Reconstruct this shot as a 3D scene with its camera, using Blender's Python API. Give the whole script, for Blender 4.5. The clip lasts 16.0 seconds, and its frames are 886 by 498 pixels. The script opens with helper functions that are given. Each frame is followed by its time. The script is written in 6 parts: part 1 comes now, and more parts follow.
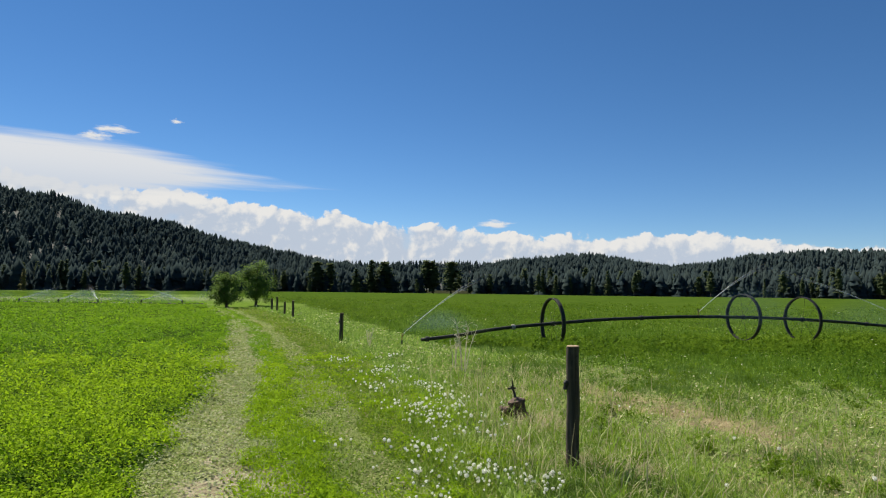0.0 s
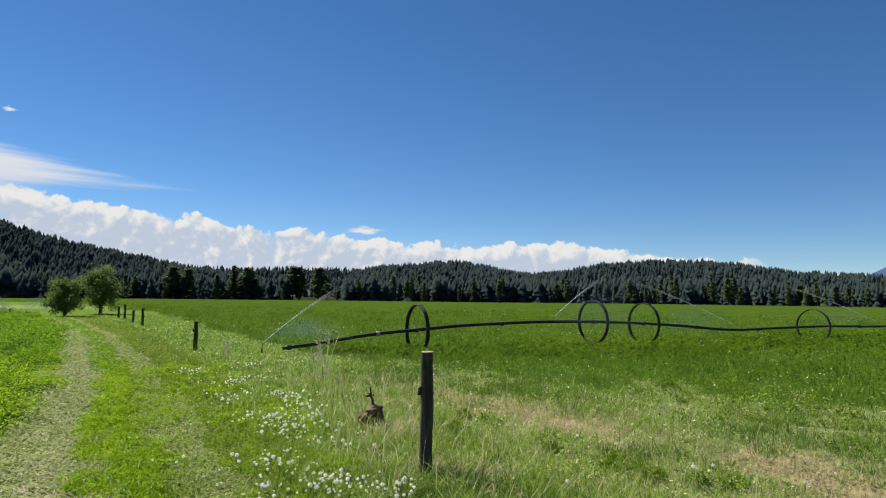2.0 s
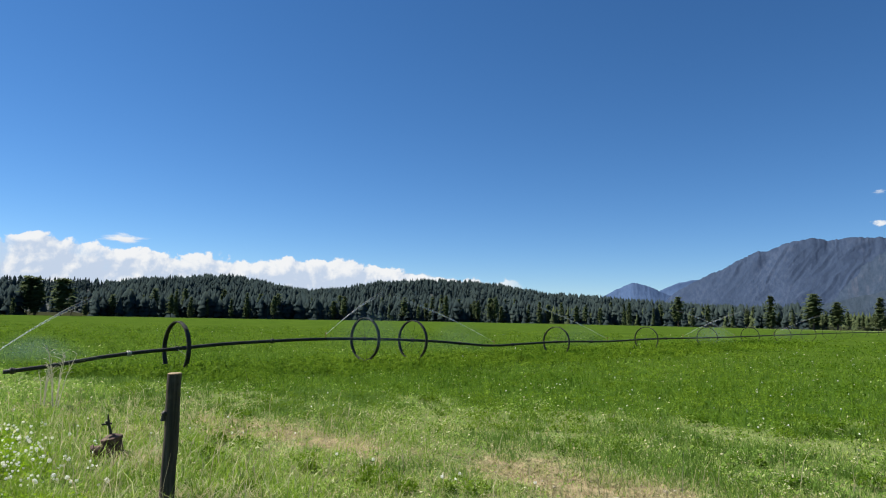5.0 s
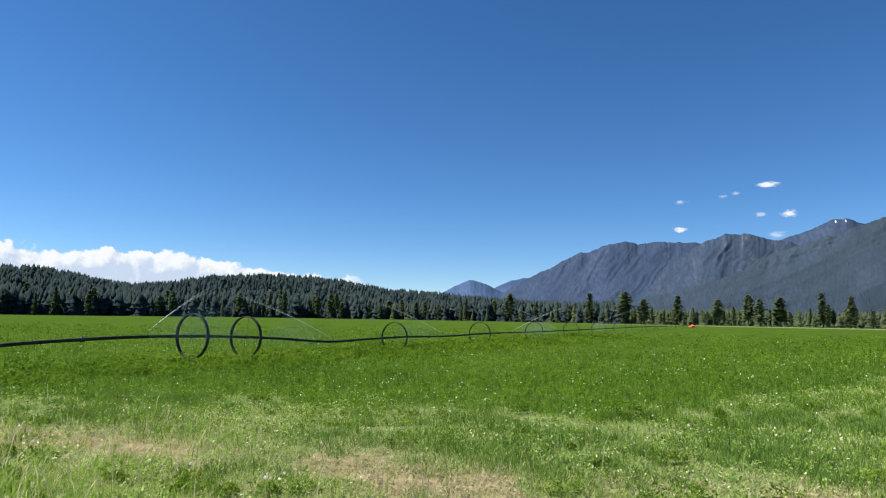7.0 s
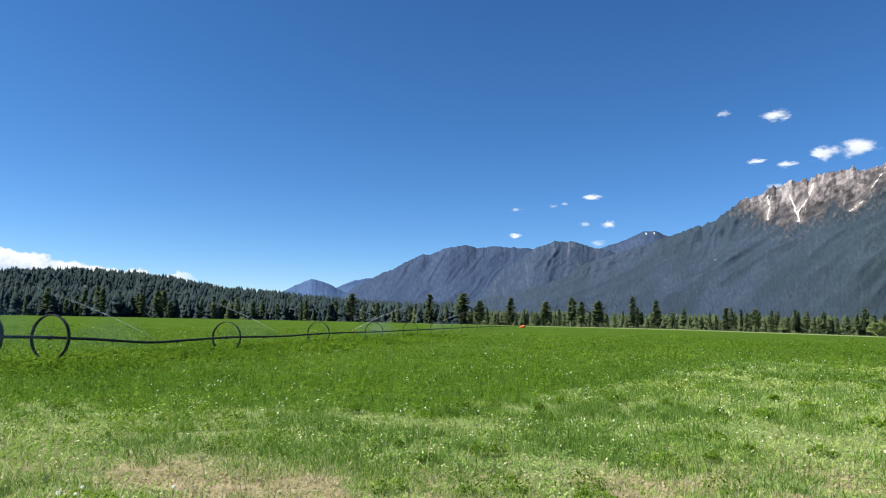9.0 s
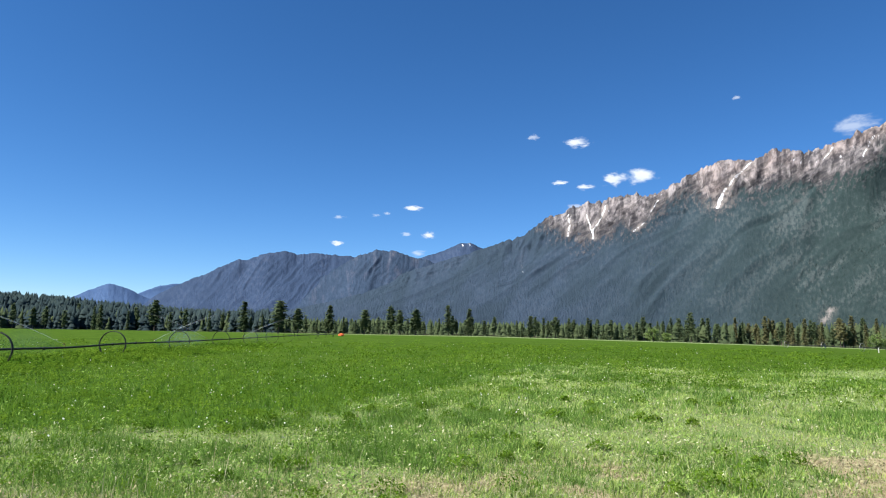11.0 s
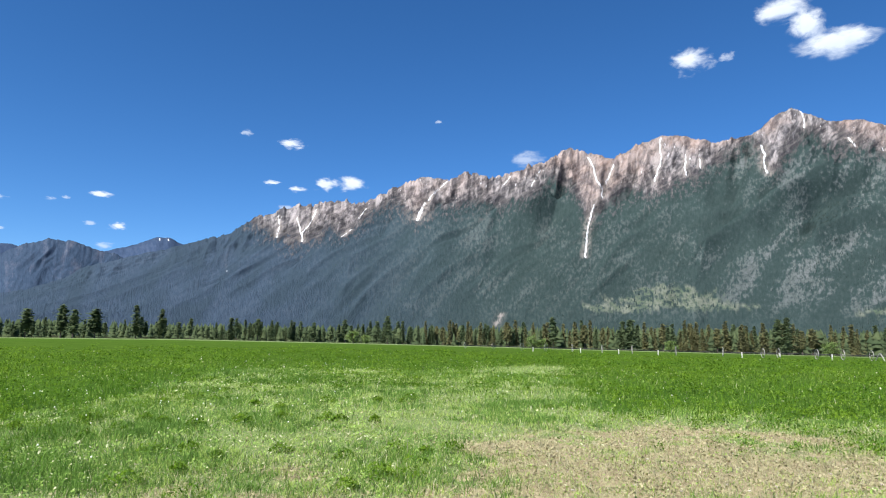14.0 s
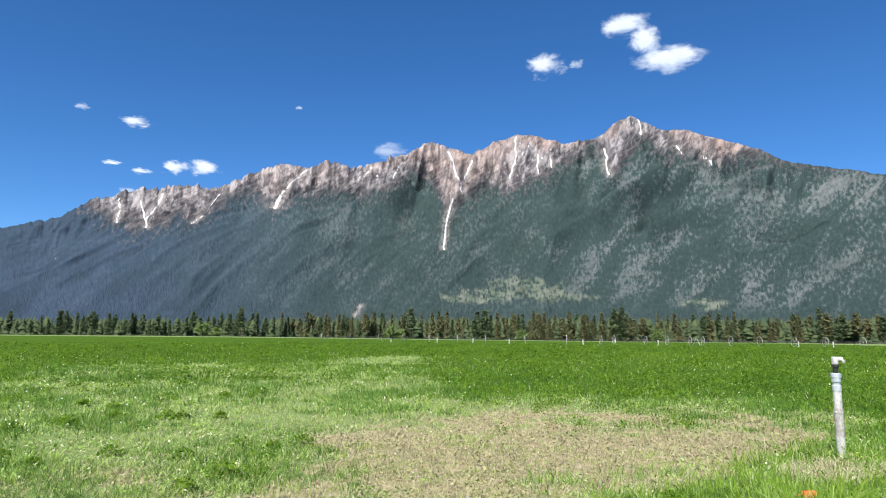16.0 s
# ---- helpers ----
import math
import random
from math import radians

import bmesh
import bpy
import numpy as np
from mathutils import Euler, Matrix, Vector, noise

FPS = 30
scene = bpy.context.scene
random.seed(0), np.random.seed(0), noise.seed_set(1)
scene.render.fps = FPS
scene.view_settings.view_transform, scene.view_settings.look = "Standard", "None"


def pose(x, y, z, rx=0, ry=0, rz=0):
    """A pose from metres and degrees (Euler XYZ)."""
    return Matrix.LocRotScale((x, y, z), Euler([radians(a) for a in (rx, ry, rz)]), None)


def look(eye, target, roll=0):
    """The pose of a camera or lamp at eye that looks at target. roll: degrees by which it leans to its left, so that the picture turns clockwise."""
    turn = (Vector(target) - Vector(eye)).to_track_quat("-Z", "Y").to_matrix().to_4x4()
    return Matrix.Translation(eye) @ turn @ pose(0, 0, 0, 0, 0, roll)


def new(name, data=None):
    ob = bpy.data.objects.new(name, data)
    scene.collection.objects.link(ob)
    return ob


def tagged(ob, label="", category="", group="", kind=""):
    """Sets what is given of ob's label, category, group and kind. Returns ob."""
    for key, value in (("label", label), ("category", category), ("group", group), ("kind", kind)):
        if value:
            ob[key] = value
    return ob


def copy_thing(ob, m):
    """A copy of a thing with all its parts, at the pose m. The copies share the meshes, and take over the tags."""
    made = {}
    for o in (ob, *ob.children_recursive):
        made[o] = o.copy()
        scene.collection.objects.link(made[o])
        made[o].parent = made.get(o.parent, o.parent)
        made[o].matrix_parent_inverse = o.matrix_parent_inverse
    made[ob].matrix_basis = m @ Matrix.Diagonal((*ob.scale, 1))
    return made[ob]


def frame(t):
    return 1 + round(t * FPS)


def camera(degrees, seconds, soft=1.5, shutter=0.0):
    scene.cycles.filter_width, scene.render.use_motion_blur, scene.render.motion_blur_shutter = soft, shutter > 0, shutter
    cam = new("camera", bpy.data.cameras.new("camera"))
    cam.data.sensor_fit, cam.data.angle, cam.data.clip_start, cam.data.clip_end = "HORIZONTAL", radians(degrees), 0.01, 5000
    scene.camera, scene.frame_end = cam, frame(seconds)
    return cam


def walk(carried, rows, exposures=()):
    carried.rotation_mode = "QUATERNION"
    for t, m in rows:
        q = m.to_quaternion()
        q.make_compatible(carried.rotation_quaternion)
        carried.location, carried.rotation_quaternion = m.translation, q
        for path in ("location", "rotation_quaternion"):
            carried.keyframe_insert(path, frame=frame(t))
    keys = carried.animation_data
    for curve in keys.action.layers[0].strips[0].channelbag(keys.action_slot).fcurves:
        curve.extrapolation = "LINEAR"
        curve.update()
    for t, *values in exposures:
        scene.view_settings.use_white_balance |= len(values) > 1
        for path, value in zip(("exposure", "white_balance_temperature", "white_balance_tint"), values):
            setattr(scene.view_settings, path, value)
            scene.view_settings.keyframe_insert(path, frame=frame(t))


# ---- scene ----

# ------------------------------------------------------------------ camera
cam = camera(69.97, 16.0, soft=1.1)
EYE = 1.6
ROWS = [
    (0.0, 0.0000, 0.0000, 0.0000, 0.000, 3.469, -0.812),
    (0.5, 0.0244, 0.0048, 0.0000, -2.462, 3.634, -0.879),
    (1.0, 0.0594, 0.0073, -0.0013, -5.395, 3.810, -0.835),
    (1.5, 0.0911, 0.0133, -0.0018, -8.551, 4.028, -0.779),
    (2.0, 0.1172, 0.0202, -0.0003, -11.787, 4.233, -0.795),
    (2.5, 0.1444, 0.0247, 0.0003, -15.027, 4.523, -0.962),
    (3.0, 0.1716, 0.0238, 0.0066, -18.275, 4.889, -1.099),
    (3.5, 0.1893, 0.0120, 0.0051, -21.535, 5.332, -1.194),
    (4.0, 0.2032, 0.0044, 0.0062, -24.839, 5.718, -1.292),
    (6.5, 0.3127, -0.0601, 0.0107, -42.355, 6.070, -1.052),
    (7.0, 0.3306, -0.0669, 0.0026, -45.935, 6.032, -1.125),
    (7.5, 0.3522, -0.0789, -0.0054, -49.464, 6.048, -1.220),
    (8.0, 0.3740, -0.0960, -0.0083, -52.954, 6.118, -1.284),
    (10.5, 0.4606, -0.2198, -0.0084, -71.917, 7.085, -1.310),
    (11.0, 0.4705, -0.2508, 0.0013, -76.236, 7.442, -1.155),
    (11.5, 0.4831, -0.2920, 0.0087, -80.652, 7.819, -1.062),
    (12.0, 0.4945, -0.3336, 0.0109, -85.113, 8.156, -0.960),
    (12.5, 0.5015, -0.3733, 0.0048, -89.570, 8.387, -1.035),
    (13.0, 0.5030, -0.4004, 0.0062, -93.978, 8.467, -1.128),
    (13.5, 0.5016, -0.4221, 0.0011, -98.281, 8.371, -1.043),
    (14.0, 0.5011, -0.4439, -0.0021, -102.371, 8.135, -0.937),
    (14.5, 0.5022, -0.4561, -0.0053, -106.127, 7.928, -0.755),
    (15.0, 0.4970, -0.4766, -0.0088, -109.444, 7.781, -0.502),
    (15.5, 0.4896, -0.5021, -0.0053, -112.378, 7.637, -0.279),
    (16.0, 0.4776, -0.5325, -0.0005, -114.978, 7.450, -0.219),
]
walk(cam, [(t, pose(x, y, EYE + z, 90 + pitch, roll, yaw)) for t, x, y, z, yaw, pitch, roll in ROWS],
     [(0.0, 0.78, 6850, 10), (4.0, 0.90, 6600, 10), (8.0, 1.12, 6300, 10), (12.0, 1.21, 6000, 10), (16.0, 1.21, 5950, 10)])

# ------------------------------------------------------------------ light
SUN_AZ, SUN_EL = 42.0, 50.0          # degrees; azimuth counted to the left of the first view
world = bpy.data.worlds.new("sky")
scene.world = world
world.use_nodes = True
wn = world.node_tree.nodes
sky = wn.new("ShaderNodeTexSky")
sky.sky_type = "NISHITA"
sky.sun_disc = False
sky.sun_elevation = radians(SUN_EL)
sky.sun_rotation = radians(-SUN_AZ)
sky.altitude = 1500
sky.air_density, sky.dust_density, sky.ozone_density = 0.9, 0.0, 6.0
wn["Background"].inputs["Strength"].default_value = 0.062
deep = wn.new("ShaderNodeHueSaturation")
deep.inputs["Saturation"].default_value = 1.16
world.node_tree.links.new(sky.outputs[0], deep.inputs["Color"])
world.node_tree.links.new(deep.outputs[0], wn["Background"].inputs["Color"])
sun = new("sun", bpy.data.lights.new("sun", "SUN"))
sun.data.energy, sun.data.angle, sun.data.color = 4.8, radians(0.53), (1.0, 0.955, 0.88)
sa, se = radians(SUN_AZ), radians(SUN_EL)
sun.matrix_world = look((-900 * math.sin(sa) * math.cos(se), 900 * math.cos(sa) * math.cos(se), 900 * math.sin(se)), (0, 0, 0))


# ------------------------------------------------------------------ materials
class Nodes:
    """Short hand for building a node material."""

    def __init__(self, name):
        self.mat = bpy.data.materials.new(name)
        self.mat.use_nodes = True
        self.tree = self.mat.node_tree
        self.tree.nodes.clear()
        self.out = self.tree.nodes.new("ShaderNodeOutputMaterial")

    def add(self, kind, **settings):
        n = self.tree.nodes.new("ShaderNode" + kind)
        for key, value in settings.items():
            setattr(n, key, value)
        return n

    def set(self, n, key, value):
        if isinstance(value, bpy.types.NodeSocket):
            self.tree.links.new(value, n.inputs[key])
        elif isinstance(value, tuple) and len(value) == 3 and n.inputs[key].type == "RGBA":
            n.inputs[key].default_value = (*value, 1)
        else:
            n.inputs[key].default_value = value

    def math(self, op, a, b=0.0, c=0.0):
        n = self.add("Math", operation=op)
        for i, v in enumerate((a, b, c)):
            self.set(n, i, v)
        return n.outputs[0]

    def ramp(self, v, lo, hi, a=0.0, b=1.0):
        n = self.add("MapRange", interpolation_type="SMOOTHSTEP")
        for key, value in (("Value", v), ("From Min", lo), ("From Max", hi), ("To Min", a), ("To Max", b)):
            self.set(n, key, value)
        return n.outputs[0]

    def mix(self, fac, a, b):
        n = self.add("Mix", data_type="RGBA")
        self.set(n, 0, fac)
        self.set(n, 6, a)
        self.set(n, 7, b)
        return n.outputs[2]

    def noise(self, scale, detail=4.0, rough=0.55, vector=None, distort=0.0):
        n = self.add("TexNoise")
        self.set(n, "Scale", scale)
        self.set(n, "Detail", detail)
        self.set(n, "Roughness", rough)
        self.set(n, "Distortion", distort)
        self.set(n, "Vector", vector if vector is not None else self.place())
        return n.outputs["Fac"]

    def place(self):
        return self.add("NewGeometry").outputs["Position"]

    def objc(self):
        return self.add("TexCoord").outputs["Object"]

    def stretch(self, vector, sx, sy, sz):
        n = self.add("Mapping")
        self.set(n, "Vector", vector)
        n.inputs["Scale"].default_value = (sx, sy, sz)
        return n.outputs[0]

    def turned(self, vector, degrees):
        n = self.add("Mapping")
        self.set(n, "Vector", vector)
        n.inputs["Rotation"].default_value = (0, 0, radians(degrees))
        return n.outputs[0]

    def island(self):
        return self.add("NewGeometry").outputs["Random Per Island"]

    def attr(self, name):
        return self.add("Attribute", attribute_name=name).outputs["Fac"]

    def bump(self, height, strength, distance):
        n = self.add("Bump")
        self.set(n, "Height", height)
        self.set(n, "Strength", strength)
        self.set(n, "Distance", distance)
        return n.outputs[0]

    def surface(self, colour, rough=0.8, metal=0.0, normal=None, spec=0.4, alpha=None):
        n = self.add("BsdfPrincipled")
        self.set(n, "Base Color", colour)
        self.set(n, "Roughness", rough)
        self.set(n, "Metallic", metal)
        self.set(n, "Specular IOR Level", spec)
        if normal is not None:
            self.set(n, "Normal", normal)
        if alpha is not None:
            self.set(n, "Alpha", alpha)
        return n.outputs[0]

    def end(self, shader):
        self.tree.links.new(shader, self.out.inputs["Surface"])
        return self.mat


def leaf_material(name, dark, light, translucent=0.35, rough=0.5, patch=0.6, third=None, gloss=0.02):
    """Leaves and blades: each one has its own shade, and shades drift over metres."""
    n = Nodes(name)
    f = n.math("ADD", n.math("MULTIPLY", n.island(), 1 - patch), n.math("MULTIPLY", n.ramp(n.math("ADD", n.math("MULTIPLY", n.noise(0.10, 3), 0.4), n.math("ADD", n.math("MULTIPLY", n.noise(0.55, 3), 0.25), n.math("MULTIPLY", n.noise(2.6, 3), 0.35))), 0.38, 0.62), patch))
    c = n.mix(f, dark, light)
    # third: dry leaves in clover, painted sun glints in grass and weeds
    if third:
        c = n.mix(n.ramp(n.math("FRACT", n.math("MULTIPLY", n.island(), 37.0)), 0.86, 0.90), c, third)
    p = n.surface(c, rough, spec=gloss)
    t = n.add("BsdfTranslucent")
    n.set(t, "Color", c)
    m = n.add("MixShader")
    n.set(m, 0, translucent)
    n.tree.links.new(p, m.inputs[1])
    n.tree.links.new(t.outputs[0], m.inputs[2])
    return n.end(m.outputs[0])


def plain_material(name, a, b, scale, rough=0.7, metal=0.0, bump=0.3, depth=0.01, spec=0.4, fine=6.0):
    """Two tones, mottled at two scales, with a little relief."""
    n = Nodes(name)
    co = n.objc()
    big, small = n.noise(scale, 5, 0.6, co), n.noise(scale * fine, 4, 0.6, co)
    c = n.mix(n.ramp(n.math("ADD", n.math("MULTIPLY", big, 0.65), n.math("MULTIPLY", small, 0.35)), 0.35, 0.65), a, b)
    return n.end(n.surface(c, rough, metal, n.bump(small, bump, depth), spec))


ALFALFA_BRIGHT = leaf_material("alfalfa_leaf", (0.155, 0.280, 0.008), (0.350, 0.505, 0.020), 0.48, 0.6, 0.45)
# Wide patchy tones paint the lit and shadowed sides of crop clumps.
ALFALFA_DARK = leaf_material("alfalfa_dark_leaf", (0.044, 0.108, 0.007), (0.166, 0.256, 0.020), 0.42, 0.6, 0.68)
ALFALFA_MID = leaf_material("alfalfa_mid_leaf", (0.108, 0.232, 0.009), (0.225, 0.385, 0.018), 0.45, 0.6, 0.5)
# The pale third colours of verge and weeds stand for sunlit glints.
VERGE = leaf_material("verge_grass", (0.092, 0.185, 0.014), (0.275, 0.400, 0.038), 0.45, 0.42, 0.4, (0.46, 0.50, 0.22), 0.16)
WEED = leaf_material("weed_leaf", (0.115, 0.225, 0.030), (0.36, 0.47, 0.12), 0.40, 0.6, 0.4, (0.60, 0.58, 0.36))
CLOVER = leaf_material("clover_leaf", (0.18, 0.255, 0.055), (0.38, 0.435, 0.15), 0.35, 0.5, 0.5, (0.46, 0.41, 0.26))
SWARD = leaf_material("sward_leaf", (0.088, 0.165, 0.012), (0.245, 0.345, 0.030), 0.4, 0.5, 0.5, (0.33, 0.32, 0.13))
LITTER = leaf_material("leaf_litter", (0.235, 0.222, 0.098), (0.455, 0.395, 0.228), 0.3, 0.8, 0.2)
RUT_LITTER = leaf_material("rut_litter", (0.27, 0.33, 0.14), (0.50, 0.51, 0.31), 0.3, 0.8, 0.25)
# Meadow highlights are painted as a pale third colour on some blades.
MEADOW = leaf_material("meadow_grass", (0.130, 0.215, 0.036), (0.43, 0.51, 0.125), 0.42, 0.42, 0.35, (0.50, 0.49, 0.30), 0.14)
FIELD_GRASS = leaf_material("field_grass", (0.062, 0.138, 0.012), (0.175, 0.280, 0.030), 0.45, 0.6, 0.5)
TUSSOCK = leaf_material("tussock_grass", (0.066, 0.138, 0.020), (0.170, 0.275, 0.050), 0.35, 0.5, 0.3, None, 0.04)
STRAW = leaf_material("straw", (0.29, 0.265, 0.135), (0.52, 0.48, 0.29), 0.5, 0.7, 0.2)
BLEACHED = leaf_material("bleached_stalk", (0.55, 0.50, 0.40), (0.78, 0.74, 0.64), 0.5, 0.8, 0.2)
DEAD_GRASS = leaf_material("dead_grass", (0.40, 0.33, 0.19), (0.66, 0.58, 0.40), 0.5, 0.8, 0.2)
FLUFF = leaf_material("seed_fluff", (0.80, 0.79, 0.72), (0.90, 0.89, 0.83), 0.5, 0.9, 0.2)
STEM = leaf_material("flower_stem", (0.12, 0.18, 0.05), (0.2, 0.24, 0.09), 0.2, 0.6, 0.2)
NEEDLES = leaf_material("conifer_needles", (0.064, 0.092, 0.045), (0.128, 0.156, 0.070), 0.5, 0.8, 0.3, gloss=0.02)
# The next two needle colours carry the blue of distance haze.
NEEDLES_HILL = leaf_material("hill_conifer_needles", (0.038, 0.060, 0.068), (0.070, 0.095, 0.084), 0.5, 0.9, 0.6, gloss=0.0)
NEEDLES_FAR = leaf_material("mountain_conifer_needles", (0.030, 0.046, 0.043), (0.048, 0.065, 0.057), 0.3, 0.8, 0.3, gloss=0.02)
NEEDLES_DRY = leaf_material("bronzed_conifer_needles", (0.118, 0.122, 0.054), (0.205, 0.188, 0.086), 0.5, 0.8, 0.3, gloss=0.02)
BUSH_LEAF = leaf_material("broad_leaf", (0.080, 0.145, 0.030), (0.185, 0.265, 0.070), 0.5, 0.45, 0.3)
PALE_BUSH = leaf_material("pale_shrub_leaf", (0.13, 0.19, 0.05), (0.22, 0.28, 0.09), 0.3, 0.5, 0.3)
BARK = plain_material("bark", (0.06, 0.045, 0.035), (0.14, 0.10, 0.075), 3.0, 0.9, bump=0.6, depth=0.03)
STEEL = plain_material("dark_weathered_steel", (0.014, 0.014, 0.013), (0.04, 0.037, 0.033), 2.5, 0.6, 0.25, 0.15)
GALVANISED = plain_material("galvanised_steel", (0.22, 0.21, 0.18), (0.40, 0.38, 0.33), 4.0, 0.6, 0.3, 0.1)
RUST = plain_material("rusty_iron", (0.040, 0.026, 0.020), (0.150, 0.092, 0.066), 14.0, 0.85, 0.2, 0.5, 0.01)
PVC = plain_material("weathered_white_pipe", (0.22, 0.185, 0.155), (0.52, 0.51, 0.47), 4.5, 0.5, 0.0, 0.15)
PVC_GREY = plain_material("grey_fitting", (0.30, 0.32, 0.33), (0.46, 0.48, 0.48), 9.0, 0.4, 0.2, 0.1)
BRASS = plain_material("brass", (0.35, 0.22, 0.06), (0.55, 0.38, 0.12), 12.0, 0.4, 0.8, 0.1)
ORANGE = plain_material("faded_orange_plastic", (0.62, 0.11, 0.02), (0.78, 0.18, 0.04), 6.0, 0.5, 0.0, 0.1)
PALE_WOOD = plain_material("bleached_post_wood", (0.45, 0.42, 0.36), (0.62, 0.60, 0.53), 5.0, 0.85, 0.0, 0.4)


def post_wood():
    n = Nodes("creosoted_post_wood")
    co = n.objc()
    grain = n.noise(9.0, 6, 0.65, n.stretch(co, 1, 1, 0.06), 0.6)
    blot = n.noise(2.2, 4, 0.6, co)
    c = n.mix(n.ramp(grain, 0.35, 0.68), (0.028, 0.022, 0.017), (0.13, 0.10, 0.075))
    c = n.mix(n.ramp(blot, 0.5, 0.72, 0.0, 0.6), c, (0.16, 0.135, 0.11))
    return n.end(n.surface(c, 0.85, normal=n.bump(grain, 0.7, 0.012), spec=0.25))


def end_grain():
    n = Nodes("cut_post_end")
    g = n.noise(30.0, 4, 0.6, n.objc())
    return n.end(n.surface(n.mix(g, (0.20, 0.14, 0.08), (0.42, 0.31, 0.19)), 0.9))


def ground_material():
    """Soil, thatch and crop, by the zones kept on the sheet's points."""
    n = Nodes("field_ground")
    crop, dry, track, lush = (n.attr(k) for k in ("crop", "dry", "track", "lush"))
    fine, mid, big = n.noise(38.0, 5, 0.65), n.noise(5.0, 5, 0.6), n.noise(0.22, 4, 0.55)
    grit = n.noise(140.0, 3, 0.6)
    soil = n.mix(n.ramp(mid, 0.3, 0.7), (0.175, 0.138, 0.075), (0.335, 0.272, 0.156))
    trodden = n.mix(n.ramp(n.noise(2.6, 5, 0.65), 0.35, 0.65), (0.24, 0.195, 0.135), (0.47, 0.395, 0.31))
    soil = n.mix(n.ramp(grit, 0.55, 0.75, 0, 0.6), soil, (0.42, 0.37, 0.30))
    thatch = n.mix(n.ramp(fine, 0.35, 0.65), (0.070, 0.112, 0.030), (0.205, 0.250, 0.088))
    thatch = n.mix(n.ramp(n.noise(11.0, 5, 0.7), 0.5, 0.68, 0, 0.45), thatch, (0.22, 0.20, 0.10))
    # Green is darkened to hold the self-shadowing of a leafy crop.
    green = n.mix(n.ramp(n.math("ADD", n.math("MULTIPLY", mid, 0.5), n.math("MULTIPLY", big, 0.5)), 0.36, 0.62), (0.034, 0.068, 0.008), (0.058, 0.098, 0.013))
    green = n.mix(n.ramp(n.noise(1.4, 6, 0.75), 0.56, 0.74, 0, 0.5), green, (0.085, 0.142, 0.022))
    # Shade between the near crop plants, painted as dark specks.
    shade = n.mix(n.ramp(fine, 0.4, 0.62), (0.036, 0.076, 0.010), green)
    near = n.mix(lush, thatch, n.mix(n.ramp(fine, 0.3, 0.6), (0.05, 0.10, 0.014), (0.12, 0.19, 0.03)))
    near = n.mix(n.ramp(n.math("ADD", dry, n.math("MULTIPLY", n.math("SUBTRACT", mid, 0.5), 0.9)), 0.35, 0.7), near, soil)
    near = n.mix(n.ramp(n.math("ADD", track, n.math("MULTIPLY", n.math("SUBTRACT", mid, 0.5), 1.1)), 0.5, 0.95, 0, 0.8), near, n.mix(n.ramp(fine, 0.52, 0.66, 0, 0.5), trodden, (0.21, 0.235, 0.10)))
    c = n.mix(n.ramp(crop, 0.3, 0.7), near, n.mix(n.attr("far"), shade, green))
    c = n.mix(n.attr("pale"), c, n.mix(big, (0.22, 0.27, 0.12), (0.30, 0.32, 0.17)))
    c = n.mix(n.attr("wood"), c, n.mix(mid, (0.018, 0.022, 0.011), (0.04, 0.04, 0.022)))
    b = n.bump(n.math("ADD", n.math("MULTIPLY", fine, 0.6), mid), 0.5, 0.06)
    return n.end(n.surface(c, 1.0, normal=b, spec=0.0))


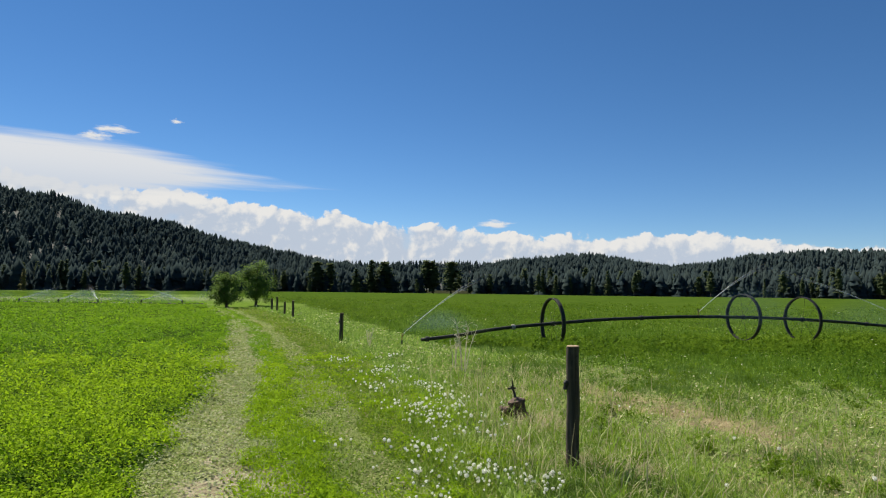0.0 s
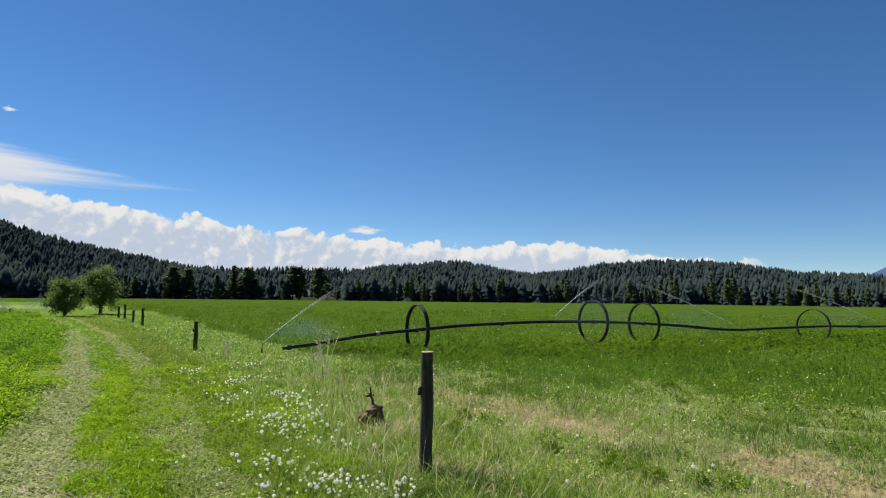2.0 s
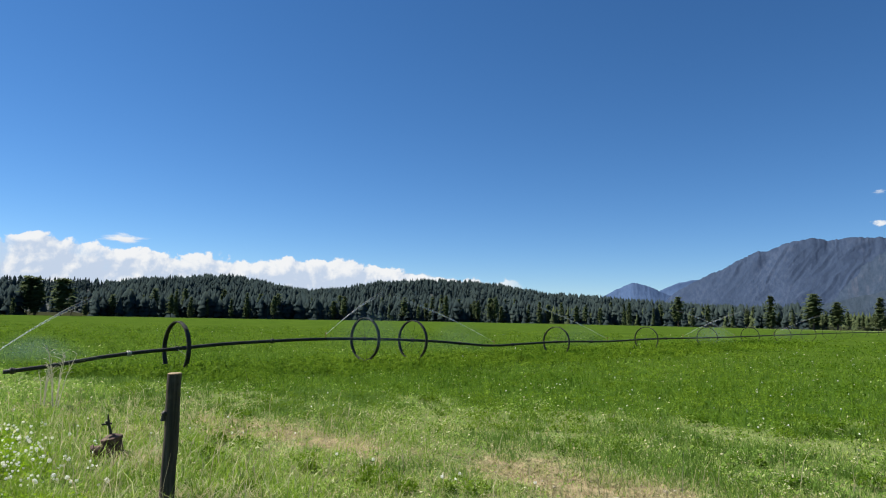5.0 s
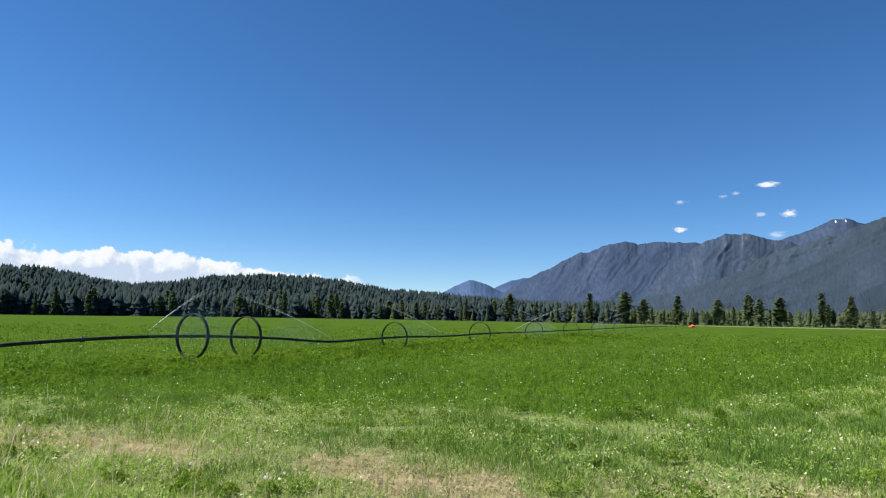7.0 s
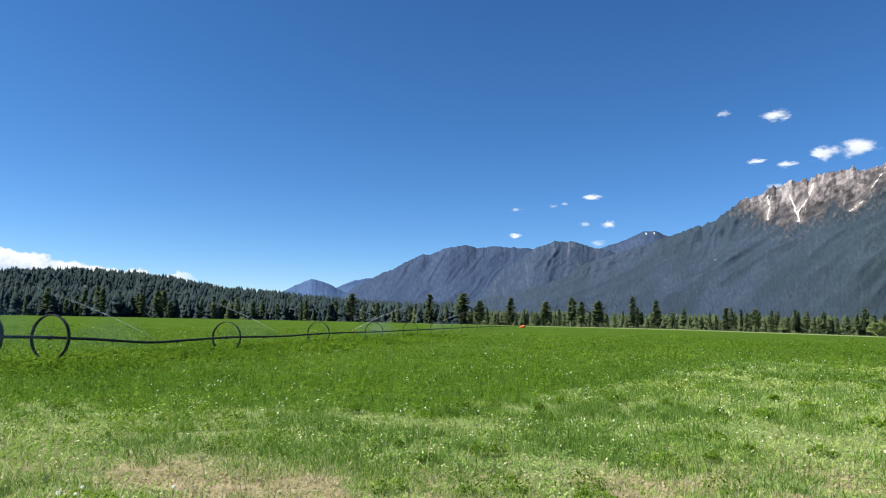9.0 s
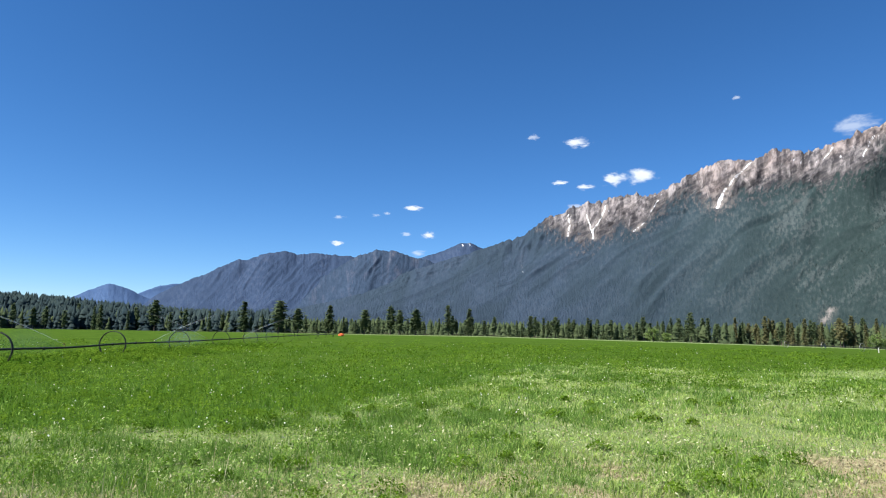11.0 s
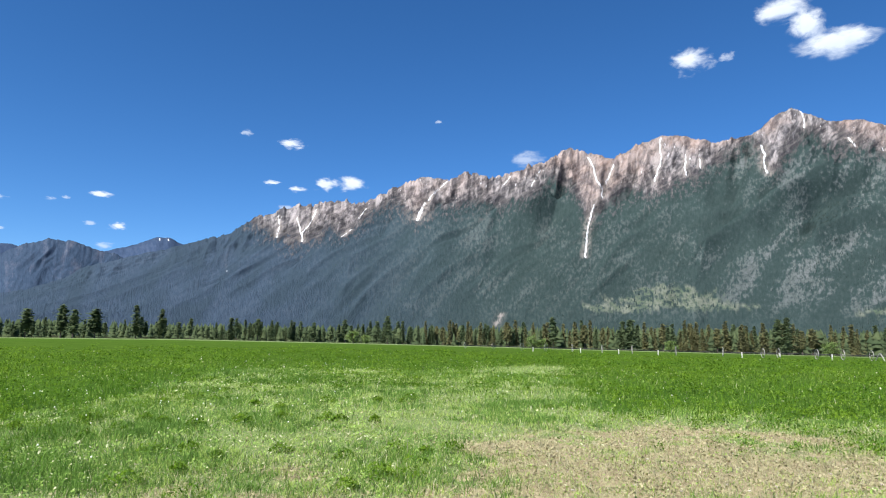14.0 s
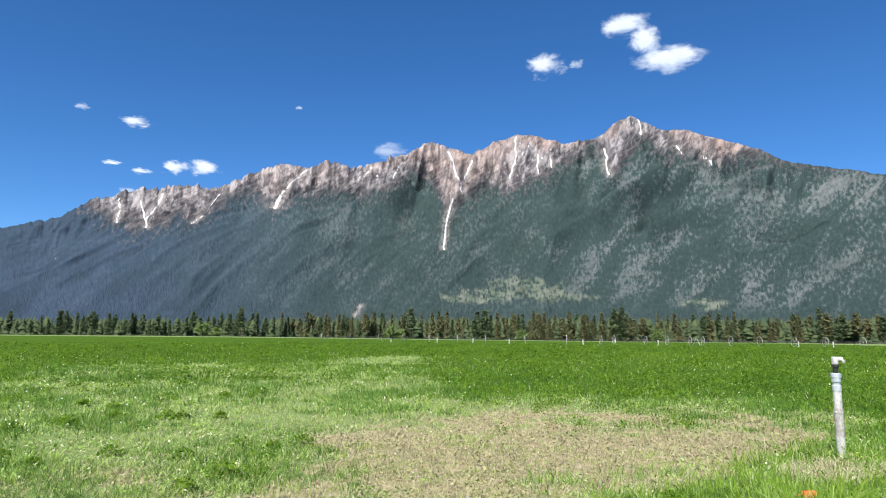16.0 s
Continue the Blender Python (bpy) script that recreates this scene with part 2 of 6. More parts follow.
def mountain_material(name, forest_a, forest_b, rock_a, rock_b, treeline, warm=0.0, tall=0.75, scree_a=(0.080, 0.088, 0.082), scree_b=(0.136, 0.140, 0.134), rust=(0.33, 0.215, 0.155), haze_tint=None):
    """Forest with rocky openings that run down the spurs, bare rock above the tree line, snow and scree in the gullies."""
    n = Nodes(name)
    hf, snow, meadow, chute = n.attr("height"), n.attr("snow"), n.attr("meadow"), n.attr("chute")
    pos = n.add("Attribute", attribute_name="slope").outputs["Vector"]
    broad, mid, fine = n.noise(0.0022, 6, 0.6, pos), n.noise(0.016, 7, 0.7, pos), n.noise(0.085, 5, 0.7, pos)
    band = n.noise(0.0125, 5, 0.62, n.stretch(n.turned(pos, -42), 1.0, 0.42, 1.0), 0.4)
    dash = n.noise(0.085, 4, 0.66, n.stretch(pos, 1.25, 0.72, 1.0))
    crag = n.noise(0.030, 8, 0.74, n.stretch(pos, 1.0, tall, 1.0), 0.5)
    strata = n.noise(0.05, 5, 0.7, n.stretch(n.turned(pos, 28), 0.35, 1.6, 1.0), 0.6)
    forest = n.mix(n.ramp(dash, 0.34, 0.66), forest_a, forest_b)
    if haze_tint:
        # Distance haze painted in: forest colour turns bluer towards the far end.
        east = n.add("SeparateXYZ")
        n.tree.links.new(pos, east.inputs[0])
        forest = n.mix(n.ramp(east.outputs[0], -4500.0, -3300.0), forest, n.mix(n.ramp(dash, 0.34, 0.66), *haze_tint))
    # Slope shading of the spurs is painted as darker diagonal bands.
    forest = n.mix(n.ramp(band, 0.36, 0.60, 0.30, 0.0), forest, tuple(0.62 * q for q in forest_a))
    # Crevice shade is painted: low crags and clefts get darker rock colour.
    rock = n.mix(n.ramp(n.math("ADD", n.math("MULTIPLY", crag, 0.7), n.math("MULTIPLY", strata, 0.3)), 0.40, 0.60), rock_a, rock_b)
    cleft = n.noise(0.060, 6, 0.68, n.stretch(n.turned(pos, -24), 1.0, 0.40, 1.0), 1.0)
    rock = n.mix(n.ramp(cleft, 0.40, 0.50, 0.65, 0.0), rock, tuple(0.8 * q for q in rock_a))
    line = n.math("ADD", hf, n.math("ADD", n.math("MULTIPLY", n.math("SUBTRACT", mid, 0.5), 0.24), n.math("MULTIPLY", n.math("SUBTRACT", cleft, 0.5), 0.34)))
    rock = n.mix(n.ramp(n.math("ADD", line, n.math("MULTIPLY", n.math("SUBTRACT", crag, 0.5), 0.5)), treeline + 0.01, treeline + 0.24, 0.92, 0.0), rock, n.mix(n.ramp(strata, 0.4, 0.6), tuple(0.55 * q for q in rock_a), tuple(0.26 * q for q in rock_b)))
    if warm:
        rusty = n.math("MULTIPLY", n.ramp(n.math("ADD", broad, n.math("MULTIPLY", hf, 0.3)), 0.70, 0.86, 0, warm), n.math("POWER", n.attr("stony"), 0.8))
        rusty = n.math("MULTIPLY", rusty, n.ramp(line, treeline + 0.04, treeline + 0.18))
        rock = n.mix(n.math("MULTIPLY", rusty, n.ramp(crag, 0.40, 0.58, 0.35, 1.0)), rock, rust)
    scree = n.mix(n.ramp(fine, 0.3, 0.7), scree_a, scree_b)
    openings = n.math("ADD", n.math("MULTIPLY", band, 0.55), n.math("MULTIPLY", dash, 0.45)) if tall > 0.4 else n.math("ADD", n.math("MULTIPLY", crag, 0.75), n.math("MULTIPLY", mid, 0.25))
    patches = n.ramp(openings, 0.495, 0.60, 0, 0.9)
    c = n.mix(n.math("MULTIPLY", patches, n.attr("stony")), forest, scree)
    turf = n.mix(n.ramp(mid, 0.42, 0.58), (0.080, 0.100, 0.062), (0.146, 0.152, 0.115))
    c = n.mix(n.math("MULTIPLY", meadow, n.ramp(n.math("ADD", n.math("MULTIPLY", mid, 0.45), n.math("MULTIPLY", dash, 0.55)), 0.42, 0.52)), c, turf)
    crags = n.mix(n.ramp(fine, 0.35, 0.65), rock_a, tuple(0.36 * q for q in rock_b))
    c = n.mix(n.math("MULTIPLY", n.ramp(line, treeline - 0.12, treeline - 0.03), n.ramp(dash, 0.50, 0.62)), c, crags)
    c = n.mix(n.ramp(line, treeline - 0.03, treeline + 0.05), c, rock)
    c = n.mix(n.math("MULTIPLY", chute, n.ramp(n.math("ADD", n.math("MULTIPLY", cleft, 0.6), n.math("MULTIPLY", fine, 0.4)), 0.40, 0.56)), c, n.mix(fine, (0.17, 0.15, 0.13), (0.34, 0.29, 0.25)))
    white = n.ramp(n.math("ADD", snow, n.math("MULTIPLY", n.math("SUBTRACT", fine, 0.5), 1.0)), 0.48, 0.60)
    flecks = n.math("MULTIPLY", n.ramp(n.noise(0.055, 5, 0.7, n.stretch(n.turned(pos, -20), 1.6, 0.5, 1.0)), 0.645, 0.675), n.ramp(line, treeline + 0.05, treeline + 0.14))
    c = n.mix(n.math("MAXIMUM", white, n.math("MULTIPLY", flecks, 0.8)), c, (0.70, 0.69, 0.68))
    b = n.bump(n.math("ADD", n.math("MULTIPLY", crag, n.ramp(line, treeline - 0.1, treeline + 0.05, 0.5, 1.4)), n.math("MULTIPLY", dash, 0.22)), 0.55, 20.0)
    return n.end(n.surface(c, 1.0, normal=b, spec=0.0))


def cloud_material(name, kind, dense=1.0):
    """A far cloud: its vapour thins out at a ragged edge, and glows with the sunlight it scatters."""
    n = Nodes(name)
    pos = n.place()
    seed = n.add("ObjectInfo").outputs["Random"]
    shift = n.add("VectorMath", operation="ADD")
    n.tree.links.new(pos, shift.inputs[0])
    n.set(shift, 1, (-34.0, 6.0, 34.0))
    if kind == "bank":
        t = n.attr("depth")
        a = n.noise(0.0050, 10, 0.58, pos, 0.15)
        b = n.noise(0.0050, 10, 0.58, shift.outputs[0], 0.15)
        wide = n.noise(0.0016, 4, 0.5, pos)
        alpha = n.ramp(n.math("ADD", t, n.math("ADD", n.math("MULTIPLY", n.math("SUBTRACT", a, 0.5), 3.6), n.math("MULTIPLY", n.math("SUBTRACT", wide, 0.5), 1.6))), -0.04, 0.22)
        alpha = n.math("MULTIPLY", alpha, n.ramp(n.math("ADD", wide, n.math("MULTIPLY", a, 0.5)), 0.50, 0.66, 0.72, 1.0))
        lit = n.math("ADD", n.math("MULTIPLY", n.math("SUBTRACT", a, b), 4.6), n.ramp(t, 0.2, 1.9, 0.86, 0.10))
        alpha = n.math("MULTIPLY", alpha, n.attr("edge"))
    elif kind == "sheet":
        co = n.objc()
        sep = n.add("SeparateXYZ")
        n.tree.links.new(co, sep.inputs[0])
        streak = n.noise(1.5, 5, 0.5, n.stretch(co, 1.2, 3.0, 1))
        d = n.math("ADD", n.math("POWER", n.math("ABSOLUTE", sep.outputs[1]), 1.6), n.ramp(sep.outputs[0], -0.2, 1.0, 0.0, 0.95))
        alpha = n.math("MULTIPLY", n.ramp(n.math("ADD", n.math("SUBTRACT", 0.85, d), n.math("MULTIPLY", n.math("SUBTRACT", streak, 0.5), 0.8)), -0.05, 0.5), 0.9)
        lit = n.ramp(sep.outputs[1], -0.8, 0.6, 0.45, 0.85)
    else:
        co = n.objc()
        sep = n.add("SeparateXYZ")
        n.tree.links.new(co, sep.inputs[0])
        seeded = n.add("VectorMath", operation="ADD")
        n.tree.links.new(co, seeded.inputs[0])
        grow = n.math("MULTIPLY", seed, 60.0)
        comb = n.add("CombineXYZ")
        n.set(comb, 2, grow)
        n.tree.links.new(comb.outputs[0], seeded.inputs[1])
        a = n.noise(1.7, 7, 0.58, seeded.outputs[0], 0.3)
        d = n.math("SQRT", n.math("ADD", n.math("POWER", n.math("ABSOLUTE", sep.outputs[0]), 2.0), n.math("POWER", n.math("ABSOLUTE", sep.outputs[1]), 2.0)))
        alpha = n.ramp(n.math("ADD", n.math("SUBTRACT", 0.78 if kind == "thick" else 0.62, d), n.math("MULTIPLY", n.math("SUBTRACT", a, 0.5), 1.15 if kind == "thick" else 1.5)), 0.0, 0.55)
        alpha = n.math("MULTIPLY", n.math("MULTIPLY", alpha, n.ramp(d, 0.75, 0.98, 1.0, 0.0)), dense)
        lit = n.math("ADD", n.ramp(sep.outputs[1], -0.7, 0.4, 0.45, 0.9), n.math("MULTIPLY", n.math("SUBTRACT", a, 0.5), 0.6))
    # Sunlit tops and grey undersides are painted into the emitted colour.
    c = n.mix(n.ramp(lit, 0.0, 1.0), (0.285, 0.335, 0.415), (0.455, 0.465, 0.475))
    e = n.add("Emission")
    n.set(e, "Color", c)
    clear = n.add("BsdfTransparent")
    m = n.add("MixShader")
    n.set(m, 0, alpha)
    n.tree.links.new(clear.outputs[0], m.inputs[1])
    n.tree.links.new(e.outputs[0], m.inputs[2])
    return n.end(m.outputs[0])


def spray_material():
    n = Nodes("water_spray")
    drops = n.noise(7.0, 4, 0.7, n.place())
    alpha = n.math("MULTIPLY", n.math("MULTIPLY", n.attr("thick"), n.ramp(drops, 0.25, 0.7, 0.35, 1.0)), 0.85)
    return n.end(n.surface((0.85, 0.88, 0.9), 0.6, alpha=alpha))


POST_WOOD, POST_END = post_wood(), end_grain()
GROUND = ground_material()
RANGE = mountain_material("mountainside", (0.028, 0.043, 0.040), (0.042, 0.058, 0.053), (0.060, 0.057, 0.061), (0.295, 0.264, 0.250), 0.83, 0.75, 0.5, haze_tint=((0.031, 0.045, 0.065), (0.038, 0.053, 0.074)))
# Haze is put into the next three: blue-grey forest, rock and scree.
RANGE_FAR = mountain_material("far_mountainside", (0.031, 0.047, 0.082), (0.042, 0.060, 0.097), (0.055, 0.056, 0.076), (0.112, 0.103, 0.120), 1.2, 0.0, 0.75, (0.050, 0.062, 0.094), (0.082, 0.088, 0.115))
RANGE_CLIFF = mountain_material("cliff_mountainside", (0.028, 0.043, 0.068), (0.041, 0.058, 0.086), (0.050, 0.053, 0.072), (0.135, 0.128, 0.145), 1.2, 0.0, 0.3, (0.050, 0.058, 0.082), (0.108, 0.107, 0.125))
RANGE_BLUE = mountain_material("hazed_mountainside", (0.048, 0.080, 0.150), (0.057, 0.091, 0.164), (0.10, 0.13, 0.19), (0.14, 0.17, 0.23), 1.4, 0.0, 0.75, (0.055, 0.088, 0.155), (0.068, 0.100, 0.17))
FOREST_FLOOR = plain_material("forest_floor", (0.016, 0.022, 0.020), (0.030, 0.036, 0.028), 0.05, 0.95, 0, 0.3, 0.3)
SPRAY = spray_material()


# ------------------------------------------------------------------ building helpers
def mesh_of(name, verts, faces, material=None, smooth=False):
    """A mesh from arrays; faces all have the same number of corners."""
    verts, faces = np.asarray(verts, np.float32), np.asarray(faces, np.int32)
    me = bpy.data.meshes.new(name)
    k = faces.shape[1]
    me.vertices.add(len(verts))
    me.vertices.foreach_set("co", verts.ravel())
    me.loops.add(faces.size)
    me.loops.foreach_set("vertex_index", faces.ravel())
    me.polygons.add(len(faces))
    me.polygons.foreach_set("loop_start", np.arange(len(faces), dtype=np.int32) * k)
    me.polygons.foreach_set("use_smooth", np.full(len(faces), smooth))
    me.update(calc_edges=True)
    if material:
        me.materials.append(material)
    return me


def keep_vector(me, name, values):
    me.attributes.new(name, "FLOAT_VECTOR", "POINT").data.foreach_set("vector", np.asarray(values, np.float32).ravel())


def keep(me, name, values):
    me.attributes.new(name, "FLOAT", "POINT").data.foreach_set("value", np.asarray(values, np.float32))


def part(name, bm, material, parent=None, label="", smooth=False):
    """Links a bmesh as one mesh object, under a thing or a part."""
    me = bpy.data.meshes.new(name)
    for f in bm.faces:
        f.smooth = smooth
    bm.to_mesh(me)
    bm.free()
    for m in material if isinstance(material, tuple) else (material,):
        me.materials.append(m)
    ob = new(name, me)
    ob.parent = parent
    return tagged(ob, label)


def tube(bm, path, radii, sides=10, cap=True):
    """A round tube along a path."""
    rings = []
    pts = [Vector(p) for p in path]
    for i, p in enumerate(pts):
        d = (pts[min(i + 1, len(pts) - 1)] - pts[max(i - 1, 0)]).normalized()
        ref = Vector((0, 0, 1)) if abs(d.z) < 0.9 else Vector((1, 0, 0))
        a = d.cross(ref).normalized()
        b = d.cross(a)
        r = radii[i] if isinstance(radii, (list, tuple)) else radii
        rings.append([bm.verts.new(p + r * (math.cos(2 * math.pi * k / sides) * a + math.sin(2 * math.pi * k / sides) * b)) for k in range(sides)])
    for u, v in zip(rings, rings[1:]):
        for k in range(sides):
            bm.faces.new((u[k], u[(k + 1) % sides], v[(k + 1) % sides], v[k]))
    if cap:
        bm.faces.new(rings[0][::-1])
        bm.faces.new(rings[-1])
    return rings


def lathe(bm, profile, sides=20, axis="z"):
    """A turned shape from (radius, height) pairs."""
    rings = []
    for r, h in profile:
        ring = []
        for k in range(sides):
            a = 2 * math.pi * k / sides
            p = (r * math.cos(a), r * math.sin(a), h) if axis == "z" else (h, r * math.cos(a), r * math.sin(a))
            ring.append(bm.verts.new(p))
        rings.append(ring)
    for u, v in zip(rings, rings[1:]):
        for k in range(sides):
            bm.faces.new((u[k], u[(k + 1) % sides], v[(k + 1) % sides], v[k]))
    bm.faces.new(rings[0][::-1])
    bm.faces.new(rings[-1])
    return rings


def lattice(ix, iy, seed):
    h = (ix.astype(np.int64) * 374761393 + iy.astype(np.int64) * 668265263 + seed * 982451653) & 0x7FFFFFFF
    h = ((h ^ (h >> 13)) * 1274126177) & 0x7FFFFFFF
    return ((h ^ (h >> 16)) & 0xFFFF) / 65535.0


def value_noise(x, y, seed=0):
    x, y = np.asarray(x, float), np.asarray(y, float)
    ix, iy = np.floor(x), np.floor(y)
    fx, fy = x - ix, y - iy
    fx, fy = fx * fx * (3 - 2 * fx), fy * fy * (3 - 2 * fy)
    a, b = lattice(ix, iy, seed), lattice(ix + 1, iy, seed)
    c, d = lattice(ix, iy + 1, seed), lattice(ix + 1, iy + 1, seed)
    return (a * (1 - fx) + b * fx) * (1 - fy) + (c * (1 - fx) + d * fx) * fy


def fbm(x, y, octaves=4, seed=0, gain=0.5):
    out, amp, total = 0.0, 1.0, 0.0
    for k in range(octaves):
        out = out + amp * value_noise(np.asarray(x) * 2.03 ** k, np.asarray(y) * 2.03 ** k, seed + 17 * k)
        total += amp
        amp *= gain
    return out / total


def ridged(x, y, octaves=4, seed=0):
    out, amp, total = 0.0, 1.0, 0.0
    for k in range(octaves):
        out = out + amp * (1 - np.abs(2 * value_noise(np.asarray(x) * 2.1 ** k, np.asarray(y) * 2.1 ** k, seed + 31 * k) - 1))
        total += amp
        amp *= 0.5
    return out / total


def step(v, lo, hi):
    t = np.clip((np.asarray(v, float) - lo) / (hi - lo), 0, 1)
    return t * t * (3 - 2 * t)


def curve(pairs, v):
    pairs = sorted(pairs)
    return np.interp(v, [p[0] for p in pairs], [p[1] for p in pairs])


def bearing(x, y):
    """Degrees to the left of the first view."""
    return np.degrees(np.arctan2(-np.asarray(x, float), np.asarray(y, float)))


def spot(az, r):
    return -r * np.sin(np.radians(az)), r * np.cos(np.radians(az))


# ------------------------------------------------------------------ the lie of the land
EDGE = 230.0                                    # the field's far edge, where the trees begin
SINK = [(-180, -1.9), (-150, -1.9), (-130, -1.8), (-115, -1.3), (-96, -0.3), (-80, 0.35), (-57, 0.0), (-42, -0.1), (-27, -0.35), (-16, -0.7), (10, -0.8), (35, -1.3), (60, -1.4), (180, -1.9)]


def land(x, y):
    """The ground's height."""
    x, y = np.asarray(x, float), np.asarray(y, float)
    r = np.hypot(x, y)
    z = curve(SINK, bearing(x, y)) * step(r, 35, 300)
    z = z - 0.33 * step(r, 13, 24) * (1 - step(r, 70, 170)) * curve([(-180, 0), (-85, 0), (-60, 1), (0, 1), (7, 0.6), (13, 0), (180, 0)], bearing(x, y))
    z = z + 0.07 * (fbm(x * 0.35, y * 0.35, 3, 5) - 0.5) * step(r, 2, 5) * (1 - step(r, 60, 120))
    return z


def track_side(x, y):
    """Metres to the right of the farm track's left edge."""
    return x - (-1.32 - 0.218 * y - 0.0028 * y * np.abs(y))


FIELD_EDGE = [(-180, 30), (-152, 17), (-140, 17), (-130, 16), (-117, 16.5), (-113, 26), (-110, 32), (-104, 33), (-96, 33), (-88, 31), (-81, 24), (-75, 16), (-66, 12), (-56, 11), (-46, 10.8), (-35, 11.4), (-24, 12.6), (-13, 14.5), (-5, 18.5), (3, 24), (8, 34), (14, 60), (20, 120), (180, 120)]


def zones(x, y):
    """How far each sort of ground cover holds at a place: tall crop, bare or dry soil, wheel tracks, lush verge."""
    x, y = np.asarray(x, float), np.asarray(y, float)
    r, az = np.hypot(x, y), bearing(x, y)
    s = track_side(x, y)
    wide = 1 / (1 + 0.018 * np.maximum(y - 6, 0))
    ahead = step(y, -6, 0)
    w1, w2 = fbm(x * 0.8, y * 0.8, 4, 11), fbm(x * 0.25, y * 0.25, 4, 23)
    left_crop = step(0.18 - s + (w1 - 0.5) * 1.3, -0.12, 0.14) * ahead
    edge = curve(FIELD_EDGE, az) * (1 + 0.28 * (w1 - 0.5) + 0.35 * (w2 - 0.5))
    right_crop = step(r - edge, -1.2, 1.8) * step(s, 3.0, 5.0)
    tongue = np.exp(-(((y + 0.46 * x - 3.5 - 2.5 * (w2 - 0.5)) / 2.6) ** 2)) * step(x, 15, 20) * (1 - step(x, 36, 42))
    right_crop = right_crop * (1 - 0.95 * np.clip(tongue * 1.3, 0, 1))
    island = np.exp(-((r - 23.5 - 4 * (w2 - 0.5)) / 1.5) ** 2) * step(az, -107, -102) * (1 - step(az, -94, -89)) * step(w1, 0.36, 0.48)
    crop = np.maximum(left_crop, np.maximum(right_crop, 0.95 * island))
    weave = s + 0.5 * (w1 - 0.5) + 0.25 * (fbm(x * 2.6, y * 2.6, 3, 13) - 0.5)
    rut = np.exp(-((weave / wide - 0.62) / 0.36) ** 4) + 0.6 * np.exp(-((weave / wide - 2.05) / 0.33) ** 4)
    track = rut * ahead * (0.42 + 0.3 * (1 - step(y, 6, 14)))
    track = np.maximum(track, 1.3 * np.exp(-((weave - 0.98) / 0.52) ** 4) * (1 - step(y + 1.6 * (w1 - 0.5), 5.0, 5.9)))
    right = step(s, 3.6, 4.4)
    belt = np.exp(-((r - curve([(-180, 12), (-140, 10.6), (-125, 9.4), (-110, 8.3), (-90, 6.9), (-60, 5.6), (-30, 6.8), (-12, 9.5), (5, 12), (40, 12)], az)) / curve([(-180, 2.5), (-140, 3.8), (-120, 4.2), (-100, 2.5), (-80, 1.5), (-20, 2.2), (5, 3)], az)) ** 2)
    strength = curve([(-150, 0.9), (-138, 1.4), (-120, 1.3), (-105, 0.85), (-85, 0.66), (-60, 0.64), (-40, 0.60), (-18, 0.58), (0, 0.3), (40, 0.1)], az)
    w3 = fbm(x * 1.7, y * 1.7, 4, 29)
    dry = right * (1 - right_crop) * belt * strength * (curve([(-180, 0.55), (-112, 0.45), (-95, 0.25), (180, 0.32)], az) + 1.15 * step(0.6 * w1 + 0.4 * w3, 0.40, 0.58))
    lush = step(s, 0.7 * wide, 1.1 * wide) * (1 - step(s, 4.6, 6.2)) * ahead
    lush = np.maximum(lush, 0.85 * step(az, -14, -3) * step(r, 9, 13) * step(s, 2.5, 3.2) * (1 - crop))
    lush = np.maximum(lush, by_pipe(x, y, w1))
    dry = dry * (1 - 0.85 * by_pipe(x, y, w1))
    return np.clip(crop, 0, 1), np.clip(dry, 0, 1), np.clip(track, 0, 1.2), np.clip(lush * (1 - 0.6 * rut * ahead), 0, 1)


def by_pipe(x, y, w):
    """The lush strip round the standpipe."""
    return step(5.50 - 0.30 * (y + 4.85) - x + 0.7 * (w - 0.5), -0.15, 0.25) * step(-y, 3.2, 4.6) * step(x, 1.0, 3.0)


def ground_sheet():
    """One sheet from underfoot to the horizon."""
    azs = np.linspace(-180, 180, 401)[:-1]
    rs = np.concatenate(([0.01, 0.3, 0.6, 0.9, 1.2, 1.5, 1.8, 2.1, 2.4, 2.7], np.geomspace(3.0, 60, 150), np.geomspace(62, 4950, 60)))
    A, R = np.meshgrid(azs, rs, indexing="ij")
    X, Y = spot(A, R)
    Z = land(X, Y)
    v = np.stack([X, Y, Z], -1).reshape(-1, 3)
    n, k = len(azs), len(rs)
    i, j = np.meshgrid(np.arange(n), np.arange(k - 1), indexing="ij")
    i2 = (i + 1) % n
    f = np.stack([i * k + j, i2 * k + j, i2 * k + j + 1, i * k + j + 1], -1).reshape(-1, 4)[:, ::-1]
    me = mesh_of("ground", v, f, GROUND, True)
    x, y = v[:, 0], v[:, 1]
    crop, dry, track, lush = zones(x, y)
    r, az = np.hypot(x, y), bearing(x, y)
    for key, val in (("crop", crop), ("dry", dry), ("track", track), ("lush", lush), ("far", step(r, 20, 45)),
                     ("pale", step(r, 196, 210) * (1 - step(r, 215, 232)) * curve([(-180, 0.4), (-100, 0.9), (-70, 0.6), (-56, 0.0), (30, 0.0), (60, 0.3)], az)
                      + 0.5 * step(r, 64, 70) * (1 - step(r, 80, 90)) * step(az, 14, 20)),
                     ("wood", step(r, 228, 242))):
        keep(me, key, np.clip(val, 0, 1))
    ob = new("ground", me)
    tagged(ob, "green irrigated hay field with bare patches and a farm track", "ground", kind="structure")
    return ob


ground_sheet()


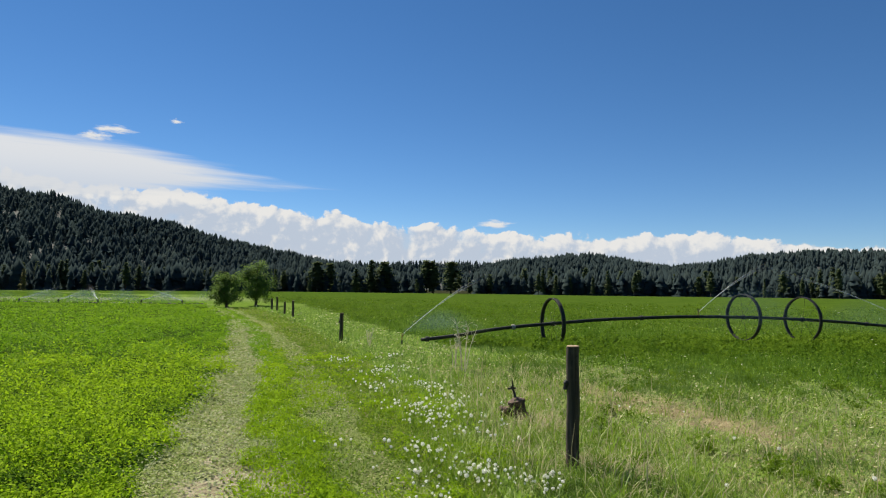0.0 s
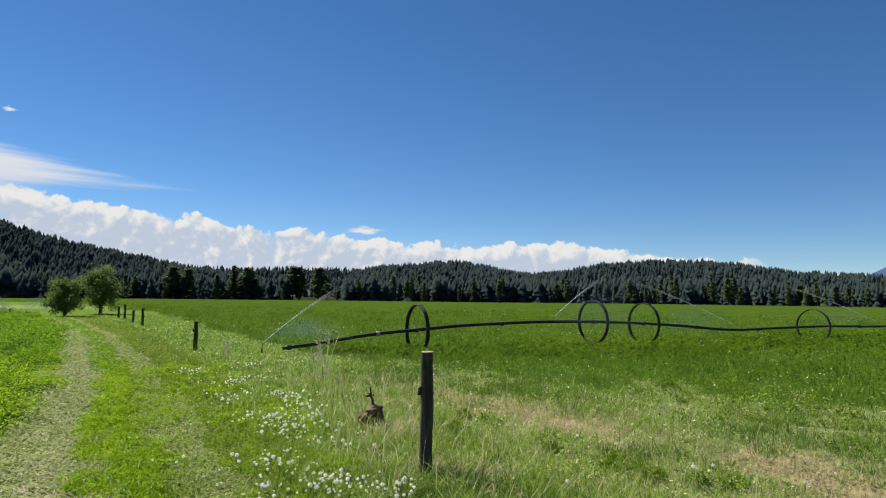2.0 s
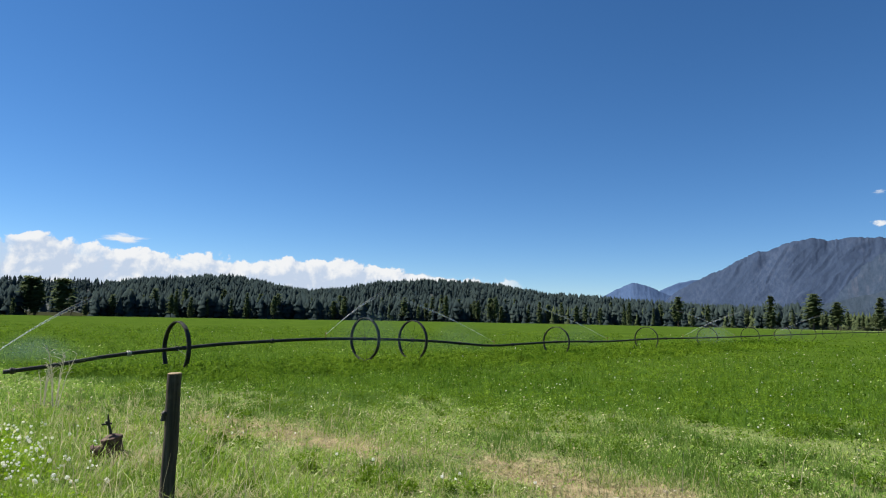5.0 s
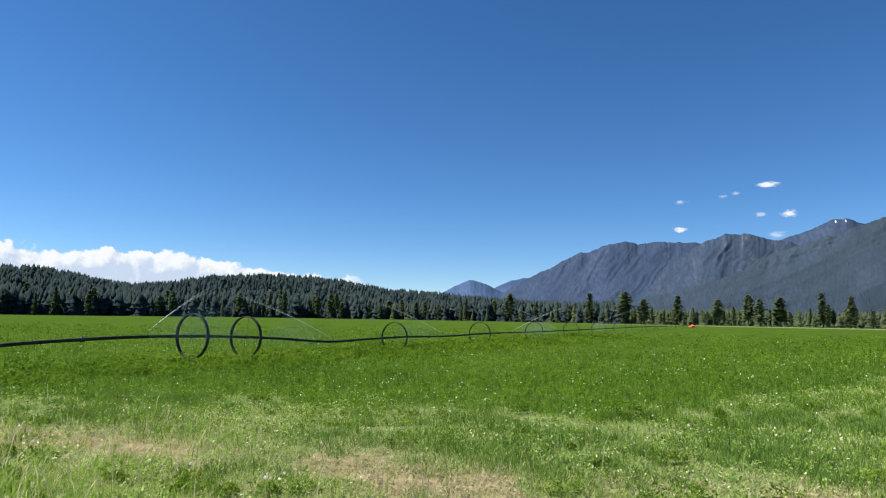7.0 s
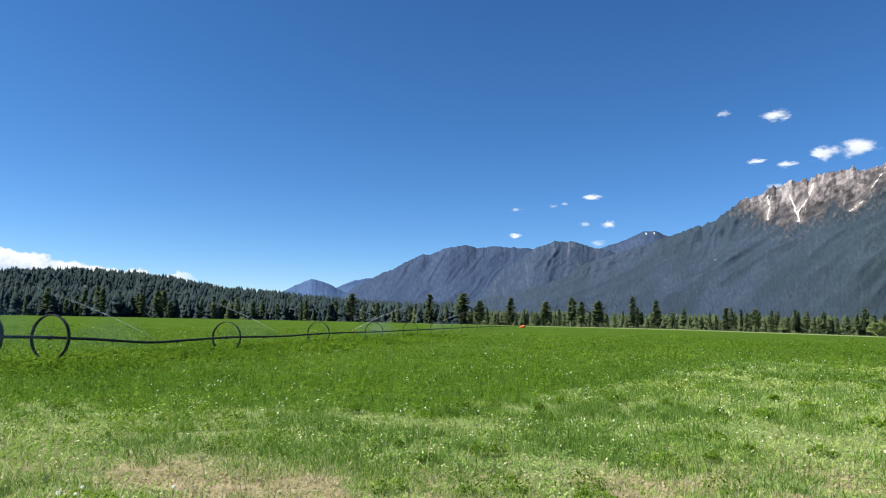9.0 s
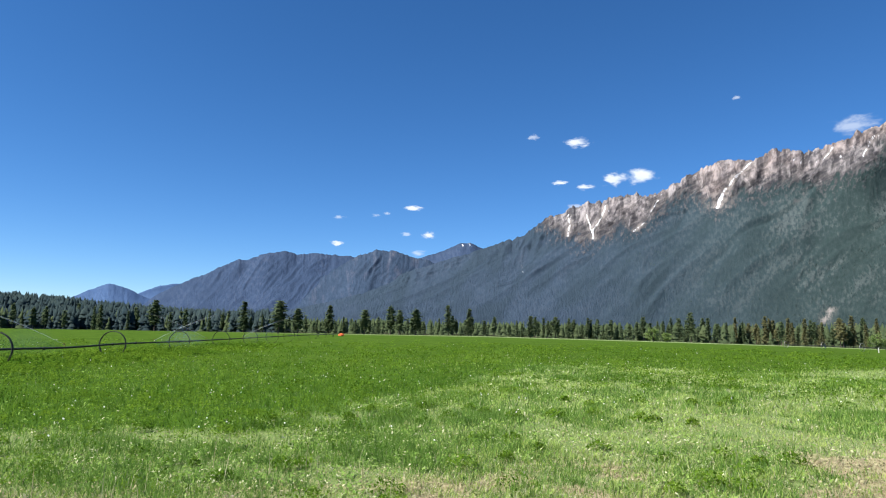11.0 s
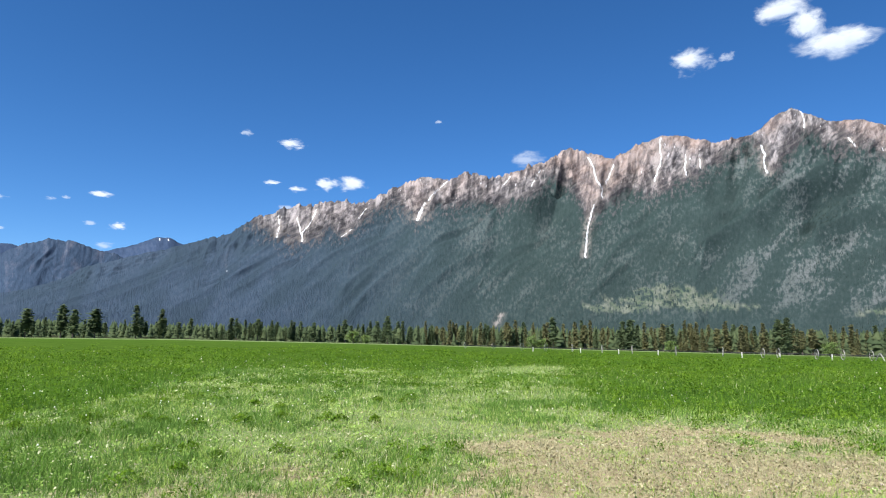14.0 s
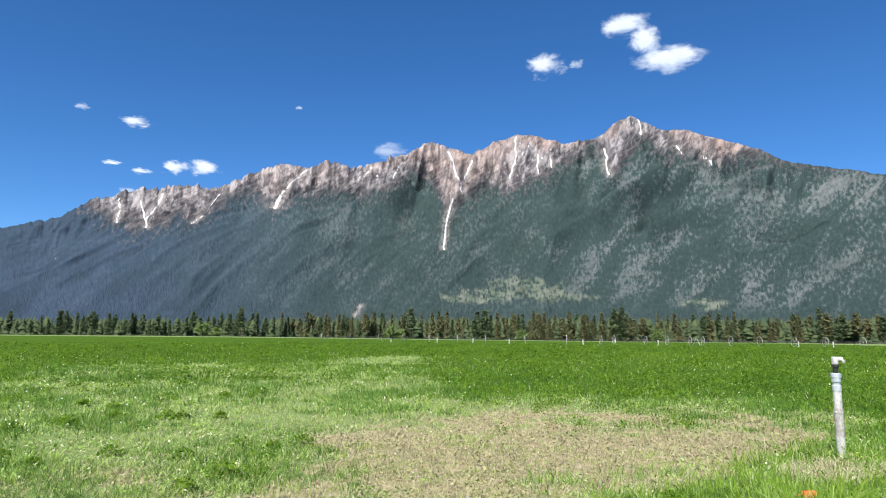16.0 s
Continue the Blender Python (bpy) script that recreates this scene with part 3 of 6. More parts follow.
# ------------------------------------------------------------------ mountains
# snow gullies: bearing and height in degrees from top to foot, and the width
FORKED_GULLY = [([(-115.48, 16.2), (-116.14, 14.2), (-116.73, 13.43)], 0.12), ([(-117.57, 15.47), (-117.15, 14.17), (-116.73, 13.43)], 0.12),
                ([(-116.73, 13.43), (-116.62, 12.7), (-115.94, 12.05), (-115.53, 10.73), (-115.07, 8.89), (-114.99, 7.38)], 0.14)]
GULLIES = [([(-90.74, 11.32), (-90.32, 10.15), (-89.51, 9.12), (-89.43, 8.4)], 0.12), ([(-89.12, 10.56), (-89.48, 8.47)], 0.07), ([(-87.45, 10.6), (-87.6, 9.65), (-87.22, 8.65)], 0.07),
           ([(-93.92, 9.69), (-92.97, 8.98)], 0.10), ([(-102.61, 14.22), (-101.25, 13.01), (-100.25, 11.8)], 0.16), ([(-100.35, 11.9), (-99.87, 10.67)], 0.36),
           ([(-121.68, 17.42), (-121.75, 16.07), (-121.1, 13.68)], 0.10), ([(-123.67, 15.78), (-123.54, 14.67), (-123.84, 14.01)], 0.11), ([(-132.61, 18.27), (-132.88, 16.89)], 0.10),
           ([(-129.65, 16.05), (-129.76, 14.5), (-130.07, 13.61)], 0.17), ([(-135.73, 15.78), (-136.01, 15.01)], 0.12), ([(-137.76, 14.72), (-139.01, 13.75)], 0.12),
           ([(-107.88, 13.97), (-108.4, 14.81)], 0.10), ([(-124.68, 15.55), (-124.9, 14.58)], 0.08), ([(-95.2, 11.6), (-94.5, 10.6)], 0.07), ([(-111.0, 15.2), (-110.4, 13.8)], 0.07), ([(-83.3, 7.6), (-83.2, 6.6), (-83.5, 5.4)], 0.005)]
SCAR = [([(-107.75, 2.5), (-107.4, 1.9), (-107.05, 1.3)], 0.14, "bare")]
CHUTES = FORKED_GULLY + GULLIES + SCAR
TREE_LINE = [(-170, 9), (-150, 12.5), (-146, 13.0), (-141.8, 14.3), (-139, 13.7), (-136.8, 14.6), (-134.1, 15.4), (-132.8, 16.7), (-131.3, 14.9), (-130.4, 13.6), (-129.6, 15.2), (-128.4, 16.3),
             (-126.5, 15.0), (-124, 13.7), (-121.1, 12.6), (-118.8, 13.1), (-117, 12.0), (-115.4, 10.4), (-114.1, 13.2), (-112.4, 14.4), (-110.3, 13.0), (-107.9, 12.0), (-105.1, 12.4), (-103.5, 11.8),
             (-101.8, 12.0), (-99.8, 10.5), (-97.7, 12.1), (-95.4, 10.7), (-93.5, 9.1), (-91.8, 9.3), (-89.6, 8.1), (-87.4, 8.6), (-85.6, 9.4), (-84, 10.8), (-82, 12), (-60, 12)]


def mountain(name, crest, r_foot, r_crest, material, nu, ns, seed, label, jag=0.35, relief=0.13, chutes=(), meadows=(), tree_line=None, stony=((0, 0.15),), lean=24.0, soften=((-180, 1.0), (180, 1.0)), craggy=((-180, 1.0), (180, 1.0)), grain=0.42, octaves=4, fluted=0.0):
    """A range: a crest line of peaks, flanks with spurs and gullies running down to the foot."""
    az = np.linspace(min(p[0] for p in crest), max(p[0] for p in crest), nu)
    el = curve(crest, az) + jag * curve(craggy, az) * (fbm(az * 1.9, az * 0 + 3, 5, seed, 0.65) - 0.5 + 0.7 * (ridged(az * 2.6, az * 0 + 9, 3, seed + 7) - 0.5))
    s = np.concatenate((np.linspace(0, 1, ns) ** 0.85, np.linspace(1.03, 1.3, 8)))
    A, S = np.meshgrid(az, s, indexing="ij")
    half = max(int(nu * 0.065), 2)
    wide = np.concatenate((np.full(half, el[0]), el, np.full(half, el[-1])))
    body = np.convolve(wide, np.hanning(2 * half + 1) / np.hanning(2 * half + 1).sum(), "valid") if nu > 300 else el
    E = body[:, None] + (el - body)[:, None] * np.clip(S, 0, 1) ** 5
    R = r_foot + (r_crest - r_foot) * S
    H = np.tan(np.radians(E)) * r_crest + EYE
    share = np.where(S <= 1, 0.82 * S ** 1.25 + 0.18 * S ** 3, 1 - 2.2 * (S - 1))
    warp = fbm(A * 0.16, S * 2.2, 3, seed + 3)
    W = A - lean * (1 - S)
    ribs = ridged(W * 0.105 + 1.1 * warp, S * 0.7, 2, seed + 5) + 0.45 * ridged(W * 0.33 + 1.2 * warp + 0.6 * S, S * 2.2, octaves, seed + 6) - 0.78
    small = ridged(W * 1.1 + 2.0 * warp, S * 2.4, 4, seed + 9) - 0.5
    flutes = ridged(A * 0.9 + 4 * S + 1.6 * warp, S * 3.0, 4, seed + 11) - 0.5
    relief = relief * curve(soften, A)
    fold = np.clip(S, 0, 1) ** 0.8 * (1 - np.clip(S, 0, 1) ** 5)
    steep = step(S, 0.55, 0.82)
    Z = share + relief * ribs * fold + relief * small * fold * (0.3 + S) * (grain + 0.2 * steep) + fluted * relief * flutes * steep * fold
    if tree_line:
        # the woods climb highest on the spurs, and the gullies lie between them
        rise = curve(tree_line, az)
        level = np.convolve(np.pad(rise, half, mode="edge"), np.ones(2 * half + 1) / (2 * half + 1), "valid")
        spur = np.interp((A - 7 * (1 - S)).ravel(), az, rise - level).reshape(A.shape)
        Z = Z + 0.030 * spur * step(S, 0.35, 0.75) * (1 - np.clip(S, 0, 1) ** 6)
    Z = H * np.clip(Z, -0.02, 1.02)
    X, Y = spot(A, R + 260 * (warp - 0.5) * fold)
    Z = Z + np.where(S == 0, -12.0, 0.0)
    v = np.stack([X, Y, Z], -1).reshape(-1, 3)
    n, k = len(az), len(s)
    i, j = np.meshgrid(np.arange(n - 1), np.arange(k - 1), indexing="ij")
    f = np.stack([i * k + j, i * k + j + 1, (i + 1) * k + j + 1, (i + 1) * k + j], -1).reshape(-1, 4)
    me = mesh_of(name, v, f, material, True)
    up = np.degrees(np.arctan2(v[:, 2] - EYE, np.hypot(v[:, 0], v[:, 1])))
    high = up / np.repeat(el, k)
    vaz = bearing(v[:, 0], v[:, 1])
    snow, grassy, chute = np.zeros(len(v)), np.zeros(len(v)), np.zeros(len(v))
    wander = 0.30 * (fbm(up * 1.3, up * 0 + 5, 3, 71) - 0.5) + 0.12 * (fbm(vaz * 5, up * 5, 2, 72) - 0.5)
    ragged = 0.55 + 0.8 * fbm(vaz * 2.4, up * 1.6, 3, 73)
    for path, w, *bare_soil in chutes:
        for (a0, h0), (a1, h1) in zip(path[:-1], path[1:]):
            near = np.where((np.abs(vaz - 0.5 * (a0 + a1)) < 1.6 + abs(a1 - a0)) & (np.abs(up - 0.5 * (h0 + h1)) < 0.5 + abs(h1 - h0)))[0]
            if not len(near):
                continue
            t = (up[near] - h0) / (h1 - h0)
            off = np.abs(vaz[near] - (a0 + (a1 - a0) * t) - wander[near])
            within = step(t, -0.08, 0.04) * (1 - step(t, 0.98, 1.06))
            if not bare_soil:
                snow[near] = np.maximum(snow[near], within * np.clip(1.25 - 0.62 * off / ((0.016 + 0.27 * w) * ragged[near]), 0, 1) * min(1.0, 0.5 + 8 * w))
            chute[near] = np.maximum(chute[near], 0.85 * within * np.exp(-(off / (0.10 + 1.7 * w)) ** 2) * min(1.0, 12 * w))
    for a0, h0, wa, wh in meadows:
        d = ((vaz - a0) / wa) ** 2 + ((high - h0) / wh) ** 2
        grassy = np.maximum(grassy, 0.9 * step(0.85 - d + 2.6 * (fbm(vaz * 1.6, high * 44, 5, 77, 0.65) - 0.5), 0.1, 0.5))
    bare = 0.83 + 0.085 * (up - curve(tree_line, vaz)) if tree_line else high - 0.27 * ribs.ravel() * step(high, 0.4, 0.75)
    keep(me, "height", bare + 0.05 * small.ravel())
    keep(me, "stony", np.clip(curve(stony, vaz) * (0.35 + 1.3 * fbm(vaz * 0.35, high * 5, 3, 79)) * step(high, 0.08, 0.2), 0, 1))
    keep_vector(me, "slope", np.stack([vaz * 40.0, up * 40.0, np.zeros(len(v))], -1))
    keep(me, "snow", snow)
    keep(me, "chute", chute if tree_line else 0 * chute)
    keep(me, "meadow", grassy)
    ob = new(name, me)
    tagged(ob, label, "mountain", kind="structure")
    return v, high, snow, grassy, vaz


MAIN_CREST = [(-170, 6.0), (-160, 9.0), (-150.6, 11.7), (-147.4, 12.6), (-144, 13.6), (-142, 14.8), (-139, 16.0), (-136.4, 17.0), (-134.6, 17.15), (-133.2, 17.95), (-131.9, 18.55),
              (-130.8, 18.2), (-129.5, 17.2), (-128.1, 16.55), (-126, 16.6), (-123.6, 17.4), (-121.7, 17.55), (-119.7, 16.6), (-117.8, 15.8), (-116.4, 16.25), (-113.8, 17.05), (-112.5, 16.5),
              (-111.2, 15.4), (-106.2, 14.6), (-104, 15.05), (-102.6, 14.2), (-100.1, 14.5), (-98.4, 13.95), (-95.2, 12.0), (-92.4, 12.2), (-87.7, 11.1), (-85.2, 10.1), (-83.5, 8.75),
              (-80.5, 7.7), (-77, 6.6), (-73, 5.3), (-69, 3.9), (-64, 2.2), (-60, 0.8)]
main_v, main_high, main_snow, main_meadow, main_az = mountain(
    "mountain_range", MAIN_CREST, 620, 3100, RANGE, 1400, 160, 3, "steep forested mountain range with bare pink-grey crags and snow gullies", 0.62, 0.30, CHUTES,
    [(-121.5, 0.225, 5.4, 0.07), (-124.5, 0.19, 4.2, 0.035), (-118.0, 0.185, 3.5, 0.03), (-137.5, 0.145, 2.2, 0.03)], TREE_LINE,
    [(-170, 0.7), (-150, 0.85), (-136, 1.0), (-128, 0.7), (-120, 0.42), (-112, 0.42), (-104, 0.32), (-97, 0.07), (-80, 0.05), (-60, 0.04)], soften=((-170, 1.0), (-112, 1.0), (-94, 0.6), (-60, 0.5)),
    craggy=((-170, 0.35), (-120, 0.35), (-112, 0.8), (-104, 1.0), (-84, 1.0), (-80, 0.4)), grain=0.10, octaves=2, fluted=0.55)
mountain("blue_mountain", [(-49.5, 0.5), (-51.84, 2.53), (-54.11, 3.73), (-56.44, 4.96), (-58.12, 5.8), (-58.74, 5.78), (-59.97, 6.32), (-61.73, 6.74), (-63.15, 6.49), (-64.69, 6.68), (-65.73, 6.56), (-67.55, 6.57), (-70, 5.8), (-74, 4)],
         2300, 4000, RANGE_FAR, 330, 80, 13, "forested mountain tinted blue-grey for light haze", 0.22, 0.19, lean=5.0, stony=((-70, 0.35), (-58, 0.15)))
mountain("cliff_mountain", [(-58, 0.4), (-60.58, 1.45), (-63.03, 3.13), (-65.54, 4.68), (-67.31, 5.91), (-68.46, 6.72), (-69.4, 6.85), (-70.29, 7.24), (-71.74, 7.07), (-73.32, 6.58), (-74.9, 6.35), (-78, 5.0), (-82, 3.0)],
         1900, 3400, RANGE_CLIFF, 330, 90, 17, "mountain tinted blue-grey for haze, with a furrowed cliff face", 0.3, 0.17, lean=4.0, stony=((-80, 0.7), (-70, 0.65), (-66, 0.4), (-60, 0.15)))
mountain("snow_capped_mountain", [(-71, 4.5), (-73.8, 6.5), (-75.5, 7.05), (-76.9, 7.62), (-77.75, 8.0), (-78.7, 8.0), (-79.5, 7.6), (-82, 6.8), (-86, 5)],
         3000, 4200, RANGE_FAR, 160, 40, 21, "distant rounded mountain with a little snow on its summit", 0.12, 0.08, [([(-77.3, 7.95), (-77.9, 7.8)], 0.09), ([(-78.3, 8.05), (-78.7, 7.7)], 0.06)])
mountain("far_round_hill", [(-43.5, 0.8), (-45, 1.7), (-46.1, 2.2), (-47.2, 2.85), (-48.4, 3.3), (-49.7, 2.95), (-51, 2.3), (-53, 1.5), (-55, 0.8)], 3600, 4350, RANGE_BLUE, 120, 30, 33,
         "far round hill, tinted blue for haze", 0.12, 0.08)
mountain("far_ridge", [(-48.5, 1.5), (-50.5, 2.6), (-52.1, 3.3), (-53.6, 3.55), (-56, 3.6), (-60, 2)], 4000, 4600, RANGE_BLUE, 100, 30, 35, "far ridge, tinted blue for haze", 0.12, 0.06)


# ------------------------------------------------------------------ conifers
def conifer(rng, height, width, levels, branches, bare, pine):
    """Crown of one conifer: whorls of boughs hung with small sprays of needles, uneven from side to side. Vertices and four-cornered faces."""
    v, f = [], []
    lean = rng.uniform(-0.02, 0.02, 2)
    lobes = rng.uniform(0, 6.283, 5)
    for i in range(levels):
        t = min(max((i + rng.uniform(-0.35, 0.35)) / levels, 0.0), 0.985)
        z = height * (bare + (1 - bare) * t)
        if pine:
            reach = width * (0.40 + 0.60 * math.sin(math.pi * min(0.2 + 0.78 * t, 1)) ** 0.7) * (1 - 0.5 * t ** 4)
        else:
            reach = width * (1 - t) ** 0.72 * (0.7 + 0.3 * min(1, t * 6)) + 0.025 * height * (1 - 0.6 * t)
        for b in range(branches):
            a = 6.283 * (b + rng.uniform(-0.45, 0.45)) / branches + i * 2.4
            swell = 0.80 + 0.38 * math.sin(a + lobes[i * 5 // levels]) * math.sin(9 * t + lobes[b % 5])
            L = reach * rng.uniform(0.6, 1.15) * swell
            if rng.random() < (0.18 if pine else 0.08):
                continue
            c, s = math.cos(a), math.sin(a)
            sag = rng.uniform(-0.1, 0.25) if pine else rng.uniform(0.15, 0.55)
            for q in (0.45, 0.75, 1.0):
                w = height * rng.uniform(0.018, 0.036) * (1.25 if pine else 1.0)
                px, py, pz = lean[0] * z + q * L * c + rng.normal(0, 0.4 * w), lean[1] * z + q * L * s + rng.normal(0, 0.4 * w), z - sag * q * L + rng.normal(0, 0.5 * w)
                k = len(v)
                up, side = rng.uniform(-0.3, 0.7) * w, rng.uniform(-0.5, 0.5) * w
                v += [(px - 1.2 * w * c, py - 1.2 * w * s, pz + 0.5 * w), (px - w * s, py + w * c, pz + side - 0.2 * w), (px + 1.2 * w * c, py + 1.2 * w * s, pz + up - 0.5 * w), (px + w * s, py - w * c, pz - side - 0.2 * w)]
                f.append((k, k + 1, k + 2, k + 3))
    return np.array(v), np.array(f)


def far_conifer(width, tiers, sides, round_top=False):
    """A distant conifer: ragged skirts of foliage, one above another. Vertices and three-cornered faces."""
    v, f = [], []
    for i in range(tiers):
        z0 = 0.04 + 0.80 * i / tiers
        z1 = min(z0 + 1.9 * 0.80 / tiers, 1.0) if i < tiers - 1 else 1.0
        reach = width * ((0.55 + 0.6 * math.sin(3.1 * (0.15 + 0.75 * i / tiers)) - 0.25 * i / tiers) if round_top else 1 - 0.86 * (i / tiers) ** 1.15) * rng.uniform(0.8, 1.15)
        ox, oy = rng.uniform(-0.02, 0.02, 2)
        k = len(v)
        v.append((ox, oy, z1))
        for j in range(sides):
            a = 6.283 * (j + rng.uniform(-0.3, 0.3)) / sides + i
            q = reach * rng.uniform(0.6, 1.25)
            v.append((q * math.cos(a), q * math.sin(a), z0 + rng.uniform(-0.05, 0.04)))
        f += [(k, k + 1 + j, k + 1 + (j + 1) % sides) for j in range(sides)]
    return np.array(v), np.array(f)


def trunk_bm(height, rng, girth):
    bm = bmesh.new()
    tube(bm, [(0, 0, -0.3), (0.02 * height * rng.uniform(-1, 1) * 0.3, 0, 0.35 * height), (0, 0, 0.92 * height)], [girth, girth * 0.72, girth * 0.12], 7)
    return bm


rng = np.random.default_rng(8)
TREES = []
for kind in range(12):
    pine, dry = kind % 3 == 2, kind in (3, 7, 8, 10)
    h = 13.0
    thing = tagged(new("conifer_tree"), "bronze-green conifer at the field's edge" if dry else ("dark green pine with a rounded crown and bare lower trunk" if pine else "dark green conifer with a narrow pointed crown"), "tree", "trees along the field's edge")
    v, f = conifer(rng, h, h * (rng.uniform(0.17, 0.23) if pine else rng.uniform(0.13, 0.18)), 22 if not pine else 18, 7, rng.uniform(0.16, 0.34) if pine else rng.uniform(0.04, 0.16), pine)
    part("trunk", trunk_bm(h, rng, 0.19), BARK, thing)
    cv, cf = far_conifer(0.125 if pine else 0.10, 9, 8, pine)
    low = 0.24 if pine else 0.06
    cv = cv * (h, h, h * (1 - low)) + (0, 0, low * h)
    body = new("inner_foliage", mesh_of("inner_foliage", cv, cf, NEEDLES_DRY if dry else NEEDLES))
    body.parent = thing
    crown = new("crown", mesh_of("crown", v, f, NEEDLES_DRY if dry else NEEDLES))
    crown.parent = thing
    thing.location = (0, -4900 - 20 * kind, -60)
    TREES.append((thing, pine, dry))


def plant(which, az, r, top, turn, broad=1.0):
    """A tree at a bearing and distance whose tip reaches the given angle above the eye's level."""
    x, y = spot(az, r)
    z = float(land(x, y)) - 0.1
    h = EYE + r * math.tan(radians(top)) - z
    k = h / 13.0
    girth = broad * k * (0.9 + 0.35 * (0.5 + 0.5 * math.sin(7.3 * az)))
    m = Matrix.LocRotScale((x, y, z), Euler((0, 0, turn)), (girth, girth, k))
    o = copy_thing(TREES[which][0], Matrix.Identity(4))
    o.matrix_basis = m
    return o


FIRS, PINES, DRIES = [0, 1, 4, 6, 9], [2, 5, 11], [3, 7, 8, 10]
# trees that stand out, by bearing and the height of the tip
STANDING = [(11.3, 2.2), (10.1, 2.1), (7.8, 1.6), (6.5, 2.4), (5.3, 2.3), (1.5, 2.5), (0.9, 2.35), (-0.7, 2.4), (-52.0, 2.1), (-59.0, 2.3), (-61.9, 2.4), (-63.5, 1.75), (-66.2, 2.15), (-69.3, 1.8),
            (-71.6, 2.2), (-72.4, 1.85), (-73.9, 2.0), (-76.8, 2.4), (-78.6, 2.15), (-84.1, 1.6), (-86.3, 1.5), (-97.5, 2.0), (-112.2, 2.1), (-118.8, 2.0), (-130.7, 2.2), (-130.0, 2.0), (-145.6, 1.95)]
for az, top in STANDING:
    plant(int(rng.choice(PINES + PINES + FIRS[:2])), az, EDGE + rng.uniform(-6, 8), top, rng.uniform(0, 6.28), 1.5 if az > -90 else 1.2)
ROW_TOP = [(-165, 1.5), (-135, 1.45), (-120, 1.7), (-105, 1.5), (-90, 1.3), (-80, 1.25), (-66, 1.3), (-56, 1.3), (-45, 1.45), (-36, 1.7), (-28, 1.7), (-18, 1.55), (-6, 1.6), (0, 1.2), (12, 1.1), (20, 1.4), (45, 1.8)]
for k, top in enumerate((1.0, 0.6)):
    plant(3 + 4 * k, 33.5 + 1.9 * k, 200, top, 1.0 + k)
az = 44.0
while az > -162:
    az -= rng.uniform(0.22, 0.95) * (1.5 if -82 < az < -50 else 0.75 if az < -82 else 1.45)
    if -4 < az < 12 and rng.random() < 0.55:
        continue
    if -22 < az < -18.6 and rng.random() < 0.75:
        continue
    dry = az < -100 and rng.random() < 0.6
    plant(int(rng.choice(DRIES if dry else (PINES if rng.random() < 0.55 else FIRS))), az, EDGE + rng.uniform(2, 26), float(curve(ROW_TOP, az)) * rng.uniform(0.6, 1.2), rng.uniform(0, 6.28))

for thing, _, _ in TREES:
    for o in (*thing.children_recursive, thing):
        bpy.data.objects.remove(o)


# ------------------------------------------------------------------ wooded hills
def many(name, models, places, scales, material, label, category, smooth=False):
    """Joins countless plants into one mesh."""
    V, F, base = [], [], 0
    turn = rng.uniform(0, 6.283, len(places))
    pick = rng.integers(0, len(models), len(places))
    for k, (mv, mf) in enumerate(models):
        sel = np.where(pick == k)[0]
        if not len(sel):
            continue
        c, s = np.cos(turn[sel])[:, None], np.sin(turn[sel])[:, None]
        sc = scales[sel][:, None]
        x = (mv[None, :, 0] * c - mv[None, :, 1] * s) * sc + places[sel, 0][:, None]
        y = (mv[None, :, 0] * s + mv[None, :, 1] * c) * sc + places[sel, 1][:, None]
        z = mv[None, :, 2] * sc + places[sel, 2][:, None]
        V.append(np.stack([x, y, z], -1).reshape(-1, 3))
        F.append((mf[None] + (np.arange(len(sel)) * len(mv))[:, None, None] + base).reshape(-1, mf.shape[1]))
        base += len(sel) * len(mv)
    ob = new(name, mesh_of(name, np.vstack(V), np.vstack(F), material, smooth))
    return tagged(ob, label, category, kind="stuff")


FAR_TREES = [far_conifer(rng.uniform(0.19, 0.29), 5, 6, k % 3 == 0) for k in range(16)]


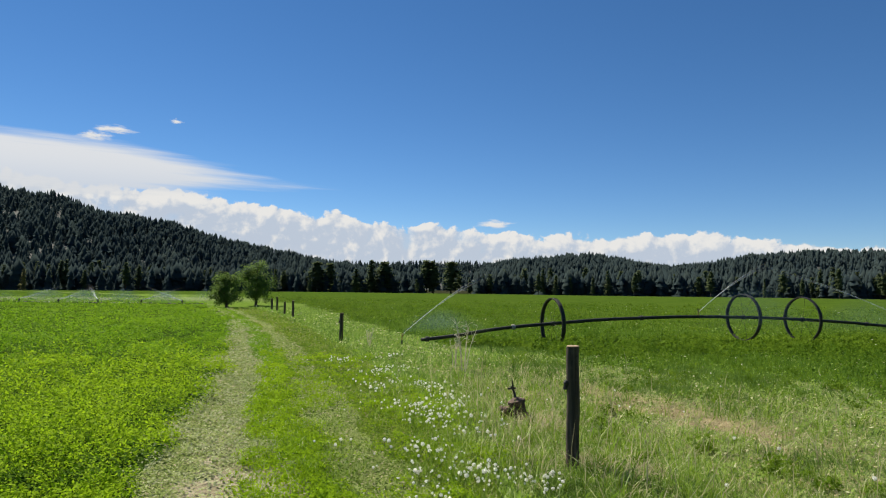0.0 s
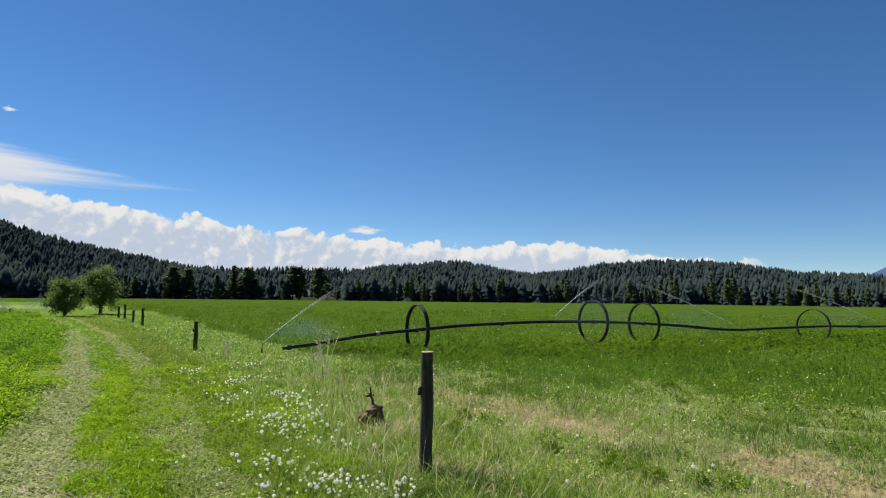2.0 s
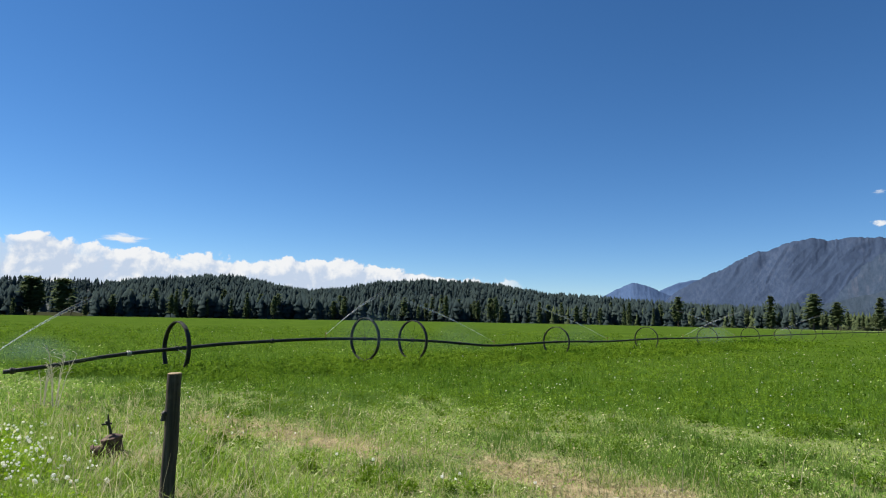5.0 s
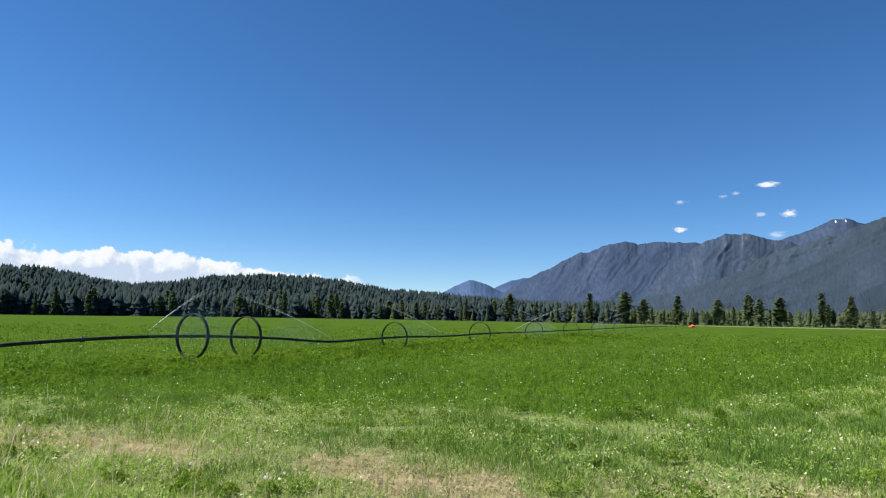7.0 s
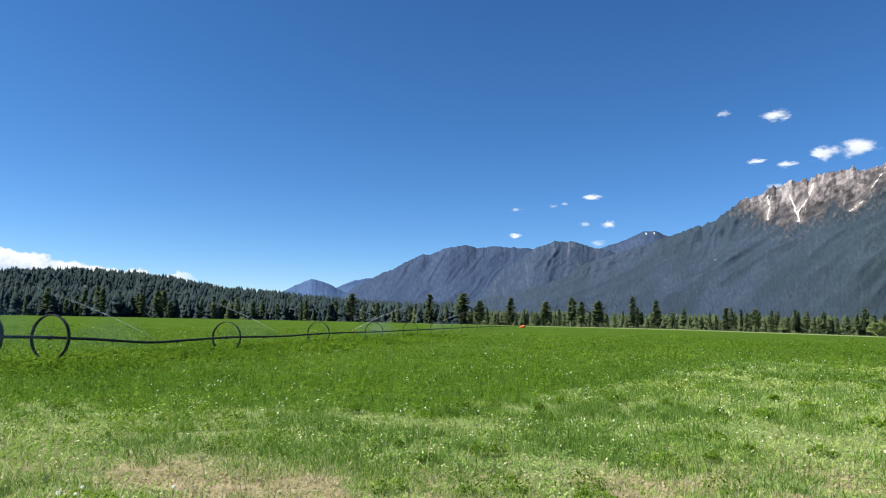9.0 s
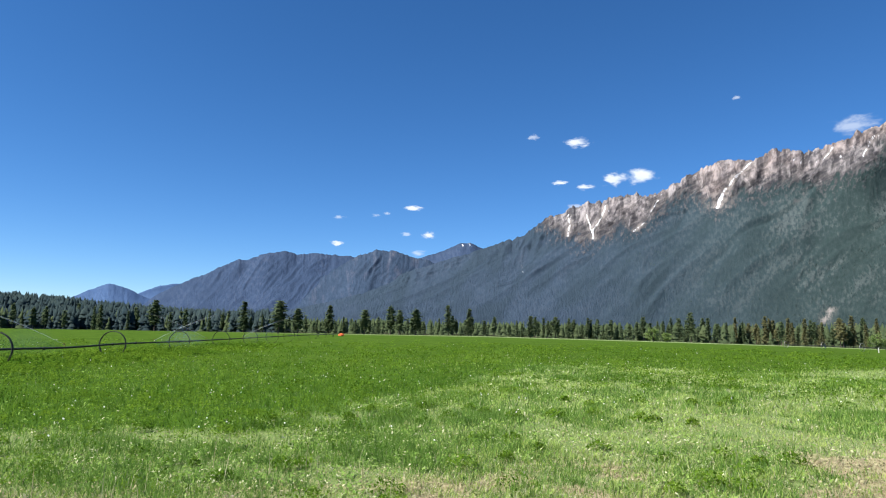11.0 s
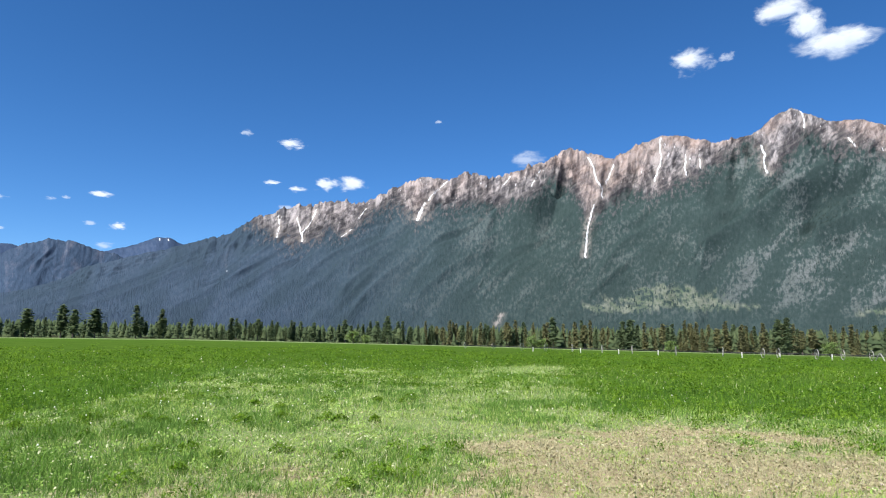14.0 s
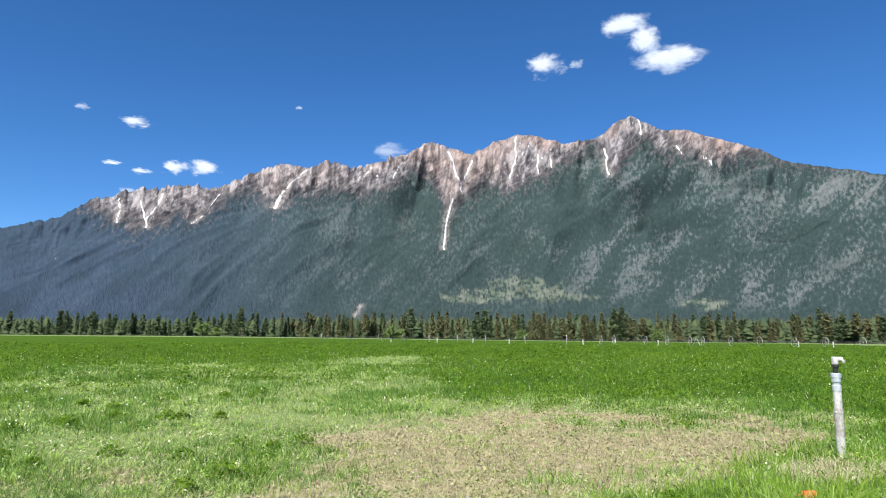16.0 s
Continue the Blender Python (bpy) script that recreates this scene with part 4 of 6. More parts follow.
def hill(name, tops, r0, r1, count, seed, label, tall=12.0):
    """A wooded hill: bare ground rising from r0 to the crest at r1, and its forest."""
    az = np.linspace(min(p[0] for p in tops), max(p[0] for p in tops), 90)
    el = curve(tops, az)
    s = np.linspace(0, 1.3, 30)
    A, S = np.meshgrid(az, s, indexing="ij")

    def height(a, q):
        e = np.maximum(curve(tops, a), 0.0)
        crest = np.maximum(np.tan(np.radians(e)) * r1 + EYE - tall * 0.8, 0.0)
        q = np.maximum(q, 0.0)
        rise = np.where(q <= 1, np.sin(np.clip(q, 0, 1) * math.pi / 2) ** 1.25, 1 - 1.6 * (q - 1))
        x, y = spot(a, r0 + (r1 - r0) * q)
        return land(x, y) - 0.4 + crest * rise * (0.93 + 0.14 * (fbm(a * 0.35, q * 3, 3, seed) - 0.5)) + 1.0 * step(q, 0, 0.05)
    X, Y = spot(A, r0 + (r1 - r0) * S)
    v = np.stack([X, Y, height(A, S)], -1).reshape(-1, 3)
    n, k = len(az), len(s)
    i, j = np.meshgrid(np.arange(n - 1), np.arange(k - 1), indexing="ij")
    f = np.stack([i * k + j, i * k + j + 1, (i + 1) * k + j + 1, (i + 1) * k + j], -1).reshape(-1, 4)
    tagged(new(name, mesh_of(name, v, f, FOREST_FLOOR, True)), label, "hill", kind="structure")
    a = rng.uniform(az[0], az[-1], count)
    q = np.where(rng.random(count) < 0.14, rng.uniform(-0.04, 0.06, count), rng.uniform(0.0, 1.06, count) ** 0.8)
    x, y = spot(a, r0 + (r1 - r0) * q)
    z = height(a, q)
    sc = tall * rng.uniform(0.6, 1.15, count) * (0.85 + 0.3 * fbm(a * 1.5, q * 6, 2, seed + 1))
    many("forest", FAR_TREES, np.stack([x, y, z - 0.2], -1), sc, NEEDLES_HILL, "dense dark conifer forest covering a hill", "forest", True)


hill("wooded_hill_west", [(60, 9.0), (46, 8.4), (35.3, 7.1), (31.7, 6.5), (27.7, 5.8), (23.5, 5.0), (19, 3.8), (14.3, 2.9), (10.4, 2.15), (6, 1.3), (2, 0.4)], 250, 640, 8200, 41, "long hill under dark conifer forest", 9.0)
hill("wooded_ridge", [(16, 2.0), (10, 2.1), (5.3, 2.2), (2.3, 2.35), (-4.9, 2.3), (-10, 2.2), (-18, 2.0), (-24, 1.8)], 480, 900, 1700, 43, "distant wooded ridge")
hill("wooded_hill_north", [(-3, 1.3), (-4.9, 2.2), (-8, 2.6), (-10.9, 2.85), (-13.3, 3.0), (-15.7, 2.6), (-18.1, 2.2), (-20.3, 1.7), (-23, 1.0)], 250, 520, 3600, 47, "low rounded hill under conifer forest", 8.5)
hill("wooded_hill_east", [(-16, 1.4), (-20.3, 2.05), (-23, 2.35), (-25.6, 2.8), (-28.8, 3.13), (-32.6, 3.17), (-35, 3.03), (-38.6, 2.55), (-41.8, 2.0), (-46, 1.9), (-50, 1.5), (-55, 1.1), (-62, 0.9)], 255, 640, 5600, 53, "low broad hill under conifer forest", 8.0)


def valley_forest():
    """The flat wood behind the field's edge."""
    n = 1900
    a, r = rng.uniform(-168, -40, n), EDGE + 12 + 330 * rng.uniform(0, 1, n) ** 1.5
    x, y = spot(a, r)
    sc = (EYE - land(x, y) + r * np.tan(np.radians(curve(ROW_TOP, a) * 0.85))) * rng.uniform(0.65, 1.05, n)
    sc = np.minimum(sc, 17)
    many("forest", FAR_TREES, np.stack([x, y, land(x, y) - 0.2], -1), sc, NEEDLES, "flat wood of dark conifers behind the field", "forest", True)


valley_forest()


def mountain_forest():
    """Small far trees that clothe the range's lower and middle flanks."""
    cone = (np.array([(0, 0, 1.0), (0.22, 0, 0), (-0.11, 0.19, 0), (-0.11, -0.19, 0)]), np.array([(0, 1, 2), (0, 2, 3), (0, 3, 1)]))
    n = 90000
    i = rng.integers(0, len(main_v), n)
    thin = fbm(main_v[i, 0] * 0.006, main_v[i, 1] * 0.006 + main_v[i, 2] * 0.008, 4, 91)
    ok = (main_high[i] < 0.60 + 0.5 * (thin - 0.5)) & (main_snow[i] < 0.1) & (thin > 0.42) & (main_high[i] > 0.02) & (main_az[i] < -92 - 14 * rng.random(n)) & ((main_meadow[i] < 0.4) | (rng.random(n) < 0.12))
    i = i[ok]
    p = main_v[i] + np.stack([rng.uniform(-9, 9, len(i)), rng.uniform(-9, 9, len(i)), np.full(len(i), -0.6)], -1)
    size = np.hypot(p[:, 0], p[:, 1]) * 0.0026 * rng.uniform(0.6, 1.4, len(i)) + np.where(main_meadow[i] > 0.4, 3.0, 0.0)
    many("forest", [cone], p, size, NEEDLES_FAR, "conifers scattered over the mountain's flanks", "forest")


mountain_forest()


# ------------------------------------------------------------------ clouds
def cloud_bank():
    tops = [(48, 8.2), (35, 8.3), (29, 7.8), (22, 7.8), (14.4, 6.8), (9, 6.3), (4.4, 6.1), (-2.3, 5.7), (-6, 4.7), (-11, 4.5), (-16, 4.6), (-20.4, 5.0), (-23.5, 4.6), (-26.8, 4.1), (-30, 3.9), (-33.7, 3.7), (-37, 3.2), (-41, 2.0)]
    azs, els = np.linspace(-41, 48, 90), np.linspace(0.3, 9.5, 40)
    A, E = np.meshgrid(azs, els, indexing="ij")
    r = 4750 * np.cos(np.radians(E))
    X, Y = spot(A, r)
    v = np.stack([X, Y, EYE + 4750 * np.sin(np.radians(E))], -1).reshape(-1, 3)
    i, j = np.meshgrid(np.arange(89), np.arange(39), indexing="ij")
    f = np.stack([i * 40 + j, i * 40 + j + 1, (i + 1) * 40 + j + 1, (i + 1) * 40 + j], -1).reshape(-1, 4)
    me = mesh_of("cloud_bank", v, f, cloud_material("cloud_bank_vapour", "bank"), True)
    keep(me, "depth", (curve(tops, A) - E).ravel())
    keep(me, "edge", (step(A, -40, -36) * (1 - step(A, 46, 48))).ravel())
    tagged(new("cloud_bank", me), "long bank of white cumulus cloud along the horizon", "cloud", kind="structure")


def cloud(az, el, w, h, material, label="small white fair-weather cloud", tilt=0.0, far=4700):
    x, y = spot(az, far * math.cos(radians(el)))
    z = EYE + far * math.sin(radians(el))
    me = mesh_of("cloud", [(-1, -1, 0), (1, -1, 0), (1, 1, 0), (-1, 1, 0)], [(0, 1, 2, 3)], material)
    ob = tagged(new("cloud", me), label, "cloud", "clouds in the sky")
    turn = (Vector((0, 0, EYE)) - Vector((x, y, z))).to_track_quat("Z", "Y").to_matrix().to_4x4()
    ob.matrix_world = Matrix.Translation((x, y, z)) @ turn @ pose(0, 0, 0, 0, 0, tilt) @ Matrix.Diagonal((far * math.tan(radians(w / 2)) * 1.7, far * math.tan(radians(h / 2)) * 1.7, 1, 1))
    return ob


cloud_bank()
PUFF, THIN = cloud_material("cloud_vapour", "puff"), cloud_material("thin_cloud_vapour", "puff", 0.5)
THICK = cloud_material("thick_cloud_vapour", "thick")
cloud(28.5, 9.1, 23, 3.2, cloud_material("cloud_sheet_vapour", "sheet"), "smooth spreading sheet of high cloud", 0.0, 4650)
for az, el, w, h in [(27.8, 12.2, 3.2, 0.7), (29.3, 11.6, 2.4, 0.8), (23.3, 13.4, 1.0, 0.45), (-4.6, 5.75, 3.4, 0.9),
                     (-84.3, 17.4, 1.1, 0.55), (-88.2, 16.8, 2.0, 0.95), (-86.7, 13.4, 1.4, 0.45), (-88.9, 12.98, 1.5, 0.6), (-91.4, 13.6, 2.1, 1.2), (-93.6, 13.75, 3.2, 1.4),
                     (-66.6, 9.97, 1.1, 0.4), (-73.3, 11.05, 2.0, 0.6), (-66.5, 7.65, 1.2, 0.55), (-74.7, 8.65, 1.4, 0.7), (-72.7, 8.7, 1.0, 0.4), (-70.9, 10.5, 0.7, 0.35), (-69.9, 10.3, 0.8, 0.3),
                     (-101.7, 19.45, 0.7, 0.4), (-110.0, 16.2, 3.0, 1.6), (-88.1, 11.2, 1.6, 0.7), (-73.9, 7.0, 1.4, 0.6), (-124.5, 23.4, 3.4, 2.0), (-127.3, 23.3, 1.3, 0.8),
                     (-131.9, 26.0, 3.4, 1.6), (-133.5, 24.6, 2.0, 1.9), (-135.3, 22.9, 4.2, 1.8), (-136.6, 23.0, 2.2, 1.1)]:
    cloud(az, el, w, h, THICK if az < -128 else THIN if az in (-110.0, -127.3, -88.1, -73.9, -84.3, -72.7, -70.9, -69.9, -66.6, -101.7) else PUFF)


# ------------------------------------------------------------------ fence posts
def fence_post(x, y, height, radius, lean=(0.0, 0.0), bracket=False, seed=0):
    """A round sawn post, a little crooked and checked, with a pale cut top."""
    r = np.random.default_rng(seed)
    thing = tagged(new("fence_post"), "round dark weathered wooden fence post in the grass", "post", "fence posts beside the track")
    thing.location = (x, y, float(land(x, y)))
    bm = bmesh.new()
    rings = []
    for i in range(13):
        h = -0.25 + (height + 0.25) * i / 12
        ring = []
        for k in range(20):
            a = 2 * math.pi * k / 20
            q = radius * (1.04 - 0.05 * i / 12) * (1 + 0.035 * math.sin(3 * a + 0.5 * i) + 0.02 * r.uniform(-1, 1) - (0.07 if k in (4, 13) and i > 3 else 0))
            ring.append(bm.verts.new((q * math.cos(a) + lean[0] * h + 0.004 * math.sin(i), q * math.sin(a) + lean[1] * h, h)))
        rings.append(ring)
    for u, v in zip(rings, rings[1:]):
        for k in range(20):
            bm.faces.new((u[k], u[(k + 1) % 20], v[(k + 1) % 20], v[k]))
    part("shaft", bm, POST_WOOD, thing, smooth=True)
    bm = bmesh.new()
    t = [bm.verts.new((v[0], v[1], v[2])) for v in [(radius * 0.985 * math.cos(2 * math.pi * k / 20) + lean[0] * height, radius * 0.985 * math.sin(2 * math.pi * k / 20) + lean[1] * height, height + 0.002) for k in range(20)]]
    u = [bm.verts.new((radius * 0.86 * math.cos(2 * math.pi * k / 20) + lean[0] * height, radius * 0.86 * math.sin(2 * math.pi * k / 20) + lean[1] * height, height + 0.009)) for k in range(20)]
    for k in range(20):
        bm.faces.new((t[k], t[(k + 1) % 20], u[(k + 1) % 20], u[k]))
    bm.faces.new(u)
    part("cut_top", bm, POST_END, thing, "pale sawn end grain")
    if bracket:
        z = height * 0.705
        bm = bmesh.new()
        tube(bm, [(-radius * 0.8, -0.01, z), (-radius * 1.15, -0.015, z + 0.01), (-radius * 1.4, -0.015, z)], [0.022, 0.026, 0.016], 8)
        tube(bm, [(-radius * 1.12, -0.012, z + 0.03), (-radius * 1.2, -0.012, z - 0.05)], [0.012, 0.02], 8)
        part("insulator", bm, STEEL, thing, "black wire insulator")
    return thing


fence_post(1.15, 5.62, 1.09, 0.056, (0.004, 0.0), True, 1)
for k, (x, y, h, r) in enumerate([(-3.14, 19.75, 0.86, 0.058), (-7.6, 32.3, 0.80, 0.06), (-8.8, 35.4, 0.66, 0.06), (-10.6, 40.7, 0.86, 0.06), (-11.3, 42.0, 0.72, 0.065)]):
    fence_post(x, y, h, r, (0.012 * (-1) ** k, 0), k == 0, 10 + k)


# ------------------------------------------------------------------ irrigation
def rounded(bm, width):
    bmesh.ops.bevel(bm, geom=list(bm.edges), offset=width, segments=1, affect="EDGES")


def wheel_meshes(radius, rim_material, w=0.062):
    """Rim with lugs, hub and one spoke of a wheel line's wheel; its axle lies along x."""
    bm = bmesh.new()
    n = 44
    sect = [(-w, radius - 0.03), (-w, radius), (-w * 0.3, radius + 0.008), (w * 0.3, radius + 0.008), (w, radius), (w, radius - 0.03), (w * 0.3, radius - 0.006), (-w * 0.3, radius - 0.006)]
    rings = [[bm.verts.new((a, r * math.cos(2 * math.pi * k / n), r * math.sin(2 * math.pi * k / n))) for a, r in sect] for k in range(n)]
    for k in range(n):
        u, v = rings[k], rings[(k + 1) % n]
        for j in range(8):
            bm.faces.new((u[j], u[(j + 1) % 8], v[(j + 1) % 8], v[j]))
    for k in range(12):
        a = 2 * math.pi * (k + 0.5) / 12
        m = Matrix.Rotation(a, 4, "X") @ Matrix.Translation((0, 0, radius + 0.012)) @ Matrix.Diagonal((0.10, 0.014, 0.018, 1))
        bmesh.ops.create_cube(bm, size=1, matrix=m)
    rim = bpy.data.meshes.new("wheel")
    bm.to_mesh(rim)
    bm.free()
    bm = bmesh.new()
    lathe(bm, [(0.055, -0.06), (0.075, -0.05), (0.075, -0.02), (0.065, 0.0), (0.075, 0.02), (0.075, 0.05), (0.055, 0.06)], 16, "x")
    hub = bpy.data.meshes.new("hub")
    bm.to_mesh(hub)
    bm.free()
    bm = bmesh.new()
    tube(bm, [(0, 0, 0.08), (0.02, 0, 0.5 * radius), (0.0, 0, radius - 0.005)], 0.0045, 6)
    spoke = bpy.data.meshes.new("spoke")
    bm.to_mesh(spoke)
    bm.free()
    for me in (rim, hub, spoke):
        me.materials.append(rim_material)
    return rim, hub, spoke


def add_wheel(meshes, thing, m, label=""):
    wheel = new("wheel", meshes[0])
    wheel.parent, wheel.matrix_basis = thing, m
    tagged(wheel, label)
    hub = new("hub", meshes[1])
    hub.parent = wheel
    for k in range(8):
        s = new("spoke", meshes[2])
        s.parent = wheel
        s.matrix_basis = Matrix.Rotation(2 * math.pi * (k + 0.3) / 8, 4, "X")
    return wheel


def sprinkler_part(thing, x, y, z, turn):
    bm = bmesh.new()
    tube(bm, [(0, 0, 0), (0, 0, 0.10)], [0.018, 0.014], 8)
    tube(bm, [(0, 0, 0.10), (0, 0, 0.15)], [0.024, 0.020], 8)
    tube(bm, [(0, 0, 0.12), (0.06, 0, 0.155), (0.09, 0, 0.175)], [0.014, 0.011, 0.008], 8)
    tube(bm, [(-0.05, 0.02, 0.17), (0.05, 0.02, 0.19)], [0.008, 0.012], 6)
    o = part("sprinkler", bm, BRASS, thing, "brass impact sprinkler head")
    o.matrix_basis = pose(x, y, z, 0, 0, turn)


def jet(x, y, z, turn, reach, rise, width=0.05, strength=1.0):
    """The arc of water that a sprinkler throws: narrow and dense at the nozzle, then breaking up."""
    n = 26
    v, f, thick = [], [], []
    for i in range(n):
        t = i / (n - 1)
        px, pz = reach * t, rise * (1.45 * t - 0.45 * t * t)
        w = width * (0.22 + 4.0 * t ** 1.8)
        for k in range(6):
            a = 2 * math.pi * k / 6
            v.append((px, w * math.cos(a), pz + w * 1.3 * math.sin(a)))
            thick.append(strength * (1 - t) ** 2.6 * 0.95 * min(1, 0.5 + 8 * t))
    for i in range(n - 1):
        for k in range(6):
            f.append((i * 6 + k, i * 6 + (k + 1) % 6, i * 6 + 6 + (k + 1) % 6, i * 6 + 6 + k))
    me = mesh_of("water_jet", v, f, SPRAY, True)
    keep(me, "thick", thick)
    ob = tagged(new("water_jet", me), "fine white jet of water from a sprinkler", "water jet", "water jets over the fields")
    ob.matrix_world = pose(x, y, z, 0, 0, turn)
    return ob


def mist(x, y, z, turn, reach, drop, strength):
    """The veil of fine drops that drifts down under a jet."""
    r = np.random.default_rng(int(100 * abs(x) + 7))
    v, f, thick = [], [], []
    bend = r.uniform(-0.25, 0.25)
    for i in range(16):
        t = i / 15
        for k in range(9):
            q = k / 8
            top = 0.22 * reach * math.sin(math.pi * min(t * 1.1, 1))
            v.append((reach * t, bend * math.sin(3 * t + q), top + 0.1 - (drop + top) * q))
            thick.append(strength * math.sin(math.pi * (0.05 + 0.95 * t)) ** 1.2 * max(math.sin(math.pi * q), 0.0) ** 1.2)
    for i in range(15):
        for k in range(8):
            a = i * 9 + k
            f.append((a, a + 9, a + 10, a + 1))
    me = mesh_of("water_mist", v, f, SPRAY, True)
    keep(me, "thick", thick)
    ob = tagged(new("water_mist", me), "thin veil of drifting water drops below a sprinkler", "mist", "water mist over the fields")
    ob.matrix_world = pose(x, y, z, 0, 0, turn)


LINE_Y0, LINE_K = 19.2, 0.285


def line_at(az):
    """Where the wheel line crosses a bearing."""
    a = radians(-az)
    d = LINE_Y0 / (math.cos(a) - LINE_K * math.sin(a))
    return d * math.sin(a), d * math.cos(a)


def wheel_line():
    thing = tagged(new("irrigation_wheel_line"), "long wheeled irrigation pipe of dark steel standing in the crop", "irrigation line")
    meshes = wheel_meshes(0.81, STEEL)
    heading = math.degrees(math.atan(LINE_K))
    stops = [line_at(a) for a in (-9.81, -25.3, -29.5, -42.1, -49.6, -54.35)]
    gap = 10.6 / math.sqrt(1 + LINE_K ** 2)
    while stops[-1][0] < 136:
        x = stops[-1][0] + gap
        stops.append((x, LINE_Y0 + LINE_K * x))
    # the pipe hangs between the wheels, and droops to the ground at its near end
    knots = [(-0.63, 0.03), (0.29, 0.13), (1.52, 0.32), (2.42, 0.42), (3.49, 0.50), (4.88, 0.61), (6.28, 0.67), (7.95, 0.72), (10.4, 0.71), (12.9, 0.63), (14.9, 0.52), (18.1, 0.31),
             (20.4, 0.35), (23.4, 0.40), (29.3, 0.35), (33.9, 0.42), (44.3, 0.41), (61.8, 0.47), (93.9, 0.57), (144.5, 0.55)]
    xs = np.linspace(knots[0][0], knots[-1][0], 420)
    kx, kz = [p[0] for p in knots], [p[1] for p in knots]
    slope = np.gradient(kz, kx)
    idx = np.clip(np.searchsorted(kx, xs) - 1, 0, len(kx) - 2)
    path = []
    for x, i in zip(xs, idx):
        h = kx[i + 1] - kx[i]
        t = (x - kx[i]) / h
        z = (2 * t ** 3 - 3 * t ** 2 + 1) * kz[i] + (t ** 3 - 2 * t ** 2 + t) * h * slope[i] + (3 * t ** 2 - 2 * t ** 3) * kz[i + 1] + (t ** 3 - t ** 2) * h * slope[i + 1]
        path.append((x, LINE_Y0 + LINE_K * x, z))
    bm = bmesh.new()
    tube(bm, path, 0.055, 10)
    part("pipe", bm, STEEL, thing, smooth=True)
    height = lambda x: float(np.interp(x, xs, [p[2] for p in path]))
    for k, (x, y) in enumerate(stops):
        add_wheel(meshes, thing, pose(x, y, height(x), 20 * k, 0, heading))
    for x in (-0.45, 2.2, 6.6, 15.8, 19.6, 27, 37, 47, 58):
        bm = bmesh.new()
        lathe(bm, [(0.066, -0.06), (0.082, -0.045), (0.082, -0.01), (0.070, 0.0), (0.082, 0.01), (0.082, 0.045), (0.066, 0.06)], 14, "x")
        c = part("coupling", bm, STEEL if x != 2.2 else GALVANISED, thing)
        c.matrix_basis = pose(x, LINE_Y0 + LINE_K * x, height(x), 0, 0, heading)
    spots = [line_at(a) for a in (-21.9, -36.7, -46.4, -52.5, -56.4, -59.2)]
    for x, y in spots:
        sprinkler_part(thing, x, y, height(x) + 0.055, 40 if x < 12 else 140)
    return spots, height


spots, pipe_height = wheel_line()
sprinkler_stand = tagged(new("sprinkler_riser"), "short steel riser with a brass sprinkler in the grass", "sprinkler")
sprinkler_stand.location = (-1.2, 19.0, 0)
bm = bmesh.new()
tube(bm, [(0, 0, -0.1), (0, 0, 0.02)], 0.02, 8)
part("riser", bm, STEEL, sprinkler_stand)
sprinkler_part(sprinkler_stand, 0, 0, 0.02, 40)
jet(-1.2, 19.0, 0.17, 63, 7.5, 2.1, 0.024, 1.2)
for (x, y), turn, reach, rise, s in zip(spots, (38, 143, 134, -40, 124, -50), (6.0, 6.2, 6.2, 6.0, 6.0, 6.0), (2.0, 2.4, 2.4, 2.4, 2.4, 2.4), (1.0, 1.0, 0.8, 0.8, 0.7, 0.6)):
    jet(x, y, pipe_height(x) + 0.15, turn, reach, rise, 0.024, 1.2 * s)
    across = math.degrees(math.atan2(-x, y))
    mist(x, y, pipe_height(x) + 0.25, across if math.cos(radians(turn - across)) > 0 else across + 180, 0.6 * reach, 0.75, 0.20 * s)
mist(-1.2, 19.0, 0.22, 8, 3.0, 0.1, 0.32)
mist(-1.1, 19.0, 0.45, 15, 2.2, 0.35, 0.25)

marker = tagged(new("line_end_marker"), "small bright orange marker at the far end of the pipe", "marker")
mx = 145.0
marker.location = (mx, LINE_Y0 + LINE_K * mx, float(land(mx, LINE_Y0 + LINE_K * mx)))
bm = bmesh.new()
lathe(bm, [(0.4, 0.0), (0.75, 0.1), (0.7, 0.4), (0.4, 0.6), (0.1, 0.68)], 16)
part("body", bm, ORANGE, marker)
bm = bmesh.new()
tube(bm, [(0, 0, -0.2), (0, 0, 0.05)], 0.06, 8)
part("stake", bm, STEEL, marker)


def hand_line():
    """A sprinkler pipe laid across the far part of the other field."""
    thing = tagged(new("irrigation_hand_line"), "thin sprinkler pipe lying across the green field", "irrigation line")
    ends = [spot(36.5, 55.2), spot(20.6, 47.2)]
    bm = bmesh.new()
    (x0, y0), (x1, y1) = ends
    tube(bm, [(x0 + (x1 - x0) * k / 20, y0 + (y1 - y0) * k / 20, float(land(x0 + (x1 - x0) * k / 20, y0 + (y1 - y0) * k / 20)) + 0.22) for k in range(21)], 0.022, 8)
    part("pipe", bm, STEEL, thing)
    out = []
    for az in (33.3, 30.6, 27.9, 24.9, 22.1):
        t = (36.5 - az) / (36.5 - 20.6)
        x, y = x0 + (x1 - x0) * t, y0 + (y1 - y0) * t
        z = float(land(x, y))
        bm = bmesh.new()
        tube(bm, [(0, 0, -0.05), (0, 0, 0.36)], 0.022, 8)
        tube(bm, [(0, 0, 0.27), (0, 0, 0.44)], [0.07, 0.05], 8)
        o = part("riser", bm, STEEL, thing)
        o.matrix_basis = pose(x, y, z)
        out.append((x, y, z + 0.42))
    return out


